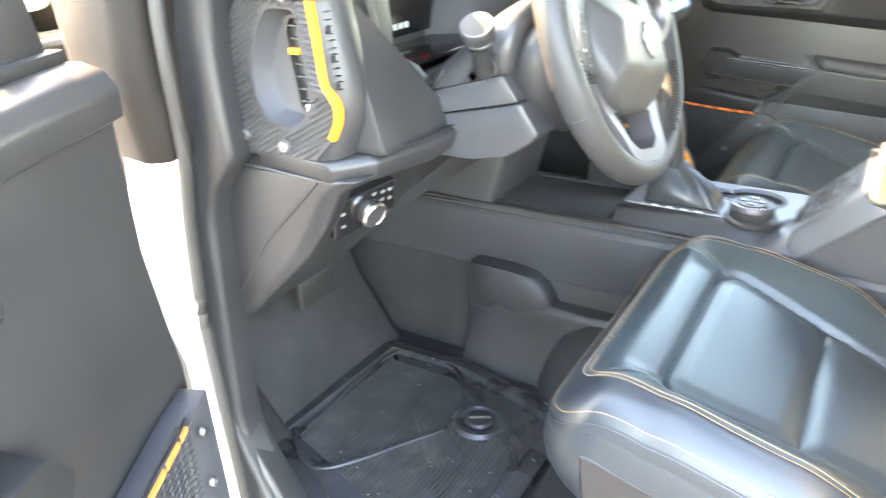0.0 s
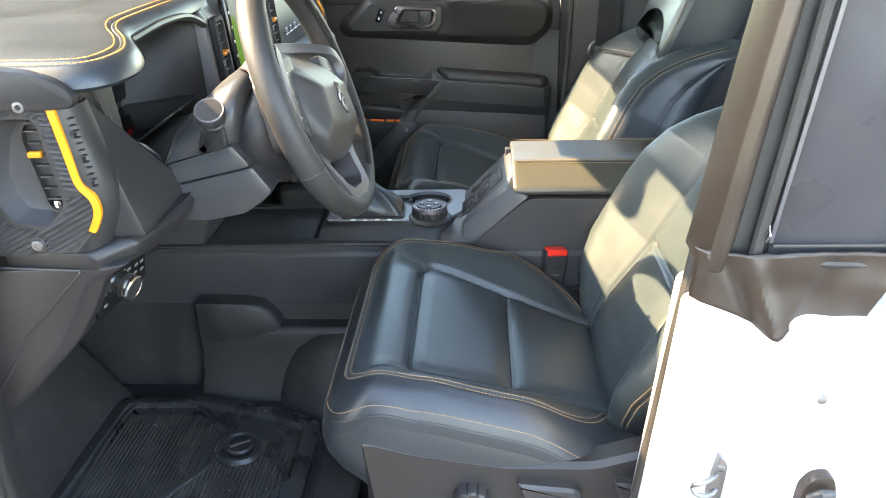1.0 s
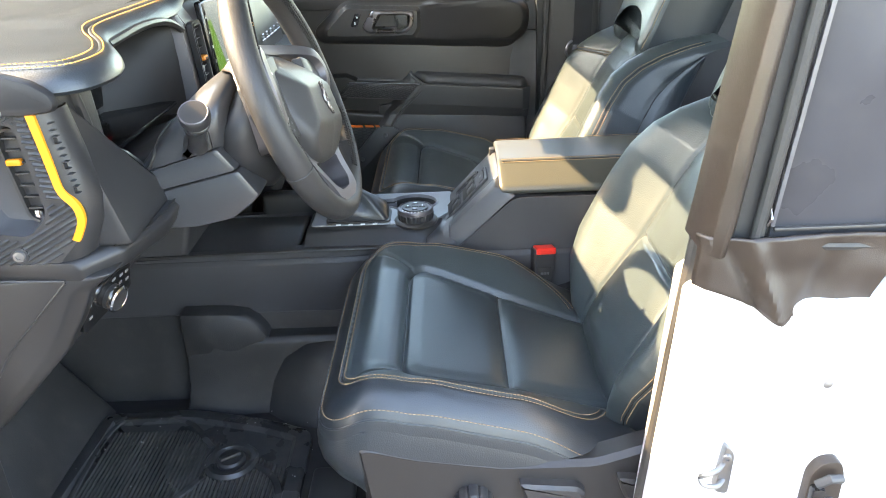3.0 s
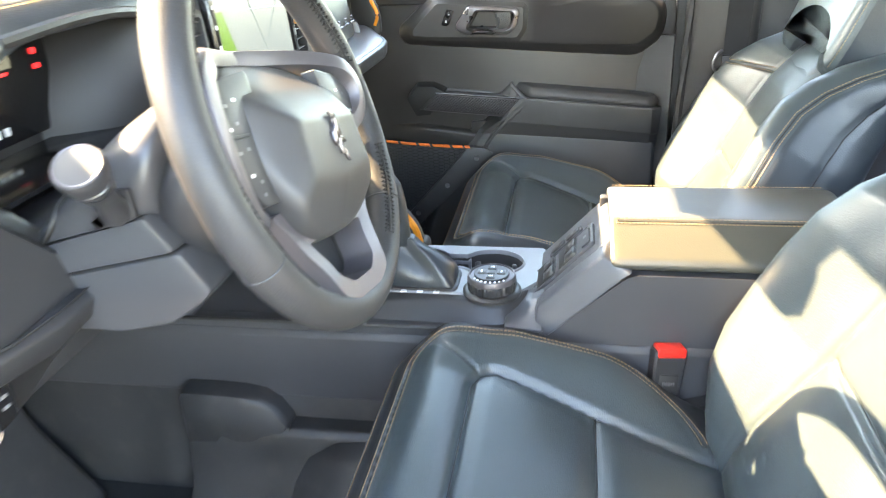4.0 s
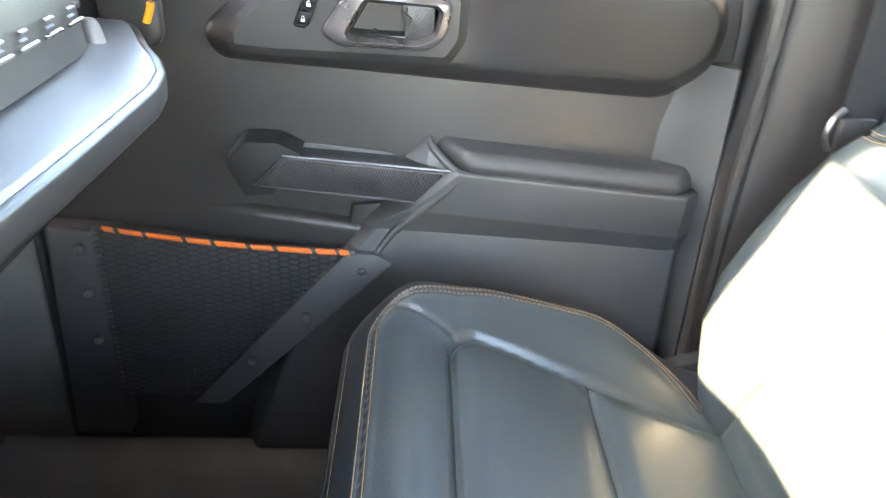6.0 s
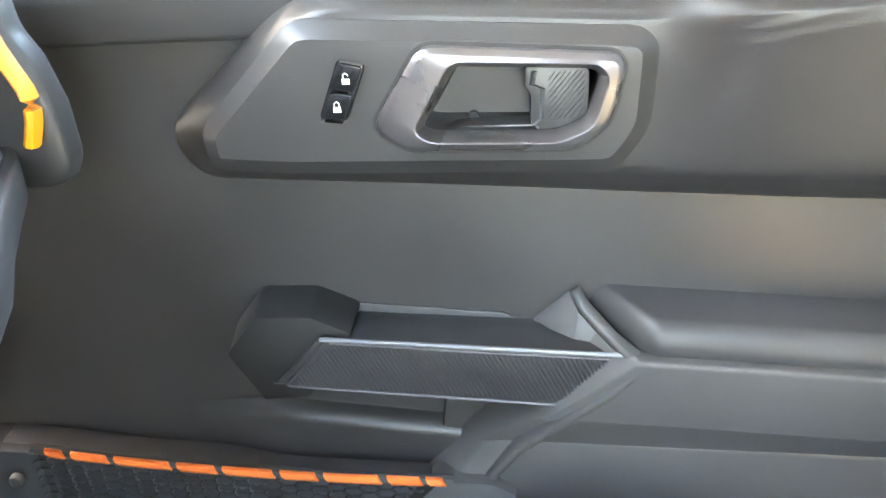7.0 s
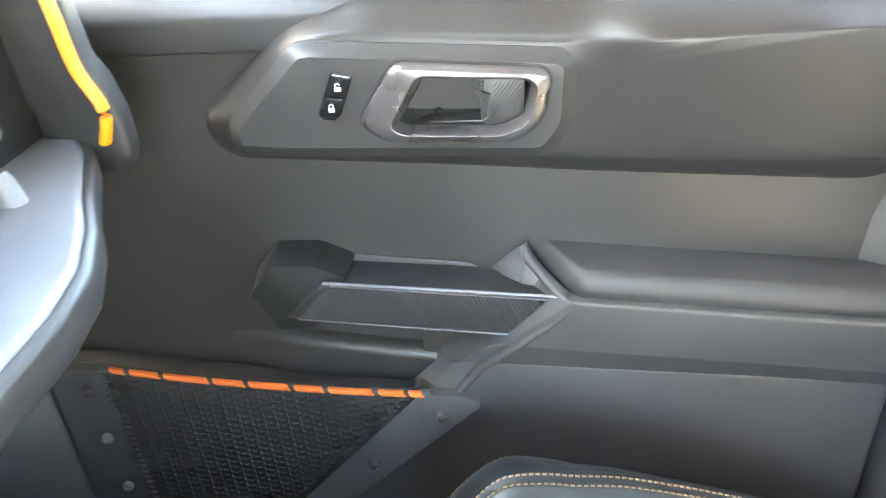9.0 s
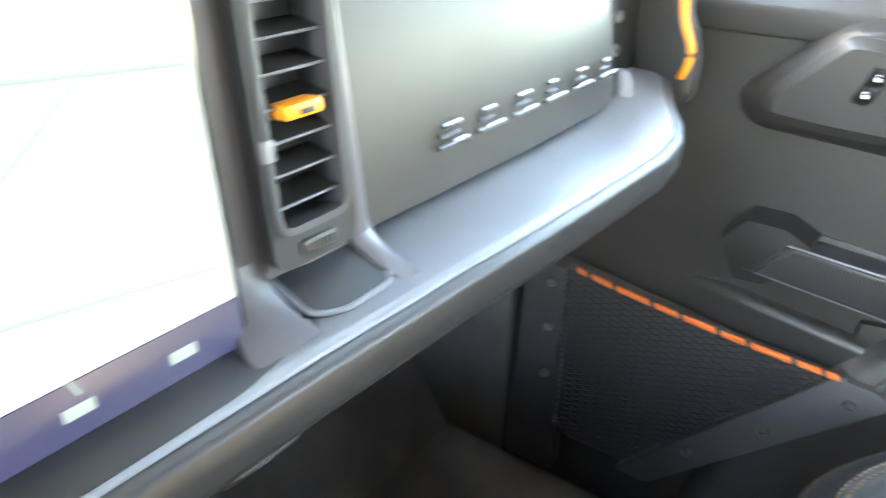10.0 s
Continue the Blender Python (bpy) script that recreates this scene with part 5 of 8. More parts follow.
# buckles
def buckle(p, lean):
    top = thing("seat_belt_buckle", "black seat belt buckle with red release button", "buckle", "belt buckles")
    m = Matrix.Translation(p) @ Euler((radians(-6), radians(lean), radians(14))).to_matrix().to_4x4()
    q = rounded([(-0.019, -0.085), (0.019, -0.085), (0.022, -0.02), (0.022, 0.0), (-0.022, 0.0), (-0.022, -0.02)], 0.004, 4)
    part("body", loft([[(a, -0.012, b) for a, b in grow(q, -0.003)], [(a, -0.009, b) for a, b in q], [(a, 0.009, b) for a, b in q], [(a, 0.012, b) for a, b in grow(q, -0.003)]], m=m), BLACK, top)
    rb = rounded([(-0.0195, -0.009), (0.0195, -0.009), (0.0195, 0.004), (-0.0195, 0.004)], 0.003, 4)
    part("release_button", loft([[(a, -0.0135, b) for a, b in grow(rb, -0.001)], [(a, -0.0125, b) for a, b in rb], [(a, 0.008, b) for a, b in rb]], m=m), RED, top, "red release button")
    part("button_step", box(-0.012, 0.012, -0.0150, -0.012, -0.008, -0.002, 0.0015, m=m), RED, top)
    part("emboss_plate", box(-0.013, 0.013, -0.0135, -0.011, -0.058, -0.034, 0.0015, m=m), PLASTIC2, top)
    for k in range(6):
        part("emboss_bar", box(-0.0085 + k * 0.003, -0.0068 + k * 0.003, -0.0142, -0.0133, -0.049, -0.044, 0.0, m=m), MARKDIM, top, smooth=False)
    part("strap", tube([m @ Vector((0, 0, -0.08)), m @ Vector((0.004, 0.0, -0.13)), m @ Vector((0.01, 0.01, -0.20))], 0.012, 8, flat=0.4), BLACK, top)


buckle((0.252, 0.686, 0.996), 6)
buckle((0.30, 0.952, 0.98), 6)

# ---- centre console ----
con = thing("centre_console", "charcoal centre console with shifter, cup holders and padded lid", "console")
CY0, CY1 = 0.712, 0.905
sideprof = rounded([(-0.86, 0.985), (-0.48, 0.998), (-0.20, 1.006), (0.082, 1.006), (0.100, 1.012), (0.190, 1.092), (0.206, 1.098), (0.475, 1.096), (0.50, 1.06), (0.50, 0.70), (-0.86, 0.70)], 0.006, 3)
part("body", loft([[(a, CY0 + 0.01, b) for a, b in sideprof], [(a, CY0 - 0.014, b - 0.001) for a, b in grow(sideprof, -0.001)]] , r=0.0), PLASTIC, con)
part("body", loft([[(a, CY1 - 0.01, b) for a, b in sideprof], [(a, CY1 + 0.012, b - 0.001) for a, b in grow(sideprof, -0.001)]] , r=0.0), PLASTIC, con)
part("core", prism([(-0.86, 0.975), (-0.215, 0.985), (-0.215, 0.995), (0.10, 0.995), (0.195, 1.075), (0.475, 1.085), (0.49, 0.70), (-0.86, 0.70)], "y", CY0 - 0.002, CY1 + 0.002, 0.003), PLASTIC, con)
part("side_edge", tube([(-0.84, CY0 - 0.015, 0.997), (-0.20, CY0 - 0.015, 1.004), (0.08, CY0 - 0.015, 1.004)], 0.0035, 8), PLASTIC2, con)
part("side_panel", loft([[(x, 0.692, 0.876), (x, 0.697, 0.872), (x, 0.71, 0.872), (x, 0.71, 0.99), (x, 0.697, 0.99), (x, 0.692, 0.98)] for x in (-0.86, 0.49)], r=0.002), PLASTIC, con, "smooth charcoal console flank")
part("front_tray", box(-0.84, -0.225, CY0 + 0.012, CY1 - 0.012, 0.984, 0.999, 0.006, 3), PLASTIC, con)
# side trim of the slope: wide light chamfer
part("slope_trim", loft([[(0.070, CY0 - 0.016, 1.003), (0.092, CY0 - 0.018, 1.000), (0.185, CY0 - 0.018, 1.088), (0.200, CY0 - 0.016, 1.100), (0.160, CY0 - 0.004, 1.118), (0.075, CY0 + 0.002, 1.036)], [(0.060, CY0 + 0.040, 1.004), (0.080, CY0 + 0.040, 1.000), (0.185, CY0 + 0.040, 1.088), (0.200, CY0 + 0.040, 1.100), (0.166, CY0 + 0.028, 1.126), (0.078, CY0 + 0.028, 1.040)]], r=0.004, seg=3), CONTRIM, con)
part("slope_panel", loft([[(0.060, CY0 + 0.022, 0.99), (0.072, CY0 + 0.022, 1.030), (0.168, CY0 + 0.022, 1.130), (0.20, CY0 + 0.022, 1.130), (0.20, CY0 + 0.022, 0.99)], [(0.060, CY1 - 0.012, 0.99), (0.072, CY1 - 0.012, 1.030), (0.168, CY1 - 0.012, 1.130), (0.20, CY1 - 0.012, 1.130), (0.20, CY1 - 0.012, 0.99)]], r=0.005, seg=3), CONTRIM, con)
part("slope_foot", loft([[(x, y0, 1.004), (x, y0 - 0.004, 1.010), (x, 0.744, zt), (x, 0.775, zt + 0.002), (x, 0.775, 1.0)] for x, y0, zt in ((0.030, 0.703, 1.018), (0.048, 0.699, 1.022), (0.066, 0.696, 1.030), (0.084, 0.694, 1.042))], r=0.003, seg=3), CONTRIM, con)
sm_ = Matrix.Translation((0.1105, 0.793, 1.0725)) @ Matrix(((0.692, 0, -0.722, 0), (0, 1, 0, 0), (0.722, 0, 0.692, 0), (0, 0, 0, 1)))
swo = rounded([(-0.061, -0.036), (0.058, -0.036), (0.058, 0.034), (-0.061, 0.034)], 0.005, 4)
plate = part("switch_plate", loft([[sm_ @ Vector((a, b, z)) for a, b in q] for q, z in ((swo, -0.003), (swo, 0.0022), (grow(swo, -0.0012), 0.0030), (grow(swo, -0.0030), 0.0030), (grow(swo, -0.0036), 0.0018))]), PLASTIC, con, "dark window switch plate", angle=50)
for a in (-0.052, -0.009):
    part("switch_well", box(a, a + 0.036, -0.028, 0.026, 0.0012, 0.0026, 0.001, m=sm_), VENTBLACK, plate)
    for y0 in (-0.026, 0.0010):
        q = rounded([(a + 0.013, y0), (a + 0.034, y0), (a + 0.034, y0 + 0.0235), (a + 0.013, y0 + 0.0235)], 0.003, 3)
        sw = part("window_switch", loft([[sm_ @ Vector((x, y, 0.002)) for x, y in q], [sm_ @ Vector((x, y, 0.0062 if x > a + 0.02 else 0.0046)) for x, y in grow(q, -0.0006)], [sm_ @ Vector((x, y, 0.0068 if x > a + 0.02 else 0.0050)) for x, y in grow(q, -0.0018)]]), PLASTIC2, plate)
        part("switch_mark", box(a + 0.022, a + 0.029, y0 + 0.009, y0 + 0.0145, 0.0064, 0.0071, 0.0, m=sm_), MARKDIM, sw, smooth=False)
q = rounded([(0.036, -0.026), (0.052, -0.026), (0.052, 0.024), (0.036, 0.024)], 0.003, 3)
sw = part("lock_switch", loft([[sm_ @ Vector((x, y, 0.0015)) for x, y in q], [sm_ @ Vector((x, y, 0.0042)) for x, y in grow(q, -0.0006)]]), PLASTIC, plate)
part("switch_mark", box(0.041, 0.047, -0.004, 0.003, 0.0040, 0.0046, 0.0, m=sm_), MARKDIM, sw, smooth=False)
sq = rounded([(-0.030, 0.042), (0.034, 0.042), (0.036, 0.058), (-0.028, 0.060)], 0.004, 3)
small = part("small_switch_plate", loft([[sm_ @ Vector((x, y, z)) for x, y in sq] for z in (-0.002, 0.0022)]), PLASTIC, con)
for k in range(2):
    sw = part("small_switch", box(-0.024 + 0.030 * k, 0.002 + 0.030 * k, 0.0445, 0.0570, 0.0, 0.0048, 0.0012, m=sm_), PLASTIC2, small)
    part("switch_mark", box(-0.014 + 0.030 * k, -0.008 + 0.030 * k, 0.0490, 0.0530, 0.0046, 0.0051, 0.0, m=sm_), MARKDIM, sw, smooth=False)
part("latch_tab", box(0.160, 0.176, 0.868, 0.884, 1.120, 1.138, 0.003), BLACK, con)

# padded lid with a chamfered driver-side face
lidp = [(0.7070, 1.099), (0.6990, 1.106), (0.7030, 1.117), (0.750, 1.1455), (0.764, 1.1505), (0.885, 1.1505), (0.897, 1.140), (0.900, 1.104), (0.895, 1.100)]
lid = part("lid", loft([[(x, 0.806 + (y - 0.806) * k, 1.125 + (z - 1.125) * k) for y, z in rounded(lidp, 0.006, 4)] for x, k in ((0.181, 0.80), (0.1735, 0.86), (0.1700, 0.92), (0.1715, 0.965), (0.1765, 0.992), (0.184, 1.0), (0.32, 1.0), (0.46, 1.0), (0.478, 0.98), (0.484, 0.9))]), LIDVINYL, con, "black-brown padded armrest lid with tan stitching", angle=55)
part("base", box(0.182, 0.47, 0.722, 0.892, 1.094, 1.104, 0.003), BLACK, lid)
part("front_recess", box(0.1690, 0.190, 0.738, 0.884, 1.100, 1.130, 0.002), BLACK, lid)
part("front_latch", box(0.1665, 0.176, 0.775, 0.838, 1.106, 1.126, 0.003), CONTRIM, lid)
stitches("stitching", [[(Vector((x, 0.7560 + o, 1.1487 + o * 0.42)), Vector((0, -0.35, 0.94))) for x in np.linspace(0.180, 0.474, 40)] for o in (0.004, -0.004)], THREAD, lid, length=0.0037, gap=0.0053, width=0.00068, label="tan double stitching")
part("lid_seam", tube([(x, 0.7560, 1.1480) for x in (0.180, 0.474)], 0.0008, 6), SEAM, lid)
stitches("far_stitching", [[(Vector((x, 0.886, 1.1505)), Vector((0, 0.3, 0.95))) for x in np.linspace(0.178, 0.474, 40)]], THREAD, lid)

# raised shifter plinth
pl = [(-0.206, 0.735), (-0.02, 0.731)] + [(0.010 + 0.052 * math.sin(q), 0.783 - 0.052 * math.cos(q)) for q in np.linspace(0, math.pi / 2, 9)] + [(0.064, 0.824), (-0.206, 0.824)]
part("plinth", loft([[(a, b - 0.020, 1.000) for a, b in grow(pl, 0.004)], [(a, b - 0.018, 1.006) for a, b in grow(pl, 0.003)], [(a, b - 0.006, 1.022) for a, b in pl], [(a, b - 0.002, 1.029) for a, b in grow(pl, -0.001)], [(a, b, 1.0315) for a, b in grow(pl, -0.004)]]), BLACK, con, "glossy dark shifter plinth", angle=50)
# satin plate with one twin-lobed opening for the cups
CUPC = (-0.056, 0.848)
cup_o = []
for q in np.linspace(0, 2 * math.pi, 120, endpoint=False):
    d = Vector((math.cos(q), math.sin(q) * 1.18))
    far = 0.0
    for c in (-0.056, 0.056):
        k = d.x * c
        disc = k * k - d.length_squared * (c * c - 0.0475 ** 2)
        if disc > 0:
            far = max(far, (k + math.sqrt(disc)) / d.length_squared)
    neck = 0.024 / max(1e-6, abs(d.y))
    far = max(far, neck if abs(d.x) * neck < 0.040 else 0.0)
    cup_o.append((CUPC[0] + d.x * far, CUPC[1] + d.y * far / 1.18))
pa = sorted(math.atan2(p.y - CUPC[1], p.x - CUPC[0]) for p in [*resample(cup_o, 150), Vector((-0.198, 0.745)), Vector((-0.198, 0.908)), Vector((0.070, 0.908)), Vector((0.070, 0.79))])
tp = rounded([(-0.198, 0.746), (0.0, 0.746), (0.050, 0.760), (0.076, 0.795), (0.080, 0.908), (-0.198, 0.908)], 0.008, 5)


def plate_ring(o, z):
    return [(q.x, q.y, z) for q in about(o, CUPC, pa)]


part("top_plate", loft([plate_ring(tp, 1.020), plate_ring(tp, 1.0330), plate_ring(grow(tp, -0.0012), 1.0345), plate_ring(grow(cup_o, 0.0035), 1.0345), plate_ring(grow(cup_o, 0.0025), 1.0370), plate_ring(grow(cup_o, 0.0008), 1.0378), plate_ring(cup_o, 1.0360), plate_ring(grow(cup_o, -0.0006), 1.026)], cap=False), SHELF, con, "satin grey console plate", angle=40)
cup = part("cup_holder", loft([plate_ring(grow(cup_o, -0.0004), 1.031), plate_ring(grow(cup_o, -0.002), 1.020), plate_ring(grow(cup_o, -0.004), 0.998)], cap="end"), BLACK, con, "deep black twin cup holder", angle=50)
part("cup_bridge", loft([[(x, 0.8715, 1.030), (x, 0.8665, 1.0265), (x, 0.8665, 1.012), (x, 0.8740, 1.012)] for x in (-0.076, -0.036)], r=0.001), SHELF, cup)
for cx in (-0.112, 0.0):
    for q in (0.55, 2.3, 3.7, 5.4):
        part("cup_finger", box(0.034, 0.040, -0.0045, 0.0045, -0.030, -0.006, 0.002, m=pose(cx, 0.848, 1.030) @ Matrix.Diagonal((1.05, 0.86, 1, 1)) @ Matrix.Rotation(q, 4, "Z")), CONTRIM, cup)
# boot
boot = thing("gear_lever", "black leather gear lever boot and grip on the console", "gear lever")
bq = rounded([(-0.165, 0.752), (-0.046, 0.752), (-0.046, 0.812), (-0.165, 0.812)], 0.008, 6)
part("boot_frame", ring_frame(grow(bq, 0.004), bq, 48, (1.033, 1.038, 1.039, 1.033), "z"), BLACK, boot)
rings = []
for k in range(15):
    f = k / 14
    row = []
    for p in resample(bq, 64):
        w = math.atan2(p.y - 0.782, p.x + 0.106)
        sq = 1 - 0.66 * smooth01(0.10, 1.0, f) - 0.03 * f
        fold = 0.0042 * math.sin(math.pi * min(1, 1.15 * f)) * math.sin(3 * w + 3.2 * f + 0.8 * math.sin(2 * w))
        row.append((-0.106 - 0.020 * f + (p.x + 0.106) * sq + fold * math.cos(w), 0.782 + (p.y - 0.782) * sq + fold * math.sin(w), 1.036 + 0.070 * f ** 1.25 + 0.010 * math.sin(math.pi * f) + 0.5 * fold))
    rings.append(row)
part("boot", loft(rings), LEATHER2, boot, "creased black leather boot", angle=80)
stitches("boot_stitching", [[(Vector(rings[k][i]), Vector((0.5, 0, 0.8))) for k in range(0, 13)] for i in (3, 61)], SEAM, boot)
part("grip", loft([[(-0.125 + 0.018 * s * math.cos(q) + dx, 0.782 + 0.019 * s * math.sin(q), z) for q in np.linspace(0, 2 * math.pi, 20, endpoint=False)] for z, s, dx in ((1.095, 0.75, 0), (1.12, 0.9, -0.004), (1.16, 1.15, -0.012), (1.185, 1.2, -0.018), (1.20, 0.8, -0.02))]), LEATHER2, boot)
for k in range(4):
    part("gear_mark", box(-0.148 + 0.024 * k, -0.139 + 0.024 * k, 0.7435 + 0.0, 0.7485, 1.0338, 1.0352, 0.0), MARK, con, smooth=False)
# rotary mode dial
dm = pose(0.008, 0.762, 1.030)
dial = thing("mode_dial", "knurled black rotary drive mode dial on the console", "dial")
part("collar", lathe([(0.043, 0.0), (0.043, 0.004), (0.040, 0.007), (0.037, 0.008), (0.0, 0.008)], dm, 60), PLASTIC2, dial)
bmk = loft([[(r * (1 - (0.03 if (k // 4) % 2 else 0)) * math.cos(2 * math.pi * k / 160), r * (1 - (0.03 if (k // 4) % 2 else 0)) * math.sin(2 * math.pi * k / 160), h) for k in range(160)] for r, h in ((0.0345, 0.007), (0.0355, 0.010), (0.0355, 0.020), (0.034, 0.022))], m=dm)
part("knurled_ring", bmk, BLACK, dial)
part("silver_ring", lathe([(0.0352, 0.0215), (0.0352, 0.0255), (0.0335, 0.0295), (0.0315, 0.030), (0.0310, 0.028), (0.0, 0.028)], dm, 60), GREYTRIM, dial, "grey bevelled ring")
part("cap", lathe([(0.0255, 0.028), (0.0255, 0.0305), (0.0245, 0.0315), (0.0, 0.0318)], dm, 50), BLACK, dial)
for k in range(4):
    q = k * math.pi / 2
    part("dial_button", box(-0.006, 0.006, 0.008, 0.020, 0.0312, 0.0332, 0.002, m=dm @ Matrix.Rotation(q, 4, "Z")), PLASTIC2, dial)
    part("button_symbol", box(-0.003, 0.003, 0.013, 0.0155, 0.0332, 0.0336, 0.0, m=dm @ Matrix.Rotation(q, 4, "Z")), MARK, dial, smooth=False)
part("dial_button", box(-0.006, 0.006, -0.006, 0.006, 0.0312, 0.0332, 0.002, m=dm), PLASTIC2, dial)
for k in range(8):
    q = -0.9 + 0.23 * k
    part("ring_mark", box(-0.0014, 0.0014, -0.0305, -0.0275, 0.0296, 0.0303, 0.0, m=dm @ Matrix.Rotation(q, 4, "Z")), MARK, dial, smooth=False)
# passenger grab handle on the console's flank
gh = thing("console_grab_handle", "black padded grab handle with orange stripe on console", "grab handle")
ghp = spline([(-0.30, 0.915, 1.06), (-0.275, 0.918, 1.105), (-0.23, 0.920, 1.118), (-0.18, 0.918, 1.10), (-0.145, 0.915, 1.065), (-0.132, 0.91, 1.03)], 30)
part("grip", tube(ghp, 0.017, 14), BLACK, gh)
part("stripe", tube([p + Vector((0.009, -0.0105, 0.006)) for p in ghp[6:]], 0.0065, 8), ORANGE, gh, "orange accent stripe")
part("mount", box(-0.33, -0.11, 0.895, 0.935, 0.99, 1.045, 0.012, 3), BLACK, gh)


# ---- dashboard ----
dash = thing("dashboard", "charcoal dashboard with orange accents, screen and vents", "dashboard")
# stitched top pad: over the left vent, stepped back over the instruments, then across to the passenger side
padout = [(-0.98, 0.13), (-0.47, 0.124), (-0.36, 0.124), (-0.305, 0.128), (-0.280, 0.148), (-0.271, 0.190), (-0.276, 0.235), (-0.298, 0.287), (-0.326, 0.325), (-0.338, 0.360), (-0.338, 0.45), (-0.335, 0.54), (-0.335, 0.66), (-0.345, 0.90), (-0.352, 1.30), (-0.40, 1.46), (-0.47, 1.50), (-0.98, 1.50)]
padr = [(p.x, p.y) for p in resample(rounded(padout, 0.03, 6), 260)]


def pad_z(b, h):
    """Height on the pad at b across, h of the way from its lower edge to its top."""
    low = 1.447 + 0.010 * smooth01(0.32, 0.40, b)
    top = 1.489 - 0.010 * smooth01(0.36, 0.22, b)
    # centre raised, unseen, so that its shadow covers the console slope
    return low + (top - low) * h + 0.036 * smooth01(0.60, 0.72, b) * smooth01(1.10, 0.98, b)


part("top_pad", loft([[(a, b, pad_z(b, h)) for a, b in grow(padr, -k)] for k, h in ((0.016, 0.0), (0.004, 0.03), (0.0, 0.16), (0.0012, 0.34), (0.0055, 0.56), (0.012, 0.76), (0.0195, 0.885), (0.0215, 0.90), (0.0230, 0.875), (0.0245, 0.905), (0.027, 0.93), (0.036, 0.97), (0.046, 1.0))]), LEATHER2, dash, "stitched black dashboard top pad", angle=50)


def pad_line(k, h):
    q = [p for p in grow(padr, -k) if p[0] > -0.60 and p[1] < 0.75]
    q.sort(key=lambda p: p[1] if p[1] > 0.2 or p[0] > -0.31 else p[0] - 1)
    i0 = min(range(len(q)), key=lambda i: q[i][0])
    line = [q.pop(i0)]
    while q:
        i = min(range(len(q)), key=lambda j: (Vector(q[j]) - Vector(line[-1])).length)
        line.append(q.pop(i))
    return [(p, Vector((0, 0, 1))) for p in resample([Vector((a, b, pad_z(b, h) + 0.0004)) for a, b in line], 160, closed=False)]


stitches("pad_stitching", [pad_line(0.0175, 0.865), pad_line(0.0285, 0.945)], ORANGETHREAD, dash, length=0.0042, gap=0.0060, width=0.0008, label="orange double stitching")

# left block: end face with grab frame, pocket and vent
blk = [(-0.60, 0.158), (-0.40, 0.158), (-0.345, 0.160), (-0.325, 0.170), (-0.312, 0.205), (-0.315, 0.245), (-0.60, 0.245)]
part("left_block", loft([[(a + dx, b, z) for a, b in rounded(blk, 0.010, 4)] for z, dx in ((1.262, -0.006), (1.30, 0.0), (1.40, -0.006), (1.462, -0.010))]), DASHCHAR, dash)
ecp = rounded([(-0.60, 1.480), (-0.40, 1.479), (-0.352, 1.475), (-0.325, 1.467), (-0.309, 1.456), (-0.303, 1.446), (-0.307, 1.436), (-0.336, 1.4325), (-0.60, 1.4325)], 0.006, 4)
part("end_cap", loft([[(a, 0.126, b) for a, b in ecp], [(a, 0.120, b) for a, b in ecp], [(a, 0.1165, b) for a, b in grow(ecp, -0.0018)], [(a, 0.1156, b) for a, b in grow(ecp, -0.0045)]]), DASHCHAR2, dash, angle=28)
fo = rounded([(-0.420, 1.449), (-0.387, 1.451), (-0.350, 1.447), (-0.335, 1.433), (-0.320, 1.350), (-0.306, 1.336), (-0.305, 1.318), (-0.318, 1.296), (-0.350, 1.264), (-0.456, 1.267), (-0.461, 1.371), (-0.445, 1.412)], 0.008, 4)
fi = rounded([(-0.393, 1.424), (-0.360, 1.424), (-0.354, 1.418), (-0.345, 1.325), (-0.370, 1.301), (-0.407, 1.306), (-0.420, 1.33), (-0.423, 1.36), (-0.408, 1.402)], 0.009, 4)
part("grab_frame", ring_frame(fo, fi, 110, (0.158, 0.1195, 0.1215, 0.150)), DASHCHAR, dash, "dark grab frame round the end vent")
part("vent_pocket", loft([[(a, 0.1225, b) for a, b in fi], [(a, 0.136, b) for a, b in grow(fi, -0.003)], [(a, 0.146, b) for a, b in grow(fi, -0.009)], [(a, 0.149, b) for a, b in grow(fi, -0.016)]], cap="end"), PLASTIC, dash, "smooth grey vent pocket")
evq = rounded([(-0.378, 1.414), (-0.384, 1.398), (-0.372, 1.318), (-0.360, 1.312), (-0.352, 1.326), (-0.360, 1.412)], 0.006, 4)
ev = part("end_vent", ring_frame(grow(evq, 0.003), evq, 60, (0.150, 0.138, 0.1385, 0.148)), PLASTIC2, dash, "black louvred end vent")
part("vent_throat", loft([[(a, 0.1465, b) for a, b in evq], [(a, 0.1475, b) for a, b in evq]]), BLACK, ev)
for k in range(7):
    z = 1.326 + 0.0130 * k
    x = -0.371 - 0.0014 * k
    part("vent_slat", box(x - 0.002, x + 0.014, 0.1395, 0.1465, z, z + 0.0022, 0.0006), PLASTIC2, ev)
part("vent_tab", box(-0.382, -0.366, 0.1365, 0.144, 1.376, 1.383, 0.0015), ORANGE, ev, "orange vent tab")
part("vent_wheel", box(-0.368, -0.359, 0.138, 0.144, 1.316, 1.325, 0.0015), CHROME, ev)
vs, fs = [], []
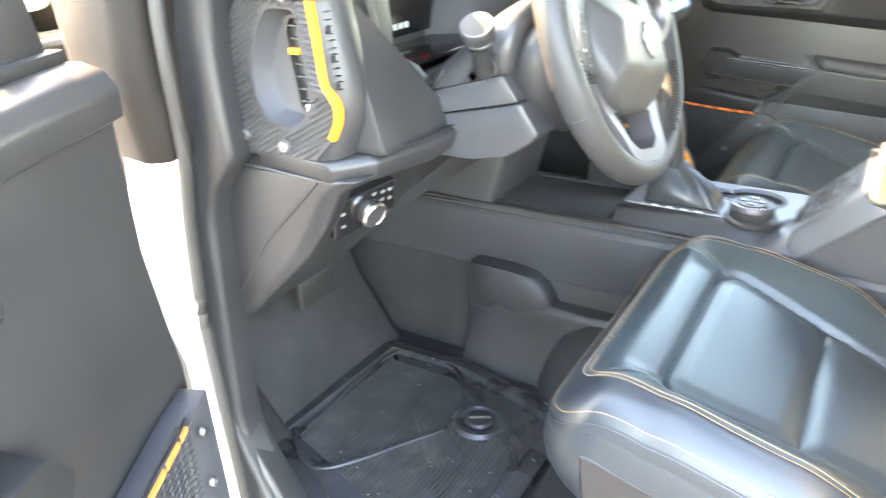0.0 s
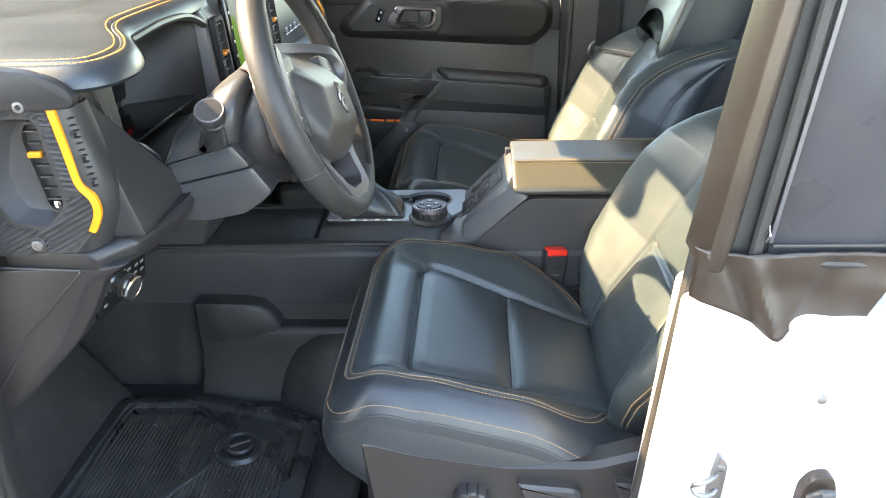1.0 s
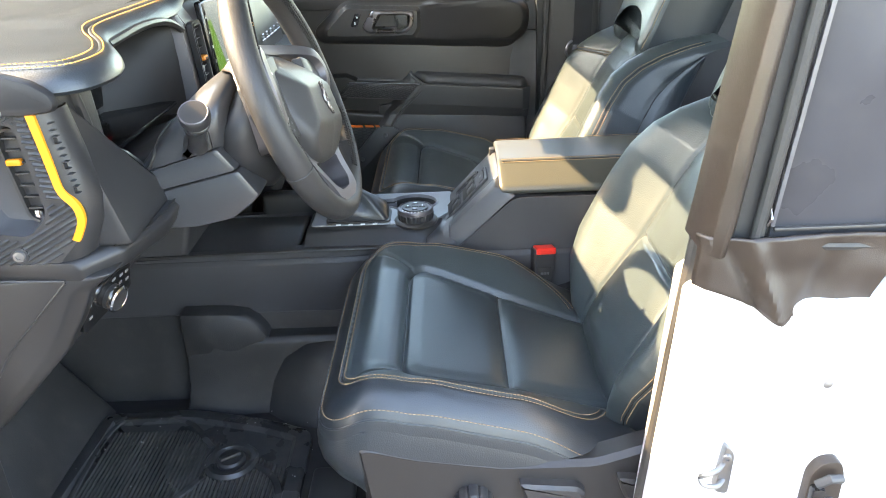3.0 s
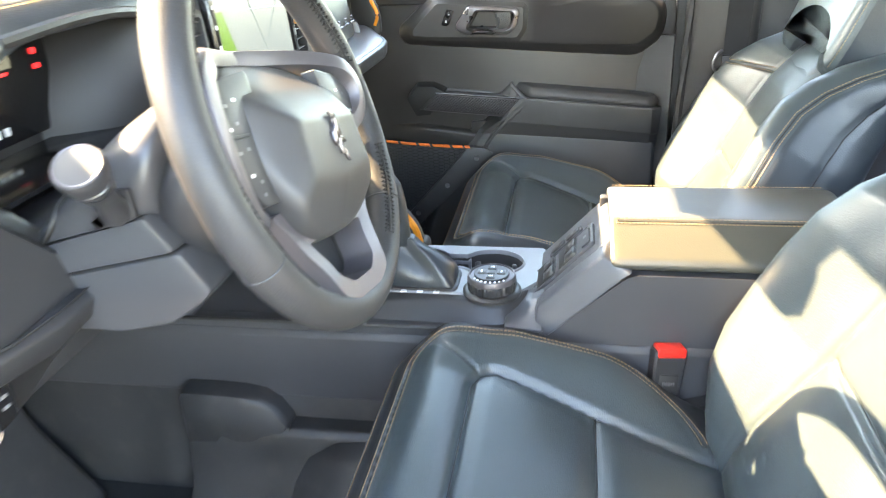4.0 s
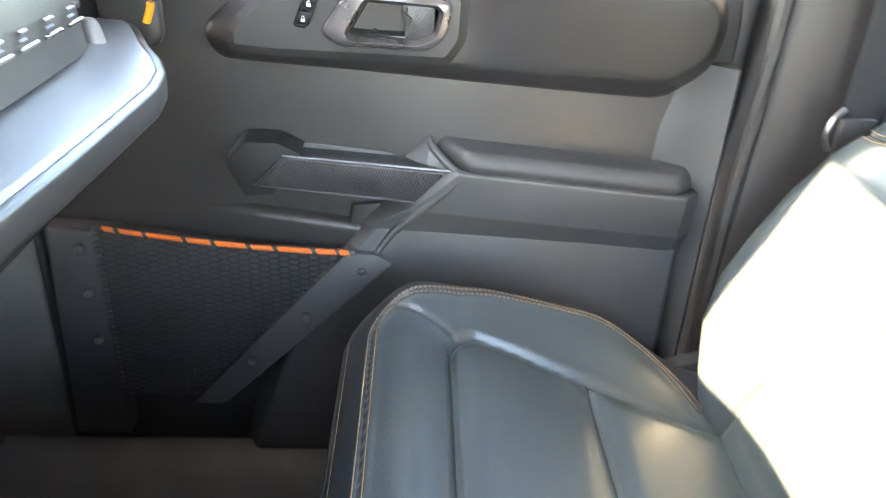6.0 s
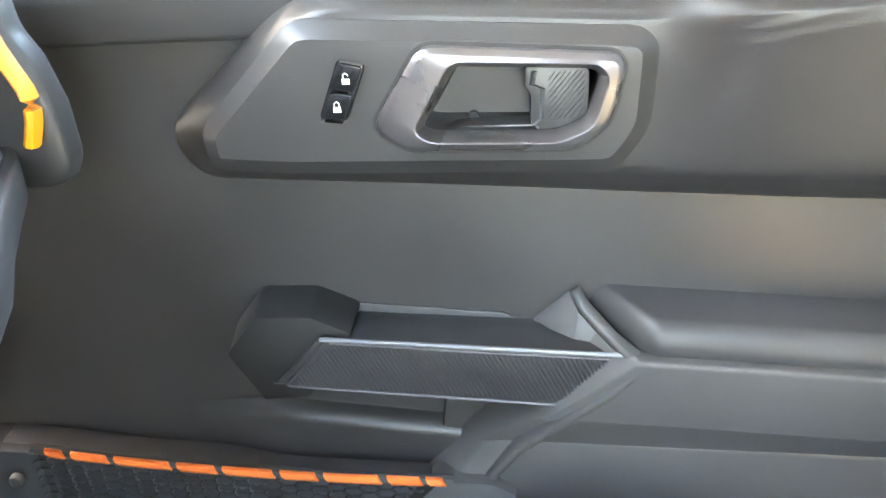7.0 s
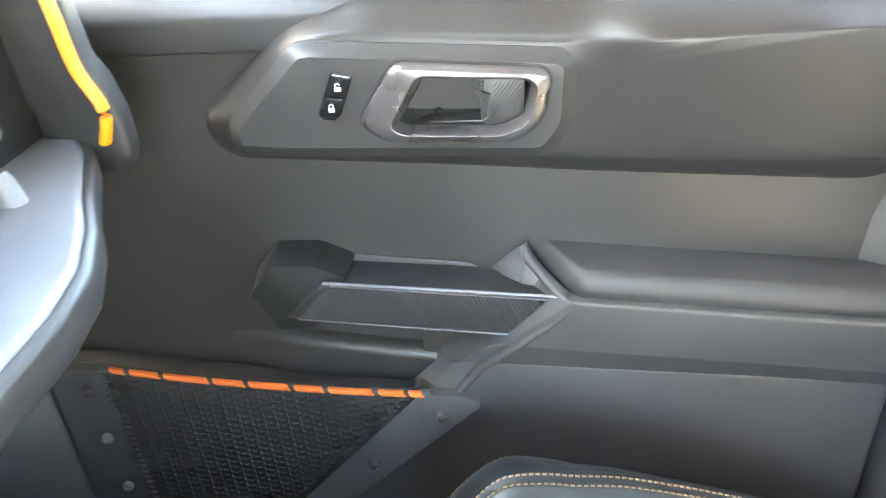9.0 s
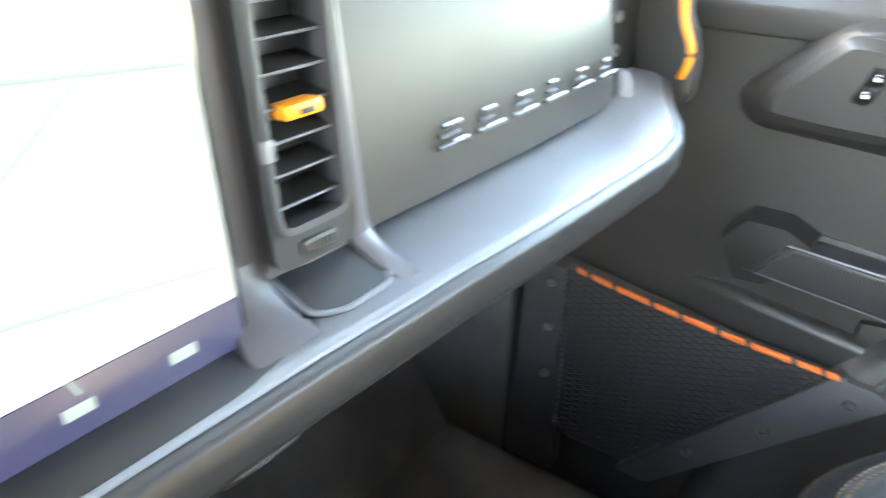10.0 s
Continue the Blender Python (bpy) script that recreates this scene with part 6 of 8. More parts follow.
def ridge(a, b, y):
    a, b = Vector((a[0], y, a[1])), Vector((b[0], y, b[1]))
    if (b - a).length < 1e-5:
        return
    t = (b - a).normalized()
    k = Vector((t.z, 0, -t.x)) * 0.0019
    q = len(vs)
    vs.extend([tuple(a + k), tuple(b + k), tuple(b - k), tuple(a - k), tuple(a + Vector((0, -0.0022, 0))), tuple(b + Vector((0, -0.0022, 0)))])
    fs.extend([(q, q + 1, q + 5, q + 4), (q + 4, q + 5, q + 2, q + 3)])


def inside(p, poly):
    hit_, n = False, len(poly)
    for i in range(n):
        (x0, y0), (x1, y1) = poly[i - 1], poly[i]
        if (y0 > p[1]) != (y1 > p[1]) and p[0] < (x1 - x0) * (p[1] - y0) / (y1 - y0) + x0:
            hit_ = not hit_
    return hit_


rib_out, rib_in = grow(fo, -0.004), grow(fi, 0.004)
for way, zone in (((0.88, 0.47), lambda x, z: not (x > -0.352 + 0.12 * (1.44 - z) and z > 1.338)), ((0.98, -0.14), lambda x, z: x > -0.352 + 0.12 * (1.44 - z) and z > 1.342)):
    d = Vector(way).normalized()
    e = Vector((-d.y, d.x))
    for k in range(-40, 41):
        run = None
        for j in range(-70, 71):
            p = Vector((-0.39, 1.36)) + e * (k * 0.0058) + d * (j * 0.0025)
            ok = inside(p, rib_out) and not inside(p, rib_in) and zone(*p)
            if ok and run is None:
                run = p
            if run is not None and (not ok or j == 70):
                if (p - run).length > 0.005:
                    ridge(tuple(run), tuple(p - d * 0.0025), 0.1198)
                run = None
me = bpy.data.meshes.new("frame_ribs")
me.from_pydata(vs, [], fs)
mesh_part("frame_ribs", me, RIBBED, dash, "fine diagonal rubber ribs", smooth=False)["kind"] = "stuff"
for x, z in ((-0.441, 1.288), (-0.385, 1.281), (-0.364, 1.438), (-0.411, 1.440)):
    part("bolt_seat", lathe([(0.0095, -0.002), (0.0095, 0.0012), (0.0085, 0.0016), (0.0, 0.0010)], aim((x, 0.1195, z), (0, -1, 0)), 24), BLACK, dash)
    screw(dash, (x, 0.1180, z), (0.1, -1, 0), 0.0068)
# orange stripe with its step near the lower end, and letter-sized bars beside it
op = [(-0.3345, 1.442), (-0.3275, 1.390), (-0.3230, 1.350), (-0.3095, 1.336), (-0.3080, 1.318), (-0.3220, 1.292)]
def flatbar(line, w, y0, y1):
    rings = []
    for i, (x, z) in enumerate(line):
        a = Vector(line[max(0, i - 1)])
        b = Vector(line[min(len(line) - 1, i + 1)])
        t = (b - a).normalized()
        n = Vector((-t.y, t.x)) * w
        f = i / (len(line) - 1)
        y = y0 + (y1 - y0) * f
        rings.append([(x - n.x, y + 0.001, z - n.y), (x - n.x, y - 0.003, z - n.y), (x + n.x, y - 0.003 + 0.002, z + n.y), (x + n.x, y + 0.004, z + n.y)])
    return loft(rings, r=0.0)
part("accent_stripe", flatbar([tuple(p) for p in resample(rounded(op, 0.008, 4)[2:-2], 30, closed=False)], 0.0036, 0.1205, 0.1205), ORANGE, dash, "orange accent stripe")
grip = [(-0.345, 0.122), (-0.330, 0.1205), (-0.314, 0.128), (-0.305, 0.148), (-0.309, 0.170), (-0.345, 0.170)]
part("grab_grip", loft([[(a + dx, b, z) for a, b in rounded(grip, 0.008, 4)] for z, dx in ((1.270, -0.010), (1.285, -0.004), (1.312, 0.008), (1.339, 0.011), (1.362, 0.007), (1.40, -0.001), (1.434, -0.008))]), DASHCHAR2, dash, "grippy grab handle")
for k in range(6):
    z = 1.4245 - 0.0135 * k
    x = -0.3165 + 0.0018 * k
    part("emblem_bar", box(x - 0.002, x + 0.0032, 0.1200, 0.1280, z - 0.0088, z - 0.0078, 0.0003), DASHCHAR, dash)
    part("emblem_bar", box(x - 0.002, x + 0.0032, 0.1200, 0.1280, z - 0.0012, z - 0.0002, 0.0003), DASHCHAR, dash)
    if k % 2:
        part("emblem_bar", box(x - 0.002, x - 0.001, 0.1200, 0.1280, z - 0.0085, z - 0.0008, 0.0003), DASHCHAR, dash)
# flared panel between the end block and the instruments, with its rib
fl_p = [(0.150, 1.450), (0.186, 1.449), (0.222, 1.444), (0.231, 1.408), (0.246, 1.372), (0.260, 1.354), (0.279, 1.350), (0.290, 1.336), (0.304, 1.316), (0.316, 1.296), (0.322, 1.272), (0.150, 1.272)]
flx = lambda y, z: -0.322 + 0.046 * smooth01(1.40, 1.265, z) ** 1.4 - 0.05 * max(0.0, y - 0.20)
flr = rounded(fl_p, 0.010, 5)
part("flared_panel", loft([[(-0.43, y, z) for y, z in flr], [(flx(y, z) - 0.006, y, z) for y, z in flr], [(flx(y, z), y, z) for y, z in grow(flr, -0.003)], [(flx(y, z) + 0.001, y, z) for y, z in grow(flr, -0.008)]]), DASHCHAR2, dash, "flared charcoal inner panel", angle=50)
fin = spline([(-0.322, 0.166, 1.449), (-0.318, 0.186, 1.446), (-0.316, 0.194, 1.425), (-0.313, 0.201, 1.380), (-0.306, 0.208, 1.330), (-0.296, 0.222, 1.300), (-0.286, 0.240, 1.283)], 30)
part("side_fin", loft([[p + Vector((-0.012, -0.004, 0)), p + Vector((0.001, -0.0045 - 0.0001 * k, 0)), p + Vector((0.0032, -0.002, 0)), p + Vector((0.0032, 0.002, 0)), p + Vector((0.0008, 0.0045 + 0.0003 * k, 0)), p + Vector((-0.012, 0.008, 0))] for k, p in enumerate(fin)]), DASHCHAR2, dash, angle=60)
part("lower_lip", loft([[(-0.43, 0.119, 1.272), (-0.330, 0.117, 1.270), (-0.324, 0.117, 1.262), (-0.326, 0.121, 1.242), (-0.43, 0.124, 1.245)], [(-0.43, 0.16, 1.273), (-0.298, 0.155, 1.274), (-0.288, 0.155, 1.266), (-0.294, 0.16, 1.244), (-0.43, 0.16, 1.243)], [(-0.43, 0.24, 1.275), (-0.276, 0.24, 1.275), (-0.267, 0.24, 1.267), (-0.274, 0.24, 1.244), (-0.43, 0.24, 1.243)], [(-0.43, 0.295, 1.275), (-0.275, 0.295, 1.275), (-0.267, 0.296, 1.268), (-0.275, 0.296, 1.248), (-0.43, 0.295, 1.243)], [(-0.43, 0.322, 1.272), (-0.298, 0.322, 1.272), (-0.292, 0.322, 1.266), (-0.296, 0.322, 1.252), (-0.43, 0.322, 1.245)]], r=0.003, seg=2), DASHCHAR2, dash)
part("lip_gap", tube([(-0.296, 0.150, 1.2752), (-0.274, 0.20, 1.2760), (-0.2695, 0.25, 1.2762), (-0.272, 0.295, 1.2760), (-0.292, 0.320, 1.2735)], 0.0012, 6), VENTBLACK, dash)
# instrument recess with hood side wall and display
part("recess_wall", box(-0.47, -0.445, 0.245, 0.62, 1.26, 1.47, 0.004), BLACK, dash)
part("cluster_floor", loft([[(-0.45, 0.24, 1.318), (-0.31, 0.24, 1.300), (-0.30, 0.24, 1.285), (-0.45, 0.24, 1.26)], [(-0.45, 0.61, 1.325), (-0.325, 0.61, 1.310), (-0.31, 0.61, 1.29), (-0.45, 0.61, 1.26)]], r=0.004), BLACK, dash)
part("hood_side", loft([[(-0.445, y0, z), (-0.425, y0 + 0.012, z), (-0.39, y0 + 0.035, z), (-0.352, y1, z), (-0.338, 0.612, z), (-0.445, 0.617, z)] for z, y0, y1 in ((1.295, 0.498, 0.578), (1.33, 0.502, 0.580), (1.37, 0.512, 0.583), (1.41, 0.530, 0.588), (1.44, 0.552, 0.594), (1.462, 0.575, 0.600))], r=0.0), DASHCHAR, dash, "smooth curved hood cheek", angle=60)
part("hood_lip", tube(spline([(-0.338, 0.345, 1.462), (-0.338, 0.45, 1.466), (-0.337, 0.53, 1.462), (-0.335, 0.575, 1.452), (-0.332, 0.605, 1.438)], 30), 0.006, 8), DASHCHAR2, dash)
clus = part("instrument_display", box(-0.444, -0.438, 0.30, 0.535, 1.345, 1.452, 0.004), GLOSSBLACK, dash, "dark instrument display with red lamps")
part("display_glow", box(-0.4378, -0.4372, 0.40, 0.475, 1.418, 1.448, 0.0), CLUSTERLIT, clus, smooth=False)
for y, z, a, b in ((0.508, 1.425, 0.008, 0.006), (0.508, 1.410, 0.010, 0.005), (0.455, 1.412, 0.012, 0.003)):
    part("warning_lamp", box(-0.4378, -0.4370, y, y + a, z, z + b, 0.0), REDLAMP, clus, smooth=False)
for k in range(4):
    part("gear_print", box(-0.4378, -0.4372, 0.400 + 0.014 * k, 0.408 + 0.014 * k, 1.356, 1.364, 0.0), MARK, clus, smooth=False)
part("slot", box(-0.44, -0.345, 0.27, 0.56, 1.332, 1.337, 0.001), GLOSSBLACK, dash)

# knee panel under the driver's side
# the panel falls back on its near side to seat the lamp switches
kn = [(-0.415, 1.250), (-0.292, 1.252), (-0.322, 1.232), (-0.345, 1.190), (-0.372, 1.150), (-0.470, 1.052), (-0.525, 1.012), (-0.60, 1.02), (-0.60, 1.250)]
part("knee_panel", loft([[(a - 0.02, 0.120, b - 0.002) for a, b in kn], [(a, 0.128, b) for a, b in kn], [(a, 0.150, b) for a, b in kn], [(a - (0.024, 0.024, 0.008)[i - 2] if i in (2, 3, 4) else a, 0.157, b) for i, (a, b) in enumerate(kn)], [(a - 0.006 if i in (2, 3, 4) else a, 0.245, b) for i, (a, b) in enumerate(kn)], [(a, 0.30, b) for a, b in kn], [(a - 0.01, 0.36, b + 0.01) for a, b in kn], [(a - 0.02, 0.60, b + 0.03) for a, b in kn]], r=0.006, seg=3), DASHCHAR2, dash)
part("panel_gap", tube([(-0.345, 0.1195, 1.246), (-0.43, 0.1195, 1.160), (-0.49, 0.1195, 1.075)], 0.0016, 6), BLACK, dash)
part("panel_gap", tube([(-0.345, 0.1195, 1.2475), (-0.45, 0.1195, 1.252)], 0.0016, 6), BLACK, dash)
# lamp switch panel
sx = Vector((0.0268, 0.084, 0.0168)).normalized()
sy = Vector((0.0172, -0.0075, 0.0515))
sy = (sy - sx * sy.dot(sx)).normalized()
sz = sx.cross(sy)
swm = Matrix.Translation((-0.3459, 0.1988, 1.190)) @ Matrix((sx, sy, sz)).transposed().to_4x4()
swp = rounded([(-0.046, 0.030), (0.046, 0.021), (0.046, -0.024), (0.030, -0.029), (-0.046, -0.029)], 0.004, 3)
sw = part("light_switch_panel", loft([[(a, b, -0.014) for a, b in swp], [(a, b, 0.0025) for a, b in swp], [(a, b, 0.004) for a, b in grow(swp, -0.0015)]], m=swm), GLOSSBLACK, dash, "gloss black light switch panel")
part("light_knob", lathe([(0.0165, 0.003), (0.0165, 0.014), (0.0150, 0.017), (0.0130, 0.0172), (0.0, 0.0172)], swm @ pose(0.004, -0.006, 0), 40), BLACK, sw)
part("light_knob_ring", lathe([(0.0172, 0.010), (0.0178, 0.012), (0.0175, 0.016), (0.0150, 0.0178), (0.0140, 0.0170)], swm @ pose(0.004, -0.006, 0), 40, cap=False), CHROME, sw, "chrome knob ring")
for a, b in ((0.026, 0.012), (0.024, 0.000), (0.037, 0.010), (0.037, -0.004), (-0.034, 0.010), (-0.034, -0.010), (0.012, 0.016)):
    part("switch_mark", box(a - 0.003, a + 0.003, b - 0.002, b + 0.002, 0.004, 0.0046, 0.0, m=swm), MARKDIM, sw, smooth=False)
part("trim_clip", box(-0.520, -0.506, 0.126, 0.134, 1.012, 1.022, 0.001), MARK, dash)
part("under_dash", box(-0.95, -0.42, 0.13, 1.50, 1.10, 1.25, 0.02), BLACK, dash)
pedal = thing("brake_pedal", "black rubber brake pedal under the dashboard", "pedal")
part("arm", tube([(-0.74, 0.47, 1.12), (-0.70, 0.47, 0.98), (-0.68, 0.47, 0.88)], 0.009, 8), BLACK, pedal)
part("pad", box(-0.69, -0.672, 0.42, 0.52, 0.845, 0.905, 0.006, 3), RUBBER, pedal)

# centre stack: frame, screen, vents
face_p = [(-0.42, 1.27), (-0.322, 1.27), (-0.318, 1.30), (-0.330, 1.445), (-0.345, 1.470), (-0.42, 1.470)]
for y0, y1 in ((0.600, 0.6195), (0.6625, 0.9495), (1.0005, 1.012)):
    part("centre_face", loft([[(x, y, z) for x, z in face_p] for y in (y0, y1)], r=0.002), STACKGREY, dash, "dark silver centre fascia")
for y0, y1 in ((0.6195, 0.6625), (0.9495, 1.0005)):
    part("centre_face", loft([[(x, y, z) for x, z in ((-0.42, 1.27), (-0.322, 1.27), (-0.318, 1.30), (-0.3200, 1.330), (-0.42, 1.330))] for y in (y0, y1)]), STACKGREY, dash)
    part("centre_face", loft([[(x, y, z) for x, z in ((-0.42, 1.442), (-0.3298, 1.442), (-0.330, 1.445), (-0.345, 1.470), (-0.42, 1.470))] for y in (y0, y1)]), STACKGREY, dash)
SM = Matrix.Translation((-0.3165, 0.8005, 1.382)) @ Matrix.Rotation(radians(-4.5), 4, "Y")
scr = thing("touch_screen", "large lit touch screen showing a pale map", "screen")
part("bezel", box(-0.006, 0.006, -0.1255, 0.1255, -0.088, 0.088, 0.003, m=SM), GLOSSBLACK, scr)
part("map", box(0.0058, 0.0066, -0.1215, 0.1215, -0.062, 0.0845, 0.0, m=SM), SCREEN, scr, "pale lit map", smooth=False)
part("menu_bar", box(0.0058, 0.0066, -0.1215, 0.1215, -0.0845, -0.0625, 0.0, m=SM), SCREENBAR, scr, smooth=False)
ga = bmesh.new()
fa = [ga.verts.new(SM @ Vector((0.0069, a, b))) for a, b in ((-0.112, 0.055), (-0.094, 0.055), (-0.054, -0.052), (-0.056, -0.0615), (-0.112, -0.0615))]
ga.faces.new(fa)
part("map_green_area", ga, SCREENGREEN, scr, smooth=False)
part("side_menu", box(0.0060, 0.0068, -0.1215, -0.1125, -0.0700, 0.0840, 0.0, m=SM), GLOSSBLACK, scr, smooth=False)
for k in range(6):
    part("menu_icon", box(0.0068, 0.0072, -0.1195, -0.1145, 0.060 - 0.024 * k, 0.065 - 0.024 * k, 0.0, m=SM), MARK, scr, smooth=False)
for k in range(5):
    part("menu_icon", box(0.0066, 0.0071, -0.09 + 0.044 * k, -0.078 + 0.044 * k, -0.0765, -0.0715, 0.0, m=SM), SCREENLINE, scr, smooth=False)
for a, b in (([-0.05, 0.05], [0.118, 0.035]), ([-0.06, -0.02], [0.115, -0.045]), ([-0.02, 0.08], [0.05, -0.068]), ([0.03, 0.0], [0.118, 0.07])):
    part("map_road", tube([SM @ Vector((0.0066, *a)), SM @ Vector((0.0066, *b))], 0.0009, 6), SCREENLINE, scr)


def vent(y0, y1):
    v = thing("air_vent", "tall black louvred air vent with orange tab", "air vent", "centre air vents")
    yc, hw = (y0 + y1) / 2, (y1 - y0) / 2
    vm = Matrix.Translation((-0.3195, yc, 1.380)) @ Matrix.Rotation(radians(-4.5), 4, "Y")
    o = rounded([(-hw, -0.064), (hw, -0.064), (hw, 0.066), (-hw, 0.066)], 0.010, 5)
    i = rounded([(-hw + 0.006, -0.046), (hw - 0.005, -0.046), (hw - 0.005, 0.060), (-hw + 0.006, 0.060)], 0.007, 5)
    part("frame", ring_frame(o, i, 60, (-0.004, 0.005, 0.004, -0.018), "x", m=vm), DASHCHAR2, v)
    part("inner_rim", ring_frame(grow(i, 0.0022), grow(i, -0.0012), 60, (0.002, 0.0062, 0.0058, -0.006), "x", m=vm), PLASTIC, v)
    part("throat", box(-0.030, -0.020, -hw + 0.004, hw - 0.004, -0.050, 0.062, 0.0, m=vm), BLACK, v)
    for k in range(7):
        z = -0.036 + 0.0148 * k
        part("louvre", loft([[(-0.016, y, z + 0.003), (0.001, y, z - 0.001), (0.001, y, z + 0.0008), (-0.016, y, z + 0.0048)] for y in (-hw + 0.006, hw - 0.006)], m=vm), VENTBLACK, v)
        # pale bar stands in for light caught on the louvre's front edge
        part("louvre_edge", tube([vm @ Vector((0.0012, -hw + 0.007, z)), vm @ Vector((0.0012, hw - 0.007, z))], 0.0007, 6), GREYTRIM, v)
    part("tab", box(-0.004, 0.0085, -0.0115, 0.0115, 0.003, 0.0105, 0.0025, m=vm), ORANGE, v, "orange tab")
    part("tab_slot", box(0.0085, 0.0095, -0.004, 0.005, 0.005, 0.0075, 0.0008, m=vm), BLACK, v)
    part("slide", box(0.0, 0.0065, -hw + 0.002, -hw + 0.009, -0.012, -0.002, 0.001, m=vm), MARKDIM, v)
    part("thumb_wheel", box(0.002, 0.0068, -0.011, 0.011, -0.0605, -0.0525, 0.002, m=vm), BLACK, v)
    for k in range(6):
        part("wheel_rib", box(0.0065, 0.0075, -0.0085 + 0.003 * k, -0.0070 + 0.003 * k, -0.0585, -0.0545, 0.0, m=vm), SATIN, v, smooth=False)


tray = rounded([(0.949, -0.335), (1.003, -0.335), (1.009, -0.300), (1.003, -0.289), (0.968, -0.2875), (0.956, -0.296)], 0.006, 4)
part("vent_tray", loft([[(x, y, 1.286) for y, x in tray], [(x, y, 1.2985 + 0.018 * smooth01(-0.296, -0.330, x)) for y, x in tray]]), DASHCHAR2, dash, "dark sloping tray under the vent", angle=60)
part("tray_lip", tube([(x, y, 1.2980 + 0.018 * smooth01(-0.296, -0.330, x)) for y, x in tray], 0.0016, 8, closed=True), SHELF, dash)
for y0, y1, f in ((0.928, 0.949, -0.016), (1.003, 1.020, 0.004)):
    foot = [(-0.3225, 1.345, 0.0), (-0.3215, 1.330, 0.02), (-0.319, 1.318, 0.10), (-0.313, 1.309, 0.28), (-0.303, 1.3030, 0.55), (-0.292, 1.2995, 0.85), (-0.283, 1.2975, 1.0)]
    part("stack_foot", loft([[(-0.36, y0, z - 0.012), (x - 0.002, y0 + f * k, z), (x, y0 + f * k + 0.004, z + 0.0006), (x, y1 - 0.003, z + 0.0006), (x - 0.002, y1, z), (-0.36, y1, z - 0.012)] for x, z, k in foot]), STACKGREY, dash, angle=50)
vent(0.618, 0.664)
vent(0.948, 1.002)
part("stack_base_cover", loft([[(-0.46, y, 1.14), (-0.40, y, 1.15), (-0.330, y, 1.21), (-0.280, y, 1.262), (-0.266, y, 1.284), (-0.300, y, 1.294), (-0.46, y, 1.30)] for y in (0.625, 1.012)], r=0.006, seg=3), PLASTIC2, dash)
CM = Matrix.Translation((-0.316, 0.812, 1.228)) @ Matrix.Rotation(radians(44), 4, "Y")
hv = part("climate_panel", box(-0.006, 0.006, -0.165, 0.165, -0.030, 0.030, 0.005, m=CM), GLOSSBLACK, dash, "gloss black climate control panel")
for k in range(5):
    part("climate_button", box(0.004, 0.009, -0.145 + 0.06 * k, -0.105 + 0.06 * k, -0.012, 0.012, 0.003, m=CM), BLACK, hv)
    part("button_symbol", box(0.0088, 0.0094, -0.129 + 0.06 * k, -0.121 + 0.06 * k, -0.003, 0.003, 0.0, m=CM), MARK, hv, smooth=False)
part("stack_base", prism([(-0.60, 1.00), (-0.44, 0.985), (-0.40, 1.13), (-0.60, 1.20)], "y", 0.70, 0.92, 0.012, 3), PLASTIC, dash)

# passenger side: metal-look panel with raised letter bars, long shelf
shelf_k = ((0.60, -0.272, 1.292, -0.004), (0.85, -0.268, 1.293, -0.004), (0.935, -0.265, 1.294, -0.003), (1.0, -0.262, 1.294, 0.001), (1.03, -0.260, 1.295, 0.006), (1.10, -0.255, 1.295, 0.008), (1.20, -0.250, 1.296, 0.008), (1.26, -0.248, 1.296, 0.008), (1.30, -0.253, 1.297, 0.008), (1.34, -0.269, 1.298, 0.008), (1.375, -0.289, 1.299, 0.008), (1.41, -0.306, 1.300, 0.007), (1.44, -0.320, 1.301, 0.006), (1.458, -0.334, 1.302, 0.004), (1.464, -0.350, 1.303, 0.002))
def shelf_ring(y, xe, z, e):
    return [(-0.42, y, z + e + 0.002), (xe - 0.062, y, z + e), (xe - 0.014, y, z + 0.004), (xe - 0.009, y, z + 0.0035), (xe - 0.0075, y, z + 0.001), (xe - 0.0075, y, z - 0.026), (-0.42, y, z - 0.030)]


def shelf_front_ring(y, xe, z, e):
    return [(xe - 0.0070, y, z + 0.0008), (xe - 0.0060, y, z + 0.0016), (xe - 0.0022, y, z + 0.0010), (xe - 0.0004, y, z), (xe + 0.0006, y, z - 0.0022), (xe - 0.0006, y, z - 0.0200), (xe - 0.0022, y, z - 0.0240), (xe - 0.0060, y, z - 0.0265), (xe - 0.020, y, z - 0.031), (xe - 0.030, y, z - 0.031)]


# pale top and dark front strip put the overhead light into the colours
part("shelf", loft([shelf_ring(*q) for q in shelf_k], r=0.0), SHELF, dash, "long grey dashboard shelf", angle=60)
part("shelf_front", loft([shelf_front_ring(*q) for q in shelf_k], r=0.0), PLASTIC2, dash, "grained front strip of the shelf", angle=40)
ledge = rounded([(-0.336, 0.612), (-0.336, 0.936), (-0.300, 0.938), (-0.283, 0.928), (-0.2775, 0.905), (-0.2800, 0.612)], 0.010, 5)
part("screen_ledge", loft([[(x, y, 1.288) for x, y in ledge], [(x, y, 1.2972) for x, y in ledge], [(x, y, 1.2978) for x, y in grow(ledge, -0.001)]]), DASHCHAR2, dash, "dark grained tray below the screen")
part("shelf_line", tube([(xe - 0.0065, y, z + 0.0006) for y, xe, z, e in shelf_k[:-2]], 0.0011, 6), BLACK, dash)
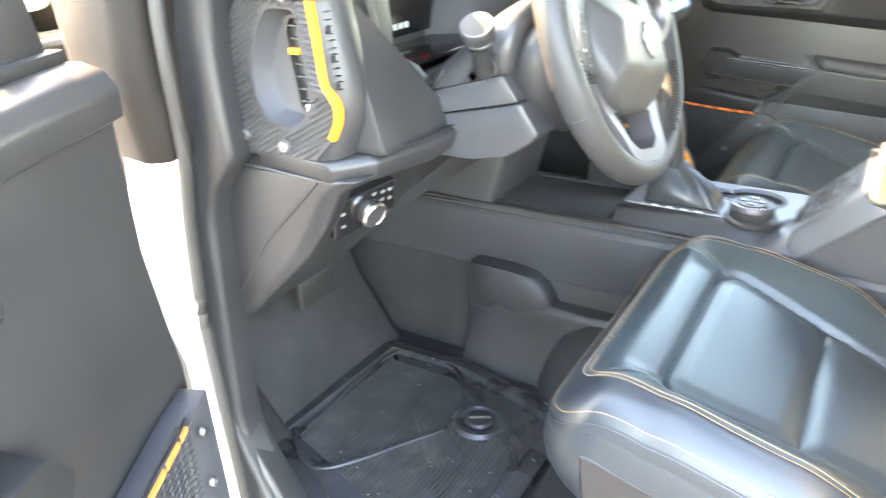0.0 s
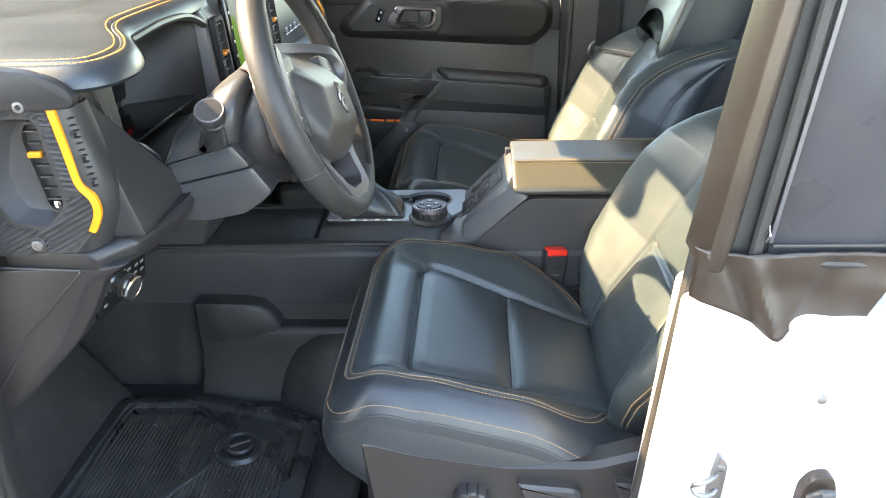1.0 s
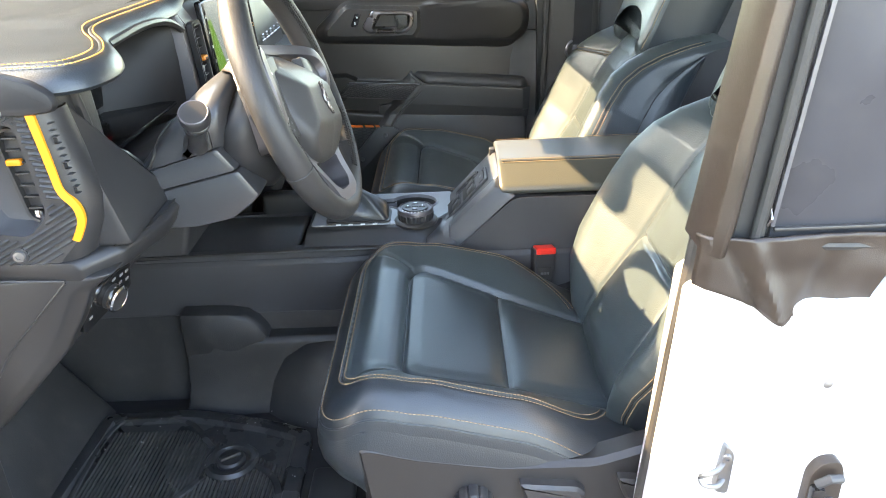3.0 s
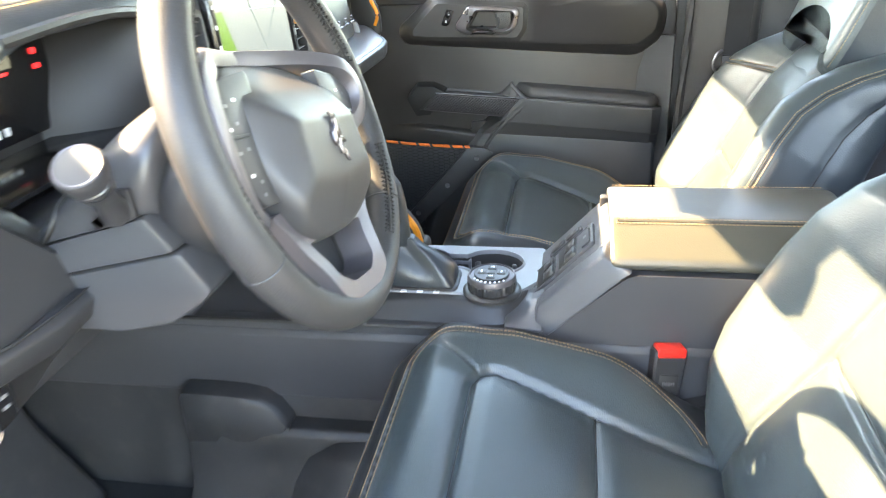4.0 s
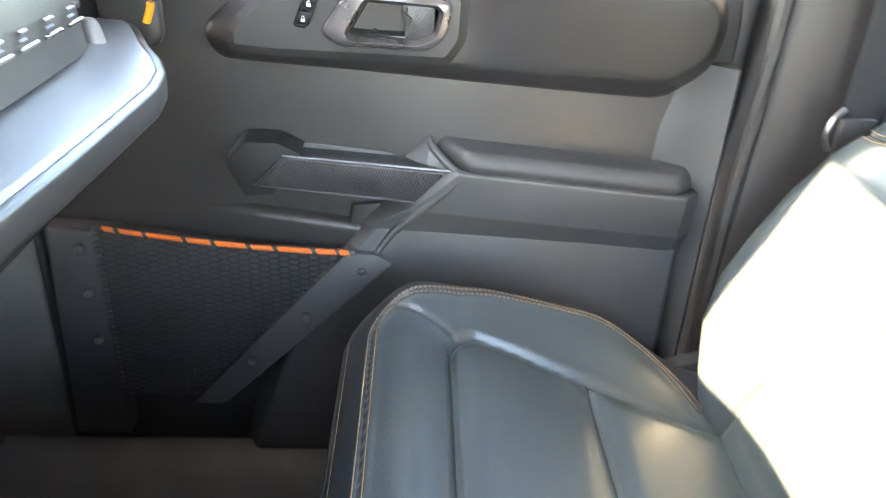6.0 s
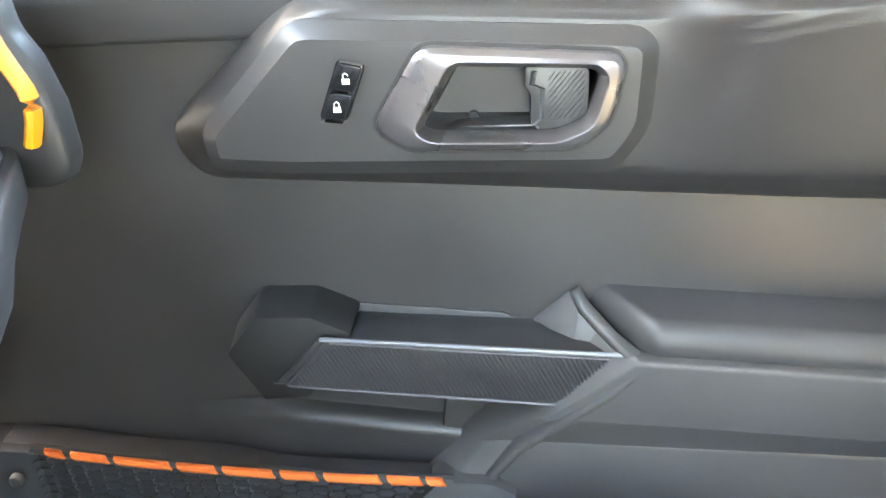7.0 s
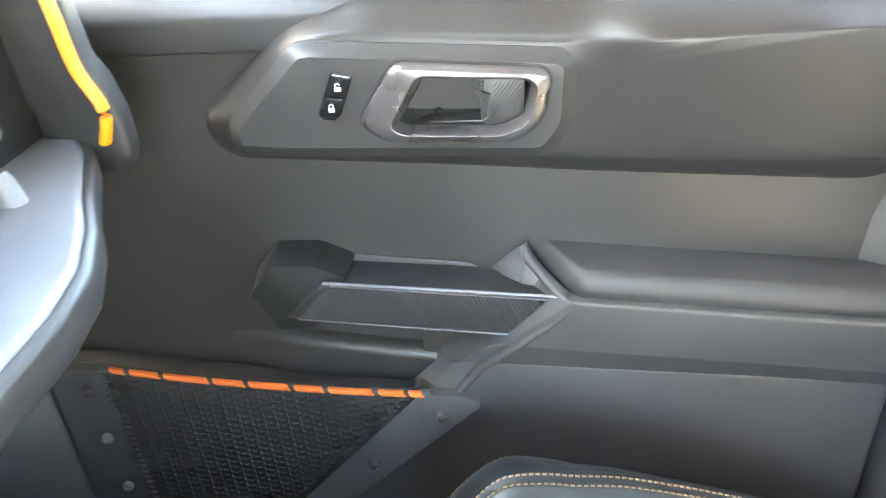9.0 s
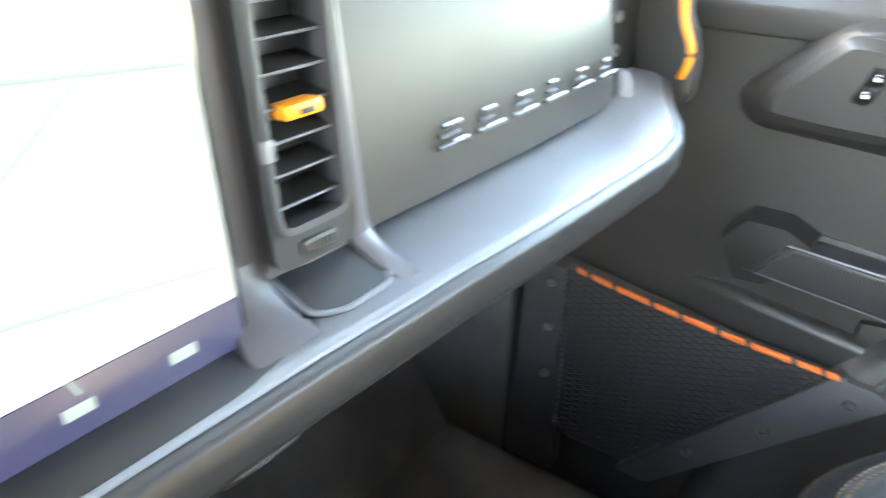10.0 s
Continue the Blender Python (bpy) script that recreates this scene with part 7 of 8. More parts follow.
part("fascia_panel", loft([[(-0.42, y, 1.30), (xf, y, 1.308), (xf - 0.004, y, 1.34), (xf - 0.020, y, 1.44), (xf - 0.03, y, 1.452), (-0.42, y, 1.452)] for y, xf in ((1.012, -0.325), (1.03, -0.323), (1.18, -0.320), (1.30, -0.322), (1.338, -0.330))], r=0.0), BRONZE, dash, "bronze-silver metallic fascia panel")
part("fascia_post", loft([[(-0.40, y, 1.298), (-0.314, y, 1.300), (-0.318, y, 1.34), (-0.333, y, 1.445), (-0.40, y, 1.450)] for y in (1.004, 1.018)], r=0.004, seg=3), STACKGREY, dash)


def emblem_bars(y, w, upper):
    """Three plain raised bars in place of one emblem letter."""
    m = Matrix.Translation((-0.3215, y, 1.3345)) @ Matrix.Rotation(radians(-6), 4, "Y")
    # silver bars stand in for light caught by the letter's engraved edges
    for a0, a1, z, h, q in ((-w / 2, w / 2, 0.0, 0.0016, SATIN), (-w / 2 + 0.003, -w / 2 + 0.003 + upper, 0.0062, 0.0010, GREYTRIM), (-w / 2 + 0.006, -w / 2 + 0.006 + upper, 0.0118, 0.0012, SATIN)):
        part("emblem_bar", loft([[(-0.001, a, z), (0.0010, a, z), (0.0010, a, z + h), (-0.001, a, z + h + 0.0015)] for a in (a0, a1)], m=m), q, dash)


for k in range(6):
    emblem_bars(1.100 + 0.041 * k, 0.030, (0.018, 0.014, 0.016, 0.010, 0.014, 0.012)[k])
# passenger-side grab frame with orange stripe
part("right_block", loft([[(a, b, z) for a, b in rounded([(-0.55, 1.345), (-0.345, 1.345), (-0.345, 1.362), (-0.366, 1.380), (-0.366, 1.45), (-0.36, 1.50), (-0.55, 1.505)], 0.008, 4)] for z in (1.275, 1.285, 1.30, 1.44, 1.455)]), VENTBLACK, dash)
part("grab_grip", loft([[(-0.366 + dx, 1.453, z), (-0.314 + dx, 1.4515, z), (-0.305 + dx, 1.456, z), (-0.306 + dx, 1.474, z), (-0.318 + dx, 1.490, z), (-0.366 + dx, 1.492, z)] for z, dx in ((1.278, -0.004), (1.290, 0.002), (1.32, 0.002), (1.345, -0.004), (1.36, -0.012), (1.45, -0.018))], r=0.004, seg=3), PLASTIC2, dash)
part("accent_stripe", tube(spline([(-0.330, 1.449, 1.450), (-0.3225, 1.4485, 1.400), (-0.3185, 1.447, 1.362), (-0.3120, 1.445, 1.346), (-0.3065, 1.444, 1.334), (-0.3070, 1.444, 1.321), (-0.3130, 1.445, 1.306)], 30), 0.0052, 8, flat=0.7), ORANGE, dash, "orange accent stripe")
part("handle_foot", loft([[(cx + r * math.cos(q) * 1.2, 1.362 + r * math.sin(q), z) for q in np.linspace(0, 2 * math.pi, 20, endpoint=False)] for z, r, cx in ((1.295, 0.013, -0.334), (1.303, 0.0085, -0.333), (1.314, 0.0075, -0.334), (1.321, 0.007, -0.335), (1.326, 0.005, -0.336), (1.327, 0.002, -0.336))]), SHELF, dash, "rounded foot of the grab handle")
for x, z in ((-0.3655, 1.36), (-0.3655, 1.33)):
    screw(dash, (x, 1.41, z), (1, 0, 0), 0.006)
part("stack_side", loft([[(-0.50, y, 1.265), (-0.40, y, 1.262), (-0.405, y, 1.20), (-0.45, y, 1.08), (-0.52, y, 1.05), (-0.62, y, 1.08)] for y in (0.99, 1.062)], r=0.006, seg=3), PLASTIC, dash, "charcoal stack side panel")
part("glove_box", loft([[(-0.60, y, 1.265), (-0.43, y, 1.262), (-0.47, y, 1.20), (-0.52, y, 1.12), (-0.60, y, 1.08), (-0.68, y, 1.10)] for y in (1.065, 1.47)], r=0.01, seg=3), BLACK, dash, "black glove box door")

# ---- steering column and wheel ----
col = thing("steering_column", "charcoal steering column shroud with a stalk", "steering column")
WY = 0.4145
colD = Vector((-0.951, 0, -0.309))
def colring(d, hw, up, dn):
    c = Vector((-0.150, WY, 1.362)) + colD * d
    return [c + Vector((0, y, z)) for y, z in rounded([(-hw, -dn * 0.35), (-hw, up * 0.35), (-hw * 0.6, up), (hw * 0.6, up), (hw, up * 0.35), (hw, -dn * 0.35), (hw * 0.55, -dn), (-hw * 0.55, -dn)], 0.03, 5)]
part("column_collar", loft([colring(-0.010, 0.070, 0.022, 0.070), colring(-0.002, 0.092, 0.036, 0.092), colring(0.014, 0.112, 0.052, 0.100), colring(0.034, 0.119, 0.056, 0.092), colring(0.054, 0.114, 0.048, 0.076), colring(0.068, 0.098, 0.030, 0.052), colring(0.074, 0.075, 0.012, 0.030)]), DASHCHAR, col, "dark collar behind the wheel", angle=60)


def column_band(poly, name, hw, label=""):
    """A band of the shroud, its side outline carried across the column with rounded flanks."""
    cx, cz = sum(p[0] for p in poly) / len(poly), sum(p[1] for p in poly) / len(poly)
    pr = rounded(poly, 0.005, 4)
    rings = [[(cx + (x - cx) * k, WY + sgn * y, cz + (z - cz) * k) for x, z in pr] for sgn, y, k in ((-1, hw + 0.003, 0.93), (-1, hw + 0.001, 0.98), (-1, hw - 0.006, 1.0), (1, hw - 0.006, 1.0), (1, hw + 0.001, 0.98), (1, hw + 0.003, 0.93))]
    part(name, loft(rings), SHROUD, col, label, angle=45)


def dome(rows):
    rings = []
    for x, zs, zt, hw in rows:
        ring = []
        for k in range(25):
            a = math.pi * k / 24
            c, sn = math.cos(a), math.sin(a)
            ring.append((x - 0.012 * (1 - sn), WY - hw * math.copysign(abs(c) ** 0.6, c), zs + (zt - zs) * sn ** 0.62))
        rings.append(ring + [(x, WY + hw * 0.8, zs - 0.012), (x, WY - hw * 0.8, zs - 0.012)])
    return rings


part("upper_shroud", loft(dome(((-0.299, 1.312, 1.330, 0.126), (-0.285, 1.316, 1.352, 0.1265), (-0.270, 1.320, 1.370, 0.127), (-0.255, 1.324, 1.386, 0.127), (-0.240, 1.328, 1.399, 0.127), (-0.225, 1.333, 1.409, 0.126), (-0.210, 1.338, 1.416, 0.125), (-0.198, 1.341, 1.419, 0.123), (-0.190, 1.344, 1.416, 0.118), (-0.186, 1.345, 1.408, 0.110)))), SHROUD, col, "domed upper column shroud", angle=60)
part("column_boot", loft(dome(((-0.43, 1.276, 1.300, 0.120), (-0.38, 1.285, 1.312, 0.120), (-0.34, 1.295, 1.324, 0.1215), (-0.31, 1.303, 1.338, 0.122), (-0.285, 1.310, 1.350, 0.122)))), BLACK, col, "soft black boot between column and dashboard", angle=60)
part("boot_lip", tube(spline([(-0.303, WY - 0.1275, 1.312), (-0.290, WY - 0.1285, 1.328), (-0.286, WY - 0.112, 1.345), (-0.290, WY - 0.07, 1.349), (-0.288, WY, 1.352), (-0.290, WY + 0.07, 1.349), (-0.286, WY + 0.112, 1.345)], 40), 0.0026, 8), VENTBLACK, col)
column_band([(-0.40, 1.282), (-0.307, 1.3115), (-0.2065, 1.3405), (-0.185, 1.3112), (-0.303, 1.2850), (-0.40, 1.262)], "middle_shroud", 0.1265)
column_band([(-0.40, 1.260), (-0.300, 1.2845), (-0.1845, 1.3102), (-0.162, 1.2760), (-0.176, 1.262), (-0.201, 1.2450), (-0.248, 1.2350), (-0.290, 1.2350), (-0.40, 1.228)], "lower_shroud", 0.1245)
# stalk in its recessed plate
plate_ = rounded([(-0.252, 1.3275), (-0.212, 1.3390), (-0.214, 1.3640), (-0.244, 1.3600)], 0.004, 4)
part("stalk_plate", loft([[(x, WY - 0.1245, z) for x, z in plate_], [(x, WY - 0.1285, z) for x, z in plate_], [(x, WY - 0.1290, z) for x, z in grow(plate_, -0.001)]]), DASHCHAR2, col)
part("stalk_mount", loft([[(x, WY - 0.1275, z) for x, z in grow(plate_, -0.006)], [(x, WY - 0.1310, z) for x, z in grow(plate_, -0.0075)]]), VENTBLACK, col)
sb, se = Vector((-0.229, 0.286, 1.3445)), Vector((-0.207, 0.228, 1.400))
sdv = (se - sb).normalized()
st = part("stalk", tube([sb, sb + sdv * 0.006, sb + sdv * 0.014, sb + sdv * 0.030, sb + sdv * 0.044, sb + sdv * 0.055], [0.0125, 0.0120, 0.0098, 0.0098, 0.0125, 0.0140], 24), BLACK, col, "black indicator stalk")
tip = part("stalk_tip", lathe([(0.0125, -0.024), (0.0150, -0.021), (0.0150, -0.0185), (0.0140, -0.0175), (0.0140, -0.016), (0.0172, -0.013), (0.0182, -0.006), (0.0182, -0.001), (0.0176, 0.001), (0.0164, 0.0014)], aim((-0.206, 0.225, 1.402), (0.12, -0.62, 0.78)), 40), BLACK, st)
part("tip_ring", lathe([(0.0166, 0.0006), (0.0172, 0.0018), (0.0166, 0.0024), (0.0156, 0.0020)], aim((-0.206, 0.225, 1.402), (0.12, -0.62, 0.78)), 40, cap=False), GREYTRIM, tip, "bright thin ring")
part("tip_cap", lathe([(0.0158, 0.0), (0.0156, 0.0018), (0.0, 0.0022)], aim((-0.206, 0.225, 1.402), (0.12, -0.62, 0.78)), 40), DASHCHAR2, tip)

W = thing("steering_wheel", "black leather three-spoke steering wheel with silver trim", "steering wheel")
tl = radians(19)
# wheel frame: x across, y up the wheel, z towards the driver; turned a little to the right
WM = Matrix.Translation((-0.123, WY, 1.375)) @ Matrix(((0, -math.sin(tl), math.cos(tl), 0), (1, 0, 0, 0), (0, math.cos(tl), math.sin(tl), 0), (0, 0, 0, 1))) @ Matrix.Rotation(radians(-12), 4, "Z")
RR, RT, RZ = 0.168, 0.0165, 0.0
NR = 144


def on_rim(q, a, k=1.0):
    """A point on the rim's skin: q round the wheel, a round the tube (0 faces outwards)."""
    r = RT * k * (1 + 0.06 * math.exp(-((abs(math.sin(q)) - 0.5) / 0.22) ** 2))
    c = RR + r * 0.96 * math.cos(a)
    return Vector((math.cos(q) * c, math.sin(q) * c, RZ + r * 1.06 * math.sin(a)))


rings = [[on_rim(2 * math.pi * k / NR, a) for a in np.linspace(0, 2 * math.pi, 22, endpoint=False)] for k in range(NR)]
rings.append(rings[0])
bm = loft(rings, cap=False, m=WM)
bmesh.ops.remove_doubles(bm, verts=bm.verts[:], dist=1e-6)
part("rim", bm, WHEELHIDE, W, "black leather rim")
for q0 in (-34, 68, 112, 214):
    part("rim_joint", tube([WM @ on_rim(radians(q0), a, 1.01) for a in np.linspace(0, 2 * math.pi, 28, endpoint=False)], 0.0008, 6, closed=True), BLACK, W)
for q0, q1 in ((-52, -13), (20, 62), (118, 160), (193, 232)):
    n = int((q1 - q0) / 1.7)
    for ph in (0, 1):
        zig = [WM @ on_rim(radians(q0 + (q1 - q0) * k / n), math.pi - 0.85 + (0.27 if (k + ph) % 2 else -0.27), 1.03) for k in range(n + 1)]
        part("rim_lacing", tube(zig, 0.0012, 5), VENTBLACK, W, "black cross-laced stitching")
    part("lacing_seam", tube([WM @ on_rim(radians(q), math.pi - 0.85, 0.995) for q in np.linspace(q0, q1, 30)], 0.0016, 6), VENTBLACK, W)
# hub pad with a creased face
half = [(0.030, 0.068), (0.072, 0.060), (0.095, 0.038), (0.101, 0.004), (0.096, -0.030), (0.085, -0.062), (0.067, -0.088), (0.036, -0.100)]
po = rounded([(-x, y) for x, y in half[::-1]] + half, 0.016, 5)
pr = resample(po, 112)


def crease(x, y):
    a = abs(x)
    mid = 0.034 - 0.03 * max(0.0, y) + 0.05 * min(0.0, y + 0.02)
    top = 0.034 - 0.74 * max(0.0, y + 0.002) - 0.12 * max(0.0, a - 0.055) - 0.30 * max(0.0, y - 0.030)
    side = 0.034 - 0.78 * max(0.0, a - 0.058 + 0.12 * y) - 0.3 * max(0.0, a - 0.088)
    low = 0.034 - 0.55 * max(0.0, -0.046 - y) - 0.06 * a
    k = 700
    return -math.log(sum(math.exp(-k * v) for v in (mid, top, side, low + 0.003))) / k


rings = [[Vector((p.x * 0.99, p.y * 0.99, crease(p.x, p.y) - 0.034)) for p in pr]]
for s_, dz in ((1.0, 0.012), (0.993, 0.006), (0.975, 0.002), (0.95, 0.0), (0.90, 0), (0.85, 0), (0.80, 0), (0.75, 0), (0.70, 0), (0.65, 0), (0.60, 0), (0.55, 0), (0.50, 0), (0.45, 0), (0.40, 0), (0.33, 0), (0.26, 0), (0.18, 0), (0.10, 0)):
    rings.append([Vector((p.x * s_, p.y * s_ - 0.010 * (1 - s_), crease(p.x * s_, p.y * s_ - 0.010 * (1 - s_)) - dz)) for p in pr])
part("hub_pad", loft(rings, m=WM @ Matrix.Translation((-0.002, 0, 0.0))), HUBPAD, W, "creased soft black airbag pad", angle=40)
# emblem: a plain cluster of slanted metal pieces
EM = WM @ Matrix.Translation((-0.002, -0.018, 0.0085)) @ Matrix.Rotation(radians(-2), 4, "Z")
for pts in ([(-0.004, 0.022), (0.004, 0.024), (0.008, 0.018), (0.003, 0.014)], [(0.001, 0.016), (0.006, 0.015), (0.009, 0.0), (0.002, -0.002), (-0.003, 0.006)], [(-0.010, 0.004), (-0.002, 0.006), (-0.001, -0.004), (-0.006, -0.010), (-0.010, -0.006)], [(0.004, 0.000), (0.012, -0.003), (0.014, -0.008), (0.006, -0.006)], [(-0.003, -0.003), (0.005, -0.004), (0.004, -0.016), (-0.001, -0.018)], [(0.004, -0.012), (0.008, -0.015), (0.012, -0.026), (0.007, -0.022)]):
    part("emblem", loft([[EM @ Vector((x * 0.95, y * 0.95, z)) for x, y in pts] for z in (0.0235, 0.0275)], r=0.0010), SATIN, W)
for s_ in (-1, 1):
    # the right-hand spoke is shorter below
    up = 0.030 if s_ > 0 else 0.0
    sp_o = [(0.0, 0.020), (s_ * 0.050, 0.036), (s_ * 0.118, 0.046), (s_ * 0.144, 0.022), (s_ * 0.144, -0.012 + up * 0.6), (s_ * (0.122 - up * 0.5), -0.050 + up), (s_ * 0.060, -0.056), (0.0, -0.056)]
    part("spoke", loft([[(a, b, -0.030) for a, b in sp_o], [(a, b, -0.006) for a, b in sp_o], [(a, b, -0.002) for a, b in grow(sp_o, -0.004)]], r=0.002, m=WM), PLASTIC, W)
    leg = [(0.0, 0.0735, -0.034), (0.050, 0.0715, -0.024), (0.092, 0.0655, -0.006), (0.124, 0.0555, 0.011), (0.1420, 0.0430, 0.015), (0.1480, 0.0240, 0.016)]
    leg += [(0.1430, 0.0060, 0.013), (0.1290, -0.0060, 0.007), (0.1060, -0.0130, -0.002), (0.086, -0.016, -0.012)] if s_ > 0 else [(0.1480, 0.0, 0.016), (0.1430, -0.0220, 0.013), (0.1330, -0.0420, 0.008), (0.1180, -0.0580, 0.002), (0.100, -0.066, -0.004)]
    lp = spline([(s_ * x, y, z) for x, y, z in leg], 64)
    rings = []
    for i, p in enumerate(lp):
        t = (lp[min(63, i + 1)] - lp[max(0, i - 1)]).normalized()
        n = Vector((t.y, -t.x, 0)).normalized() * (-s_ * 0.0088)
        dp = -0.026 if s_ > 0 else -0.046
        wd = 1.0 if s_ > 0 else 1.0 - 0.45 * smooth01(34, 46, i)
        rings.append([p - n * 1.15 * wd + Vector((0, 0, dp)), p - n * 1.1 * wd + Vector((0, 0, -0.004)), p - n * 0.85 * wd + Vector((0, 0, 0.0010)), p - n * 0.2 + Vector((0, 0, 0.0022)), p + n * 0.75 + Vector((0, 0, 0.0008)), p + n + Vector((0, 0, -0.005))] + ([p + n + Vector((0, 0, -0.018))] if s_ > 0 else [p + n * 0.8 + Vector((0, 0, -0.014)), p - n * 0.3 + Vector((0, 0, -0.030)), p - n * 1.4 + Vector((0, 0, -0.047))]))
    part("spoke_trim", loft(rings, m=WM), GREYTRIM, W, "silver spoke trim", angle=40)
    sc = rounded([(s_ * 0.066, 0.052), (s_ * 0.112, 0.046), (s_ * 0.132, 0.034), (s_ * 0.141, 0.020 + up * 0.1), (s_ * 0.134, -0.030 + up), (s_ * 0.112, -0.056 + up * 1.5), (s_ * 0.075, -0.056 + up * 1.5)], 0.006, 4)
    sw = part("switch_pad", loft([[(a, b, -0.008) for a, b in sc], [(a, b, 0.005) for a, b in grow(sc, -0.001)], [(a, b, 0.006) for a, b in grow(sc, -0.003)]], m=WM), BLACK, W, "black switch cluster")
    for a, b, w in ((0.104, 0.028, 0.0025), (0.119, 0.024, 0.0022), (0.124, 0.006, 0.0025), (0.111, 0.010, 0.0018), (0.122, -0.012, 0.0022), (0.108, -0.010, 0.002), (0.116, -0.030, 0.0026), (0.106, -0.036, 0.0018), (0.108, -0.046, 0.0018)):
        if s_ > 0 and b < -0.012:
            continue
        part("switch_mark", box(s_ * a - w * 0.8, s_ * a + w * 0.8, b - 0.0013, b + 0.0013, 0.0058, 0.0066, 0.0, m=WM), MARKDIM if w < 0.0024 else MARK, sw, smooth=False)
    part("switch_ridge", box(s_ * 0.115 - 0.014, s_ * 0.115 + 0.014, -0.0015, 0.0015, 0.004, 0.0078, 0.001, m=WM), BLACK, sw)
lo = [(-0.100, -0.064), (0.100, -0.064), (0.082, -0.094), (0.066, -0.122), (0.056, -0.148), (0.030, -0.158), (-0.030, -0.158), (-0.056, -0.148), (-0.066, -0.122), (-0.082, -0.094)]
li = [(-0.060, -0.096), (0.060, -0.096), (0.050, -0.112), (0.042, -0.132), (0.022, -0.143), (-0.022, -0.143), (-0.042, -0.132), (-0.050, -0.112)]
bm = ring_frame(rounded(lo, 0.006, 4), rounded(li, 0.005, 4), 110, (-0.026, 0.003, 0.001, -0.030), "z")
for v in bm.verts:
    v.co.z += 0.012 * smooth01(-0.085, -0.15, v.co.y) - 0.004 * smooth01(-0.085, -0.065, v.co.y)
bm.transform(WM)
part("lower_spoke", bm, GREYTRIM, W, "silver open lower spoke")
part("lower_panel", loft([[WM @ Vector((x, y, z)) for x, y, z in ((-0.06, -0.092, -0.034), (0.06, -0.092, -0.034), (0.044, -0.140, -0.024), (-0.044, -0.140, -0.024))], [WM @ Vector((x, y, z)) for x, y, z in ((-0.06, -0.092, -0.038), (0.06, -0.092, -0.038), (0.044, -0.140, -0.028), (-0.044, -0.140, -0.028))]]), BLACK, W)
part("wheel_back", lathe([(0.030, -0.062), (0.042, -0.056), (0.046, -0.042), (0.042, -0.032), (0.0, -0.030)], WM @ Matrix.Translation((0, -0.012, 0)), 40), PLASTIC, W)

# ---- rubber floor mat ----
fm = thing("floor_mat", "ribbed black rubber floor mat with dust and clip", "floor mat")
mo = rounded([(-0.655, 0.270), (-0.640, 0.635), (-0.455, 0.640), (-0.300, 0.600), (-0.205, 0.560), (-0.200, 0.180), (-0.43, 0.150)], 0.03, 5)
part("base", loft([[(a, b, 0.670) for a, b in mo], [(a, b, 0.684) for a, b in mo], [(a, b, 0.688) for a, b in grow(mo, -0.006)], [(a, b, 0.688) for a, b in grow(mo, -0.028)], [(a, b, 0.680) for a, b in grow(mo, -0.036)]]), MATRUBBER, fm)
vs, fs = [], []
for k in range(46):
    x0 = -0.600 + 0.0078 * k
    y1 = 0.575 - 0.55 * max(0, x0 + 0.46)
    y0 = 0.30 - 0.35 * (x0 + 0.60)
    y0 = max(y0, 0.20)
    if y1 - y0 < 0.03:
        continue
    b = len(vs)
    for y in (y0, y1):
        vs.extend([(x0 - 0.0026 + 0.02 * (y - y0), y, 0.680), (x0 - 0.001 + 0.02 * (y - y0), y, 0.6845), (x0 + 0.001 + 0.02 * (y - y0), y, 0.6845), (x0 + 0.0026 + 0.02 * (y - y0), y, 0.680)])
    fs += [(b, b + 1, b + 5, b + 4), (b + 1, b + 2, b + 6, b + 5), (b + 2, b + 3, b + 7, b + 6), (b, b + 3, b + 2, b + 1), (b + 4, b + 5, b + 6, b + 7)]
me = bpy.data.meshes.new("ribs")
me.from_pydata(vs, [], fs)
mesh_part("ribs", me, DUSTYRIB, fm, "dusty raised rubber ribs", smooth=False)["kind"] = "stuff"
part("ridge", tube(spline([(-0.62, 0.31, 0.684), (-0.52, 0.25, 0.684), (-0.42, 0.385, 0.684), (-0.385, 0.44, 0.684)], 30), 0.0065, 8, flat=0.5), MATRUBBER, fm)
part("ridge", tube(spline([(-0.605, 0.32, 0.684), (-0.600, 0.60, 0.684), (-0.47, 0.605, 0.684), (-0.39, 0.52, 0.684)], 30), 0.0062, 8, flat=0.5), MATRUBBER, fm)
part("ridge", tube(spline([(-0.30, 0.47, 0.684), (-0.255, 0.43, 0.684), (-0.235, 0.36, 0.684), (-0.24, 0.20, 0.684)], 30), 0.007, 8, flat=0.5), MATRUBBER, fm)
part("clip_ring", lathe([(0.050, 0.0), (0.050, 0.006), (0.044, 0.012), (0.036, 0.012), (0.032, 0.005), (0.0, 0.003)], pose(-0.343, 0.478, 0.680), 48), MATRUBBER, fm)
part("clip", lathe([(0.026, 0.0), (0.026, 0.009), (0.022, 0.013), (0.010, 0.013), (0.0, 0.011)], pose(-0.343, 0.478, 0.682), 32), BLACK, fm)
part("clip_bar", box(-0.020, 0.020, -0.005, 0.005, 0.012, 0.019, 0.003, m=pose(-0.343, 0.478, 0.682, 0, 0, 30)), BLACK, fm)
fp = thing("floor_plug", "black rubber plug in the cabin floor", "plug")
part("rim", lathe([(0.022, 0.0), (0.022, 0.004), (0.017, 0.007), (0.013, 0.004), (0.0, 0.004)], pose(-0.242, 0.555, 0.672), 32), BLACK, fp)
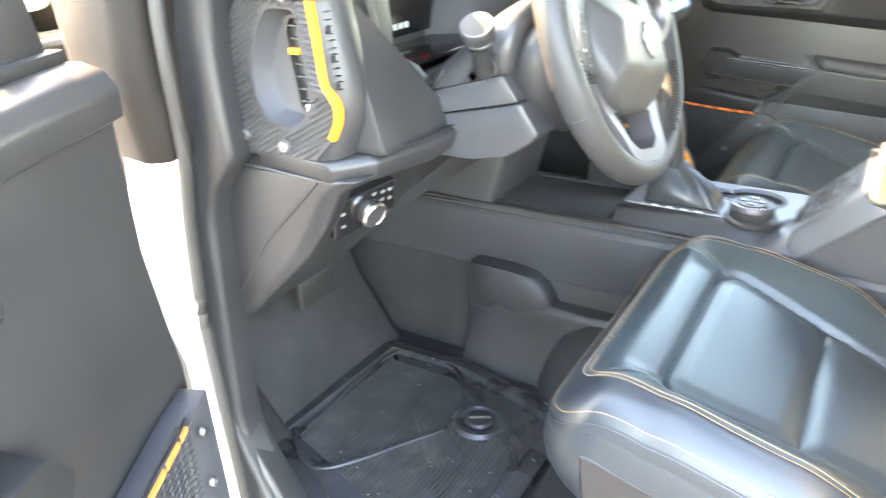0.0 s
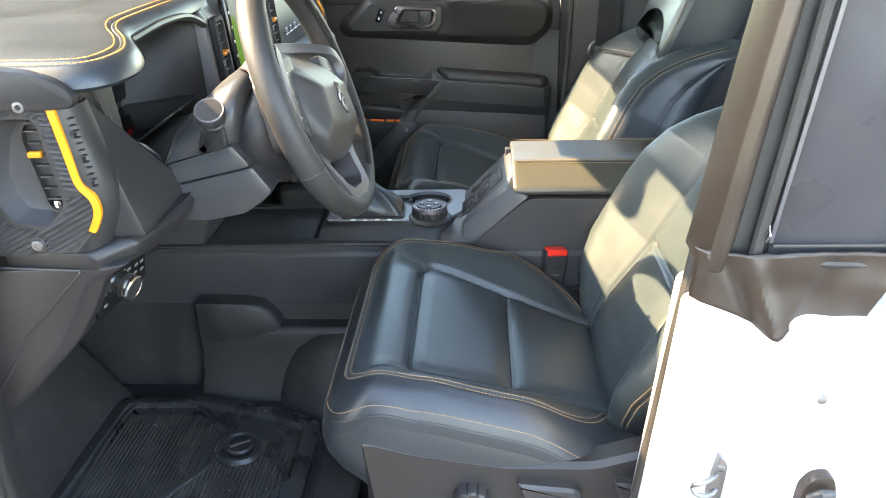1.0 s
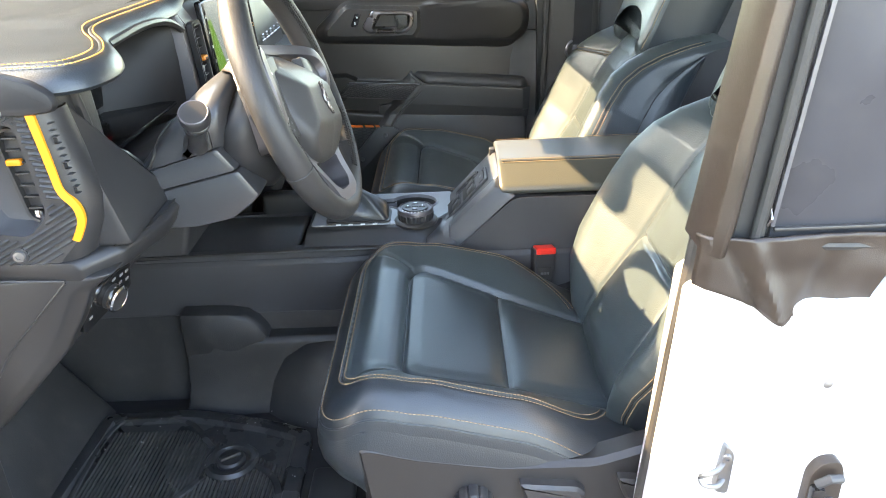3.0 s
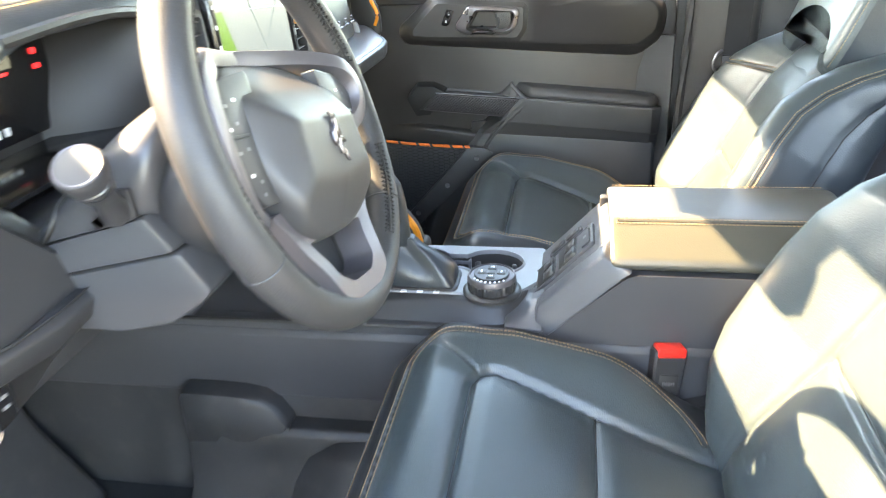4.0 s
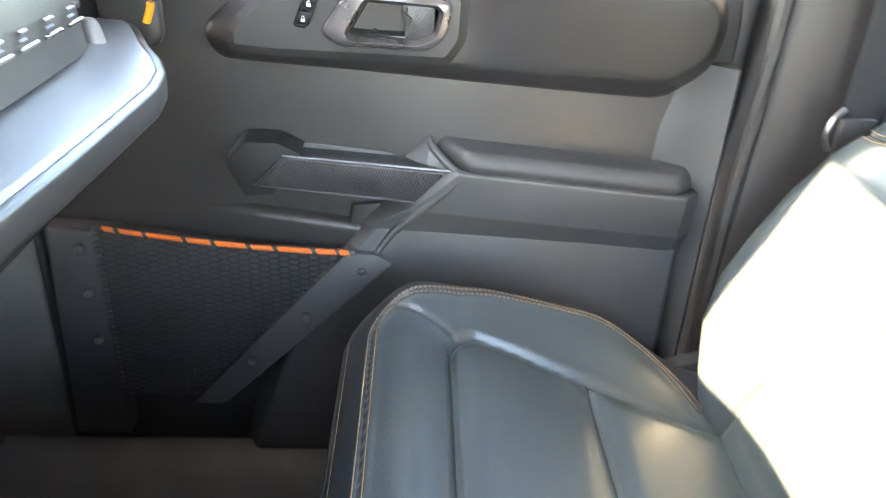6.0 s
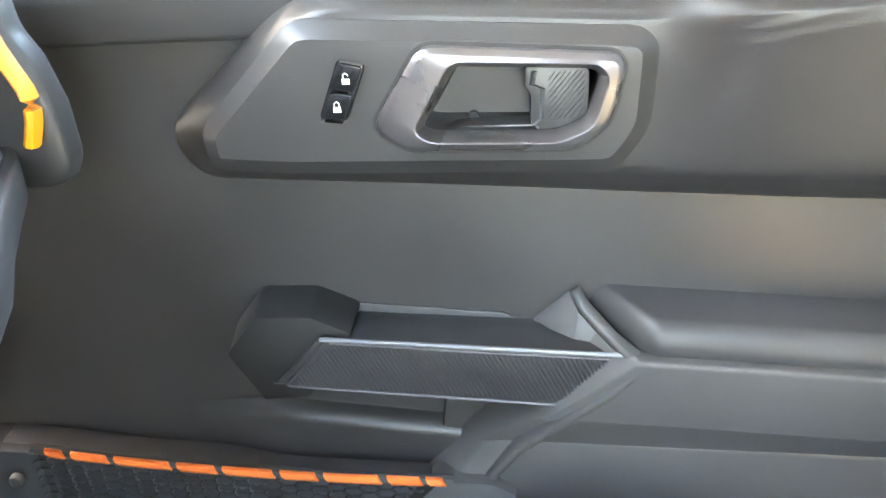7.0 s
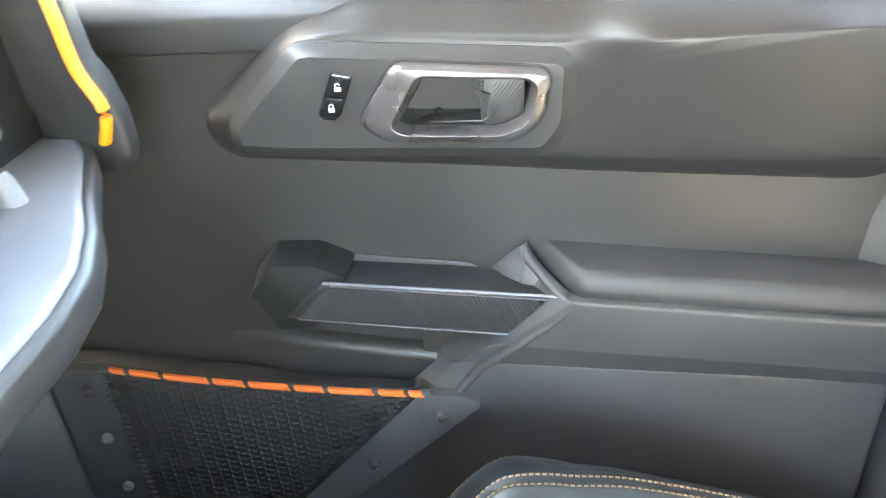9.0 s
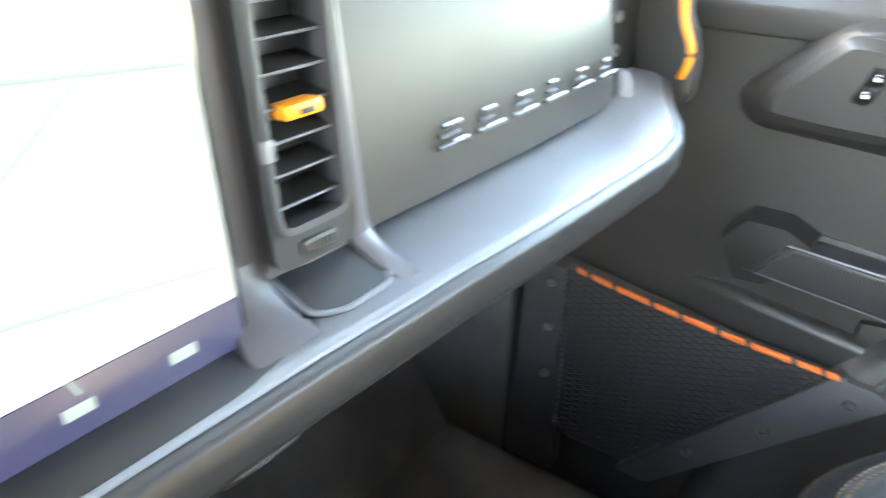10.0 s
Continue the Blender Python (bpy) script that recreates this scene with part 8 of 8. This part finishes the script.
# crumbs and grit on floor
grit = bmesh.new()
for k in range(48):
    x, y = random.uniform(-0.64, -0.12), random.uniform(0.20, 0.62)
    bmesh.ops.create_icosphere(grit, subdivisions=1, radius=random.uniform(0.0005, 0.0012), matrix=pose(x, y, 0.690 if x < -0.21 else 0.673))
tagged(part("grit", grit, MARK), "pale grit specks lying on the floor mat", "grit", kind="stuff")

# ---- driver's door, swung open: the passenger door's mirror image ----
dd = thing("driver_door", "open driver's door with charcoal inner panel and orange webbing", "door")
DM = Matrix.Translation((-0.425, -0.052, 0.016)) @ Matrix.Rotation(radians(-65), 4, "Z") @ Matrix.Translation((0.486, 0.0, 0)) @ Matrix.Diagonal((1, -1, 1, 1)) @ Matrix.Translation((0, -1.548, 0))
twin = {pd: dd}
for o in pd.children_recursive:
    me = o.data.copy()
    me.transform(DM)
    me.flip_normals()
    k = new(o.name.split(".")[0], me)
    twin[o] = k
    k.parent = twin[o.parent]
    k.visible_shadow = o.visible_shadow
    for key in ("label", "kind"):
        if key in o:
            k[key] = o[key]
part("quarter_frame", loft([[DM @ Vector(p) for p in q] for q in ([(-0.475, 1.585, 1.38), (-0.40, 1.585, 1.38), (-0.40, 1.60, 1.38), (-0.475, 1.60, 1.38)], [(-0.45, 1.59, 1.50), (-0.385, 1.59, 1.50), (-0.385, 1.605, 1.50), (-0.45, 1.605, 1.50)], [(-0.37, 1.60, 1.70), (-0.32, 1.60, 1.70), (-0.32, 1.615, 1.70), (-0.37, 1.615, 1.70)])], r=0.005), RUBBER, dd, "black window division bar")

sm2 = thing("side_mirror", "white and black exterior side mirror by the pillar", "mirror")
part("housing", loft([[(-0.90 + d, -0.20 + a * s, 1.50 + b * s) for a, b in rounded([(-0.12, -0.09), (0.10, -0.09), (0.11, 0.09), (-0.11, 0.09)], 0.04, 6)] for d, s in ((-0.09, 0.6), (-0.05, 0.95), (0.0, 1.0), (0.02, 0.97))]), BLACK, sm2)
part("mirror_glass", prism(rounded([(-0.30, 1.42), (-0.11, 1.42), (-0.10, 1.58), (-0.30, 1.58)], 0.03, 5), "x", -0.8795, -0.877, 0.0005), CHROME, sm2)
part("arm", box(-0.93, -0.88, -0.12, 0.06, 1.39, 1.43, 0.012), BLACK, sm2)
part("cap", loft([[(-0.80, 0.09, 1.40), (-0.80, 0.16, 1.40), (-0.86, 0.16, 1.40), (-0.86, 0.09, 1.40)], [(-0.78, 0.10, 1.56), (-0.78, 0.19, 1.56), (-0.88, 0.19, 1.56), (-0.88, 0.10, 1.56)]], r=0.015, seg=3), WHITE, sm2, "white painted mirror cap")

# ---- rear bench behind the front seats ----
rb = thing("rear_bench", "dark rear bench seat in the shade", "car seat")
part("cushion", box(1.05, 1.50, 0.20, 1.48, 0.78, 0.96, 0.05, 4), LEATHER2, rb)
part("backrest", loft([[(1.46, y, 0.92), (1.60, y, 0.92), (1.74, y, 1.42), (1.62, y, 1.46)] for y in (0.20, 1.48)], r=0.04, seg=4), LEATHER2, rb)
part("base", box(1.10, 1.70, 0.22, 1.46, 0.66, 0.80, 0.02), BLACK, rb)
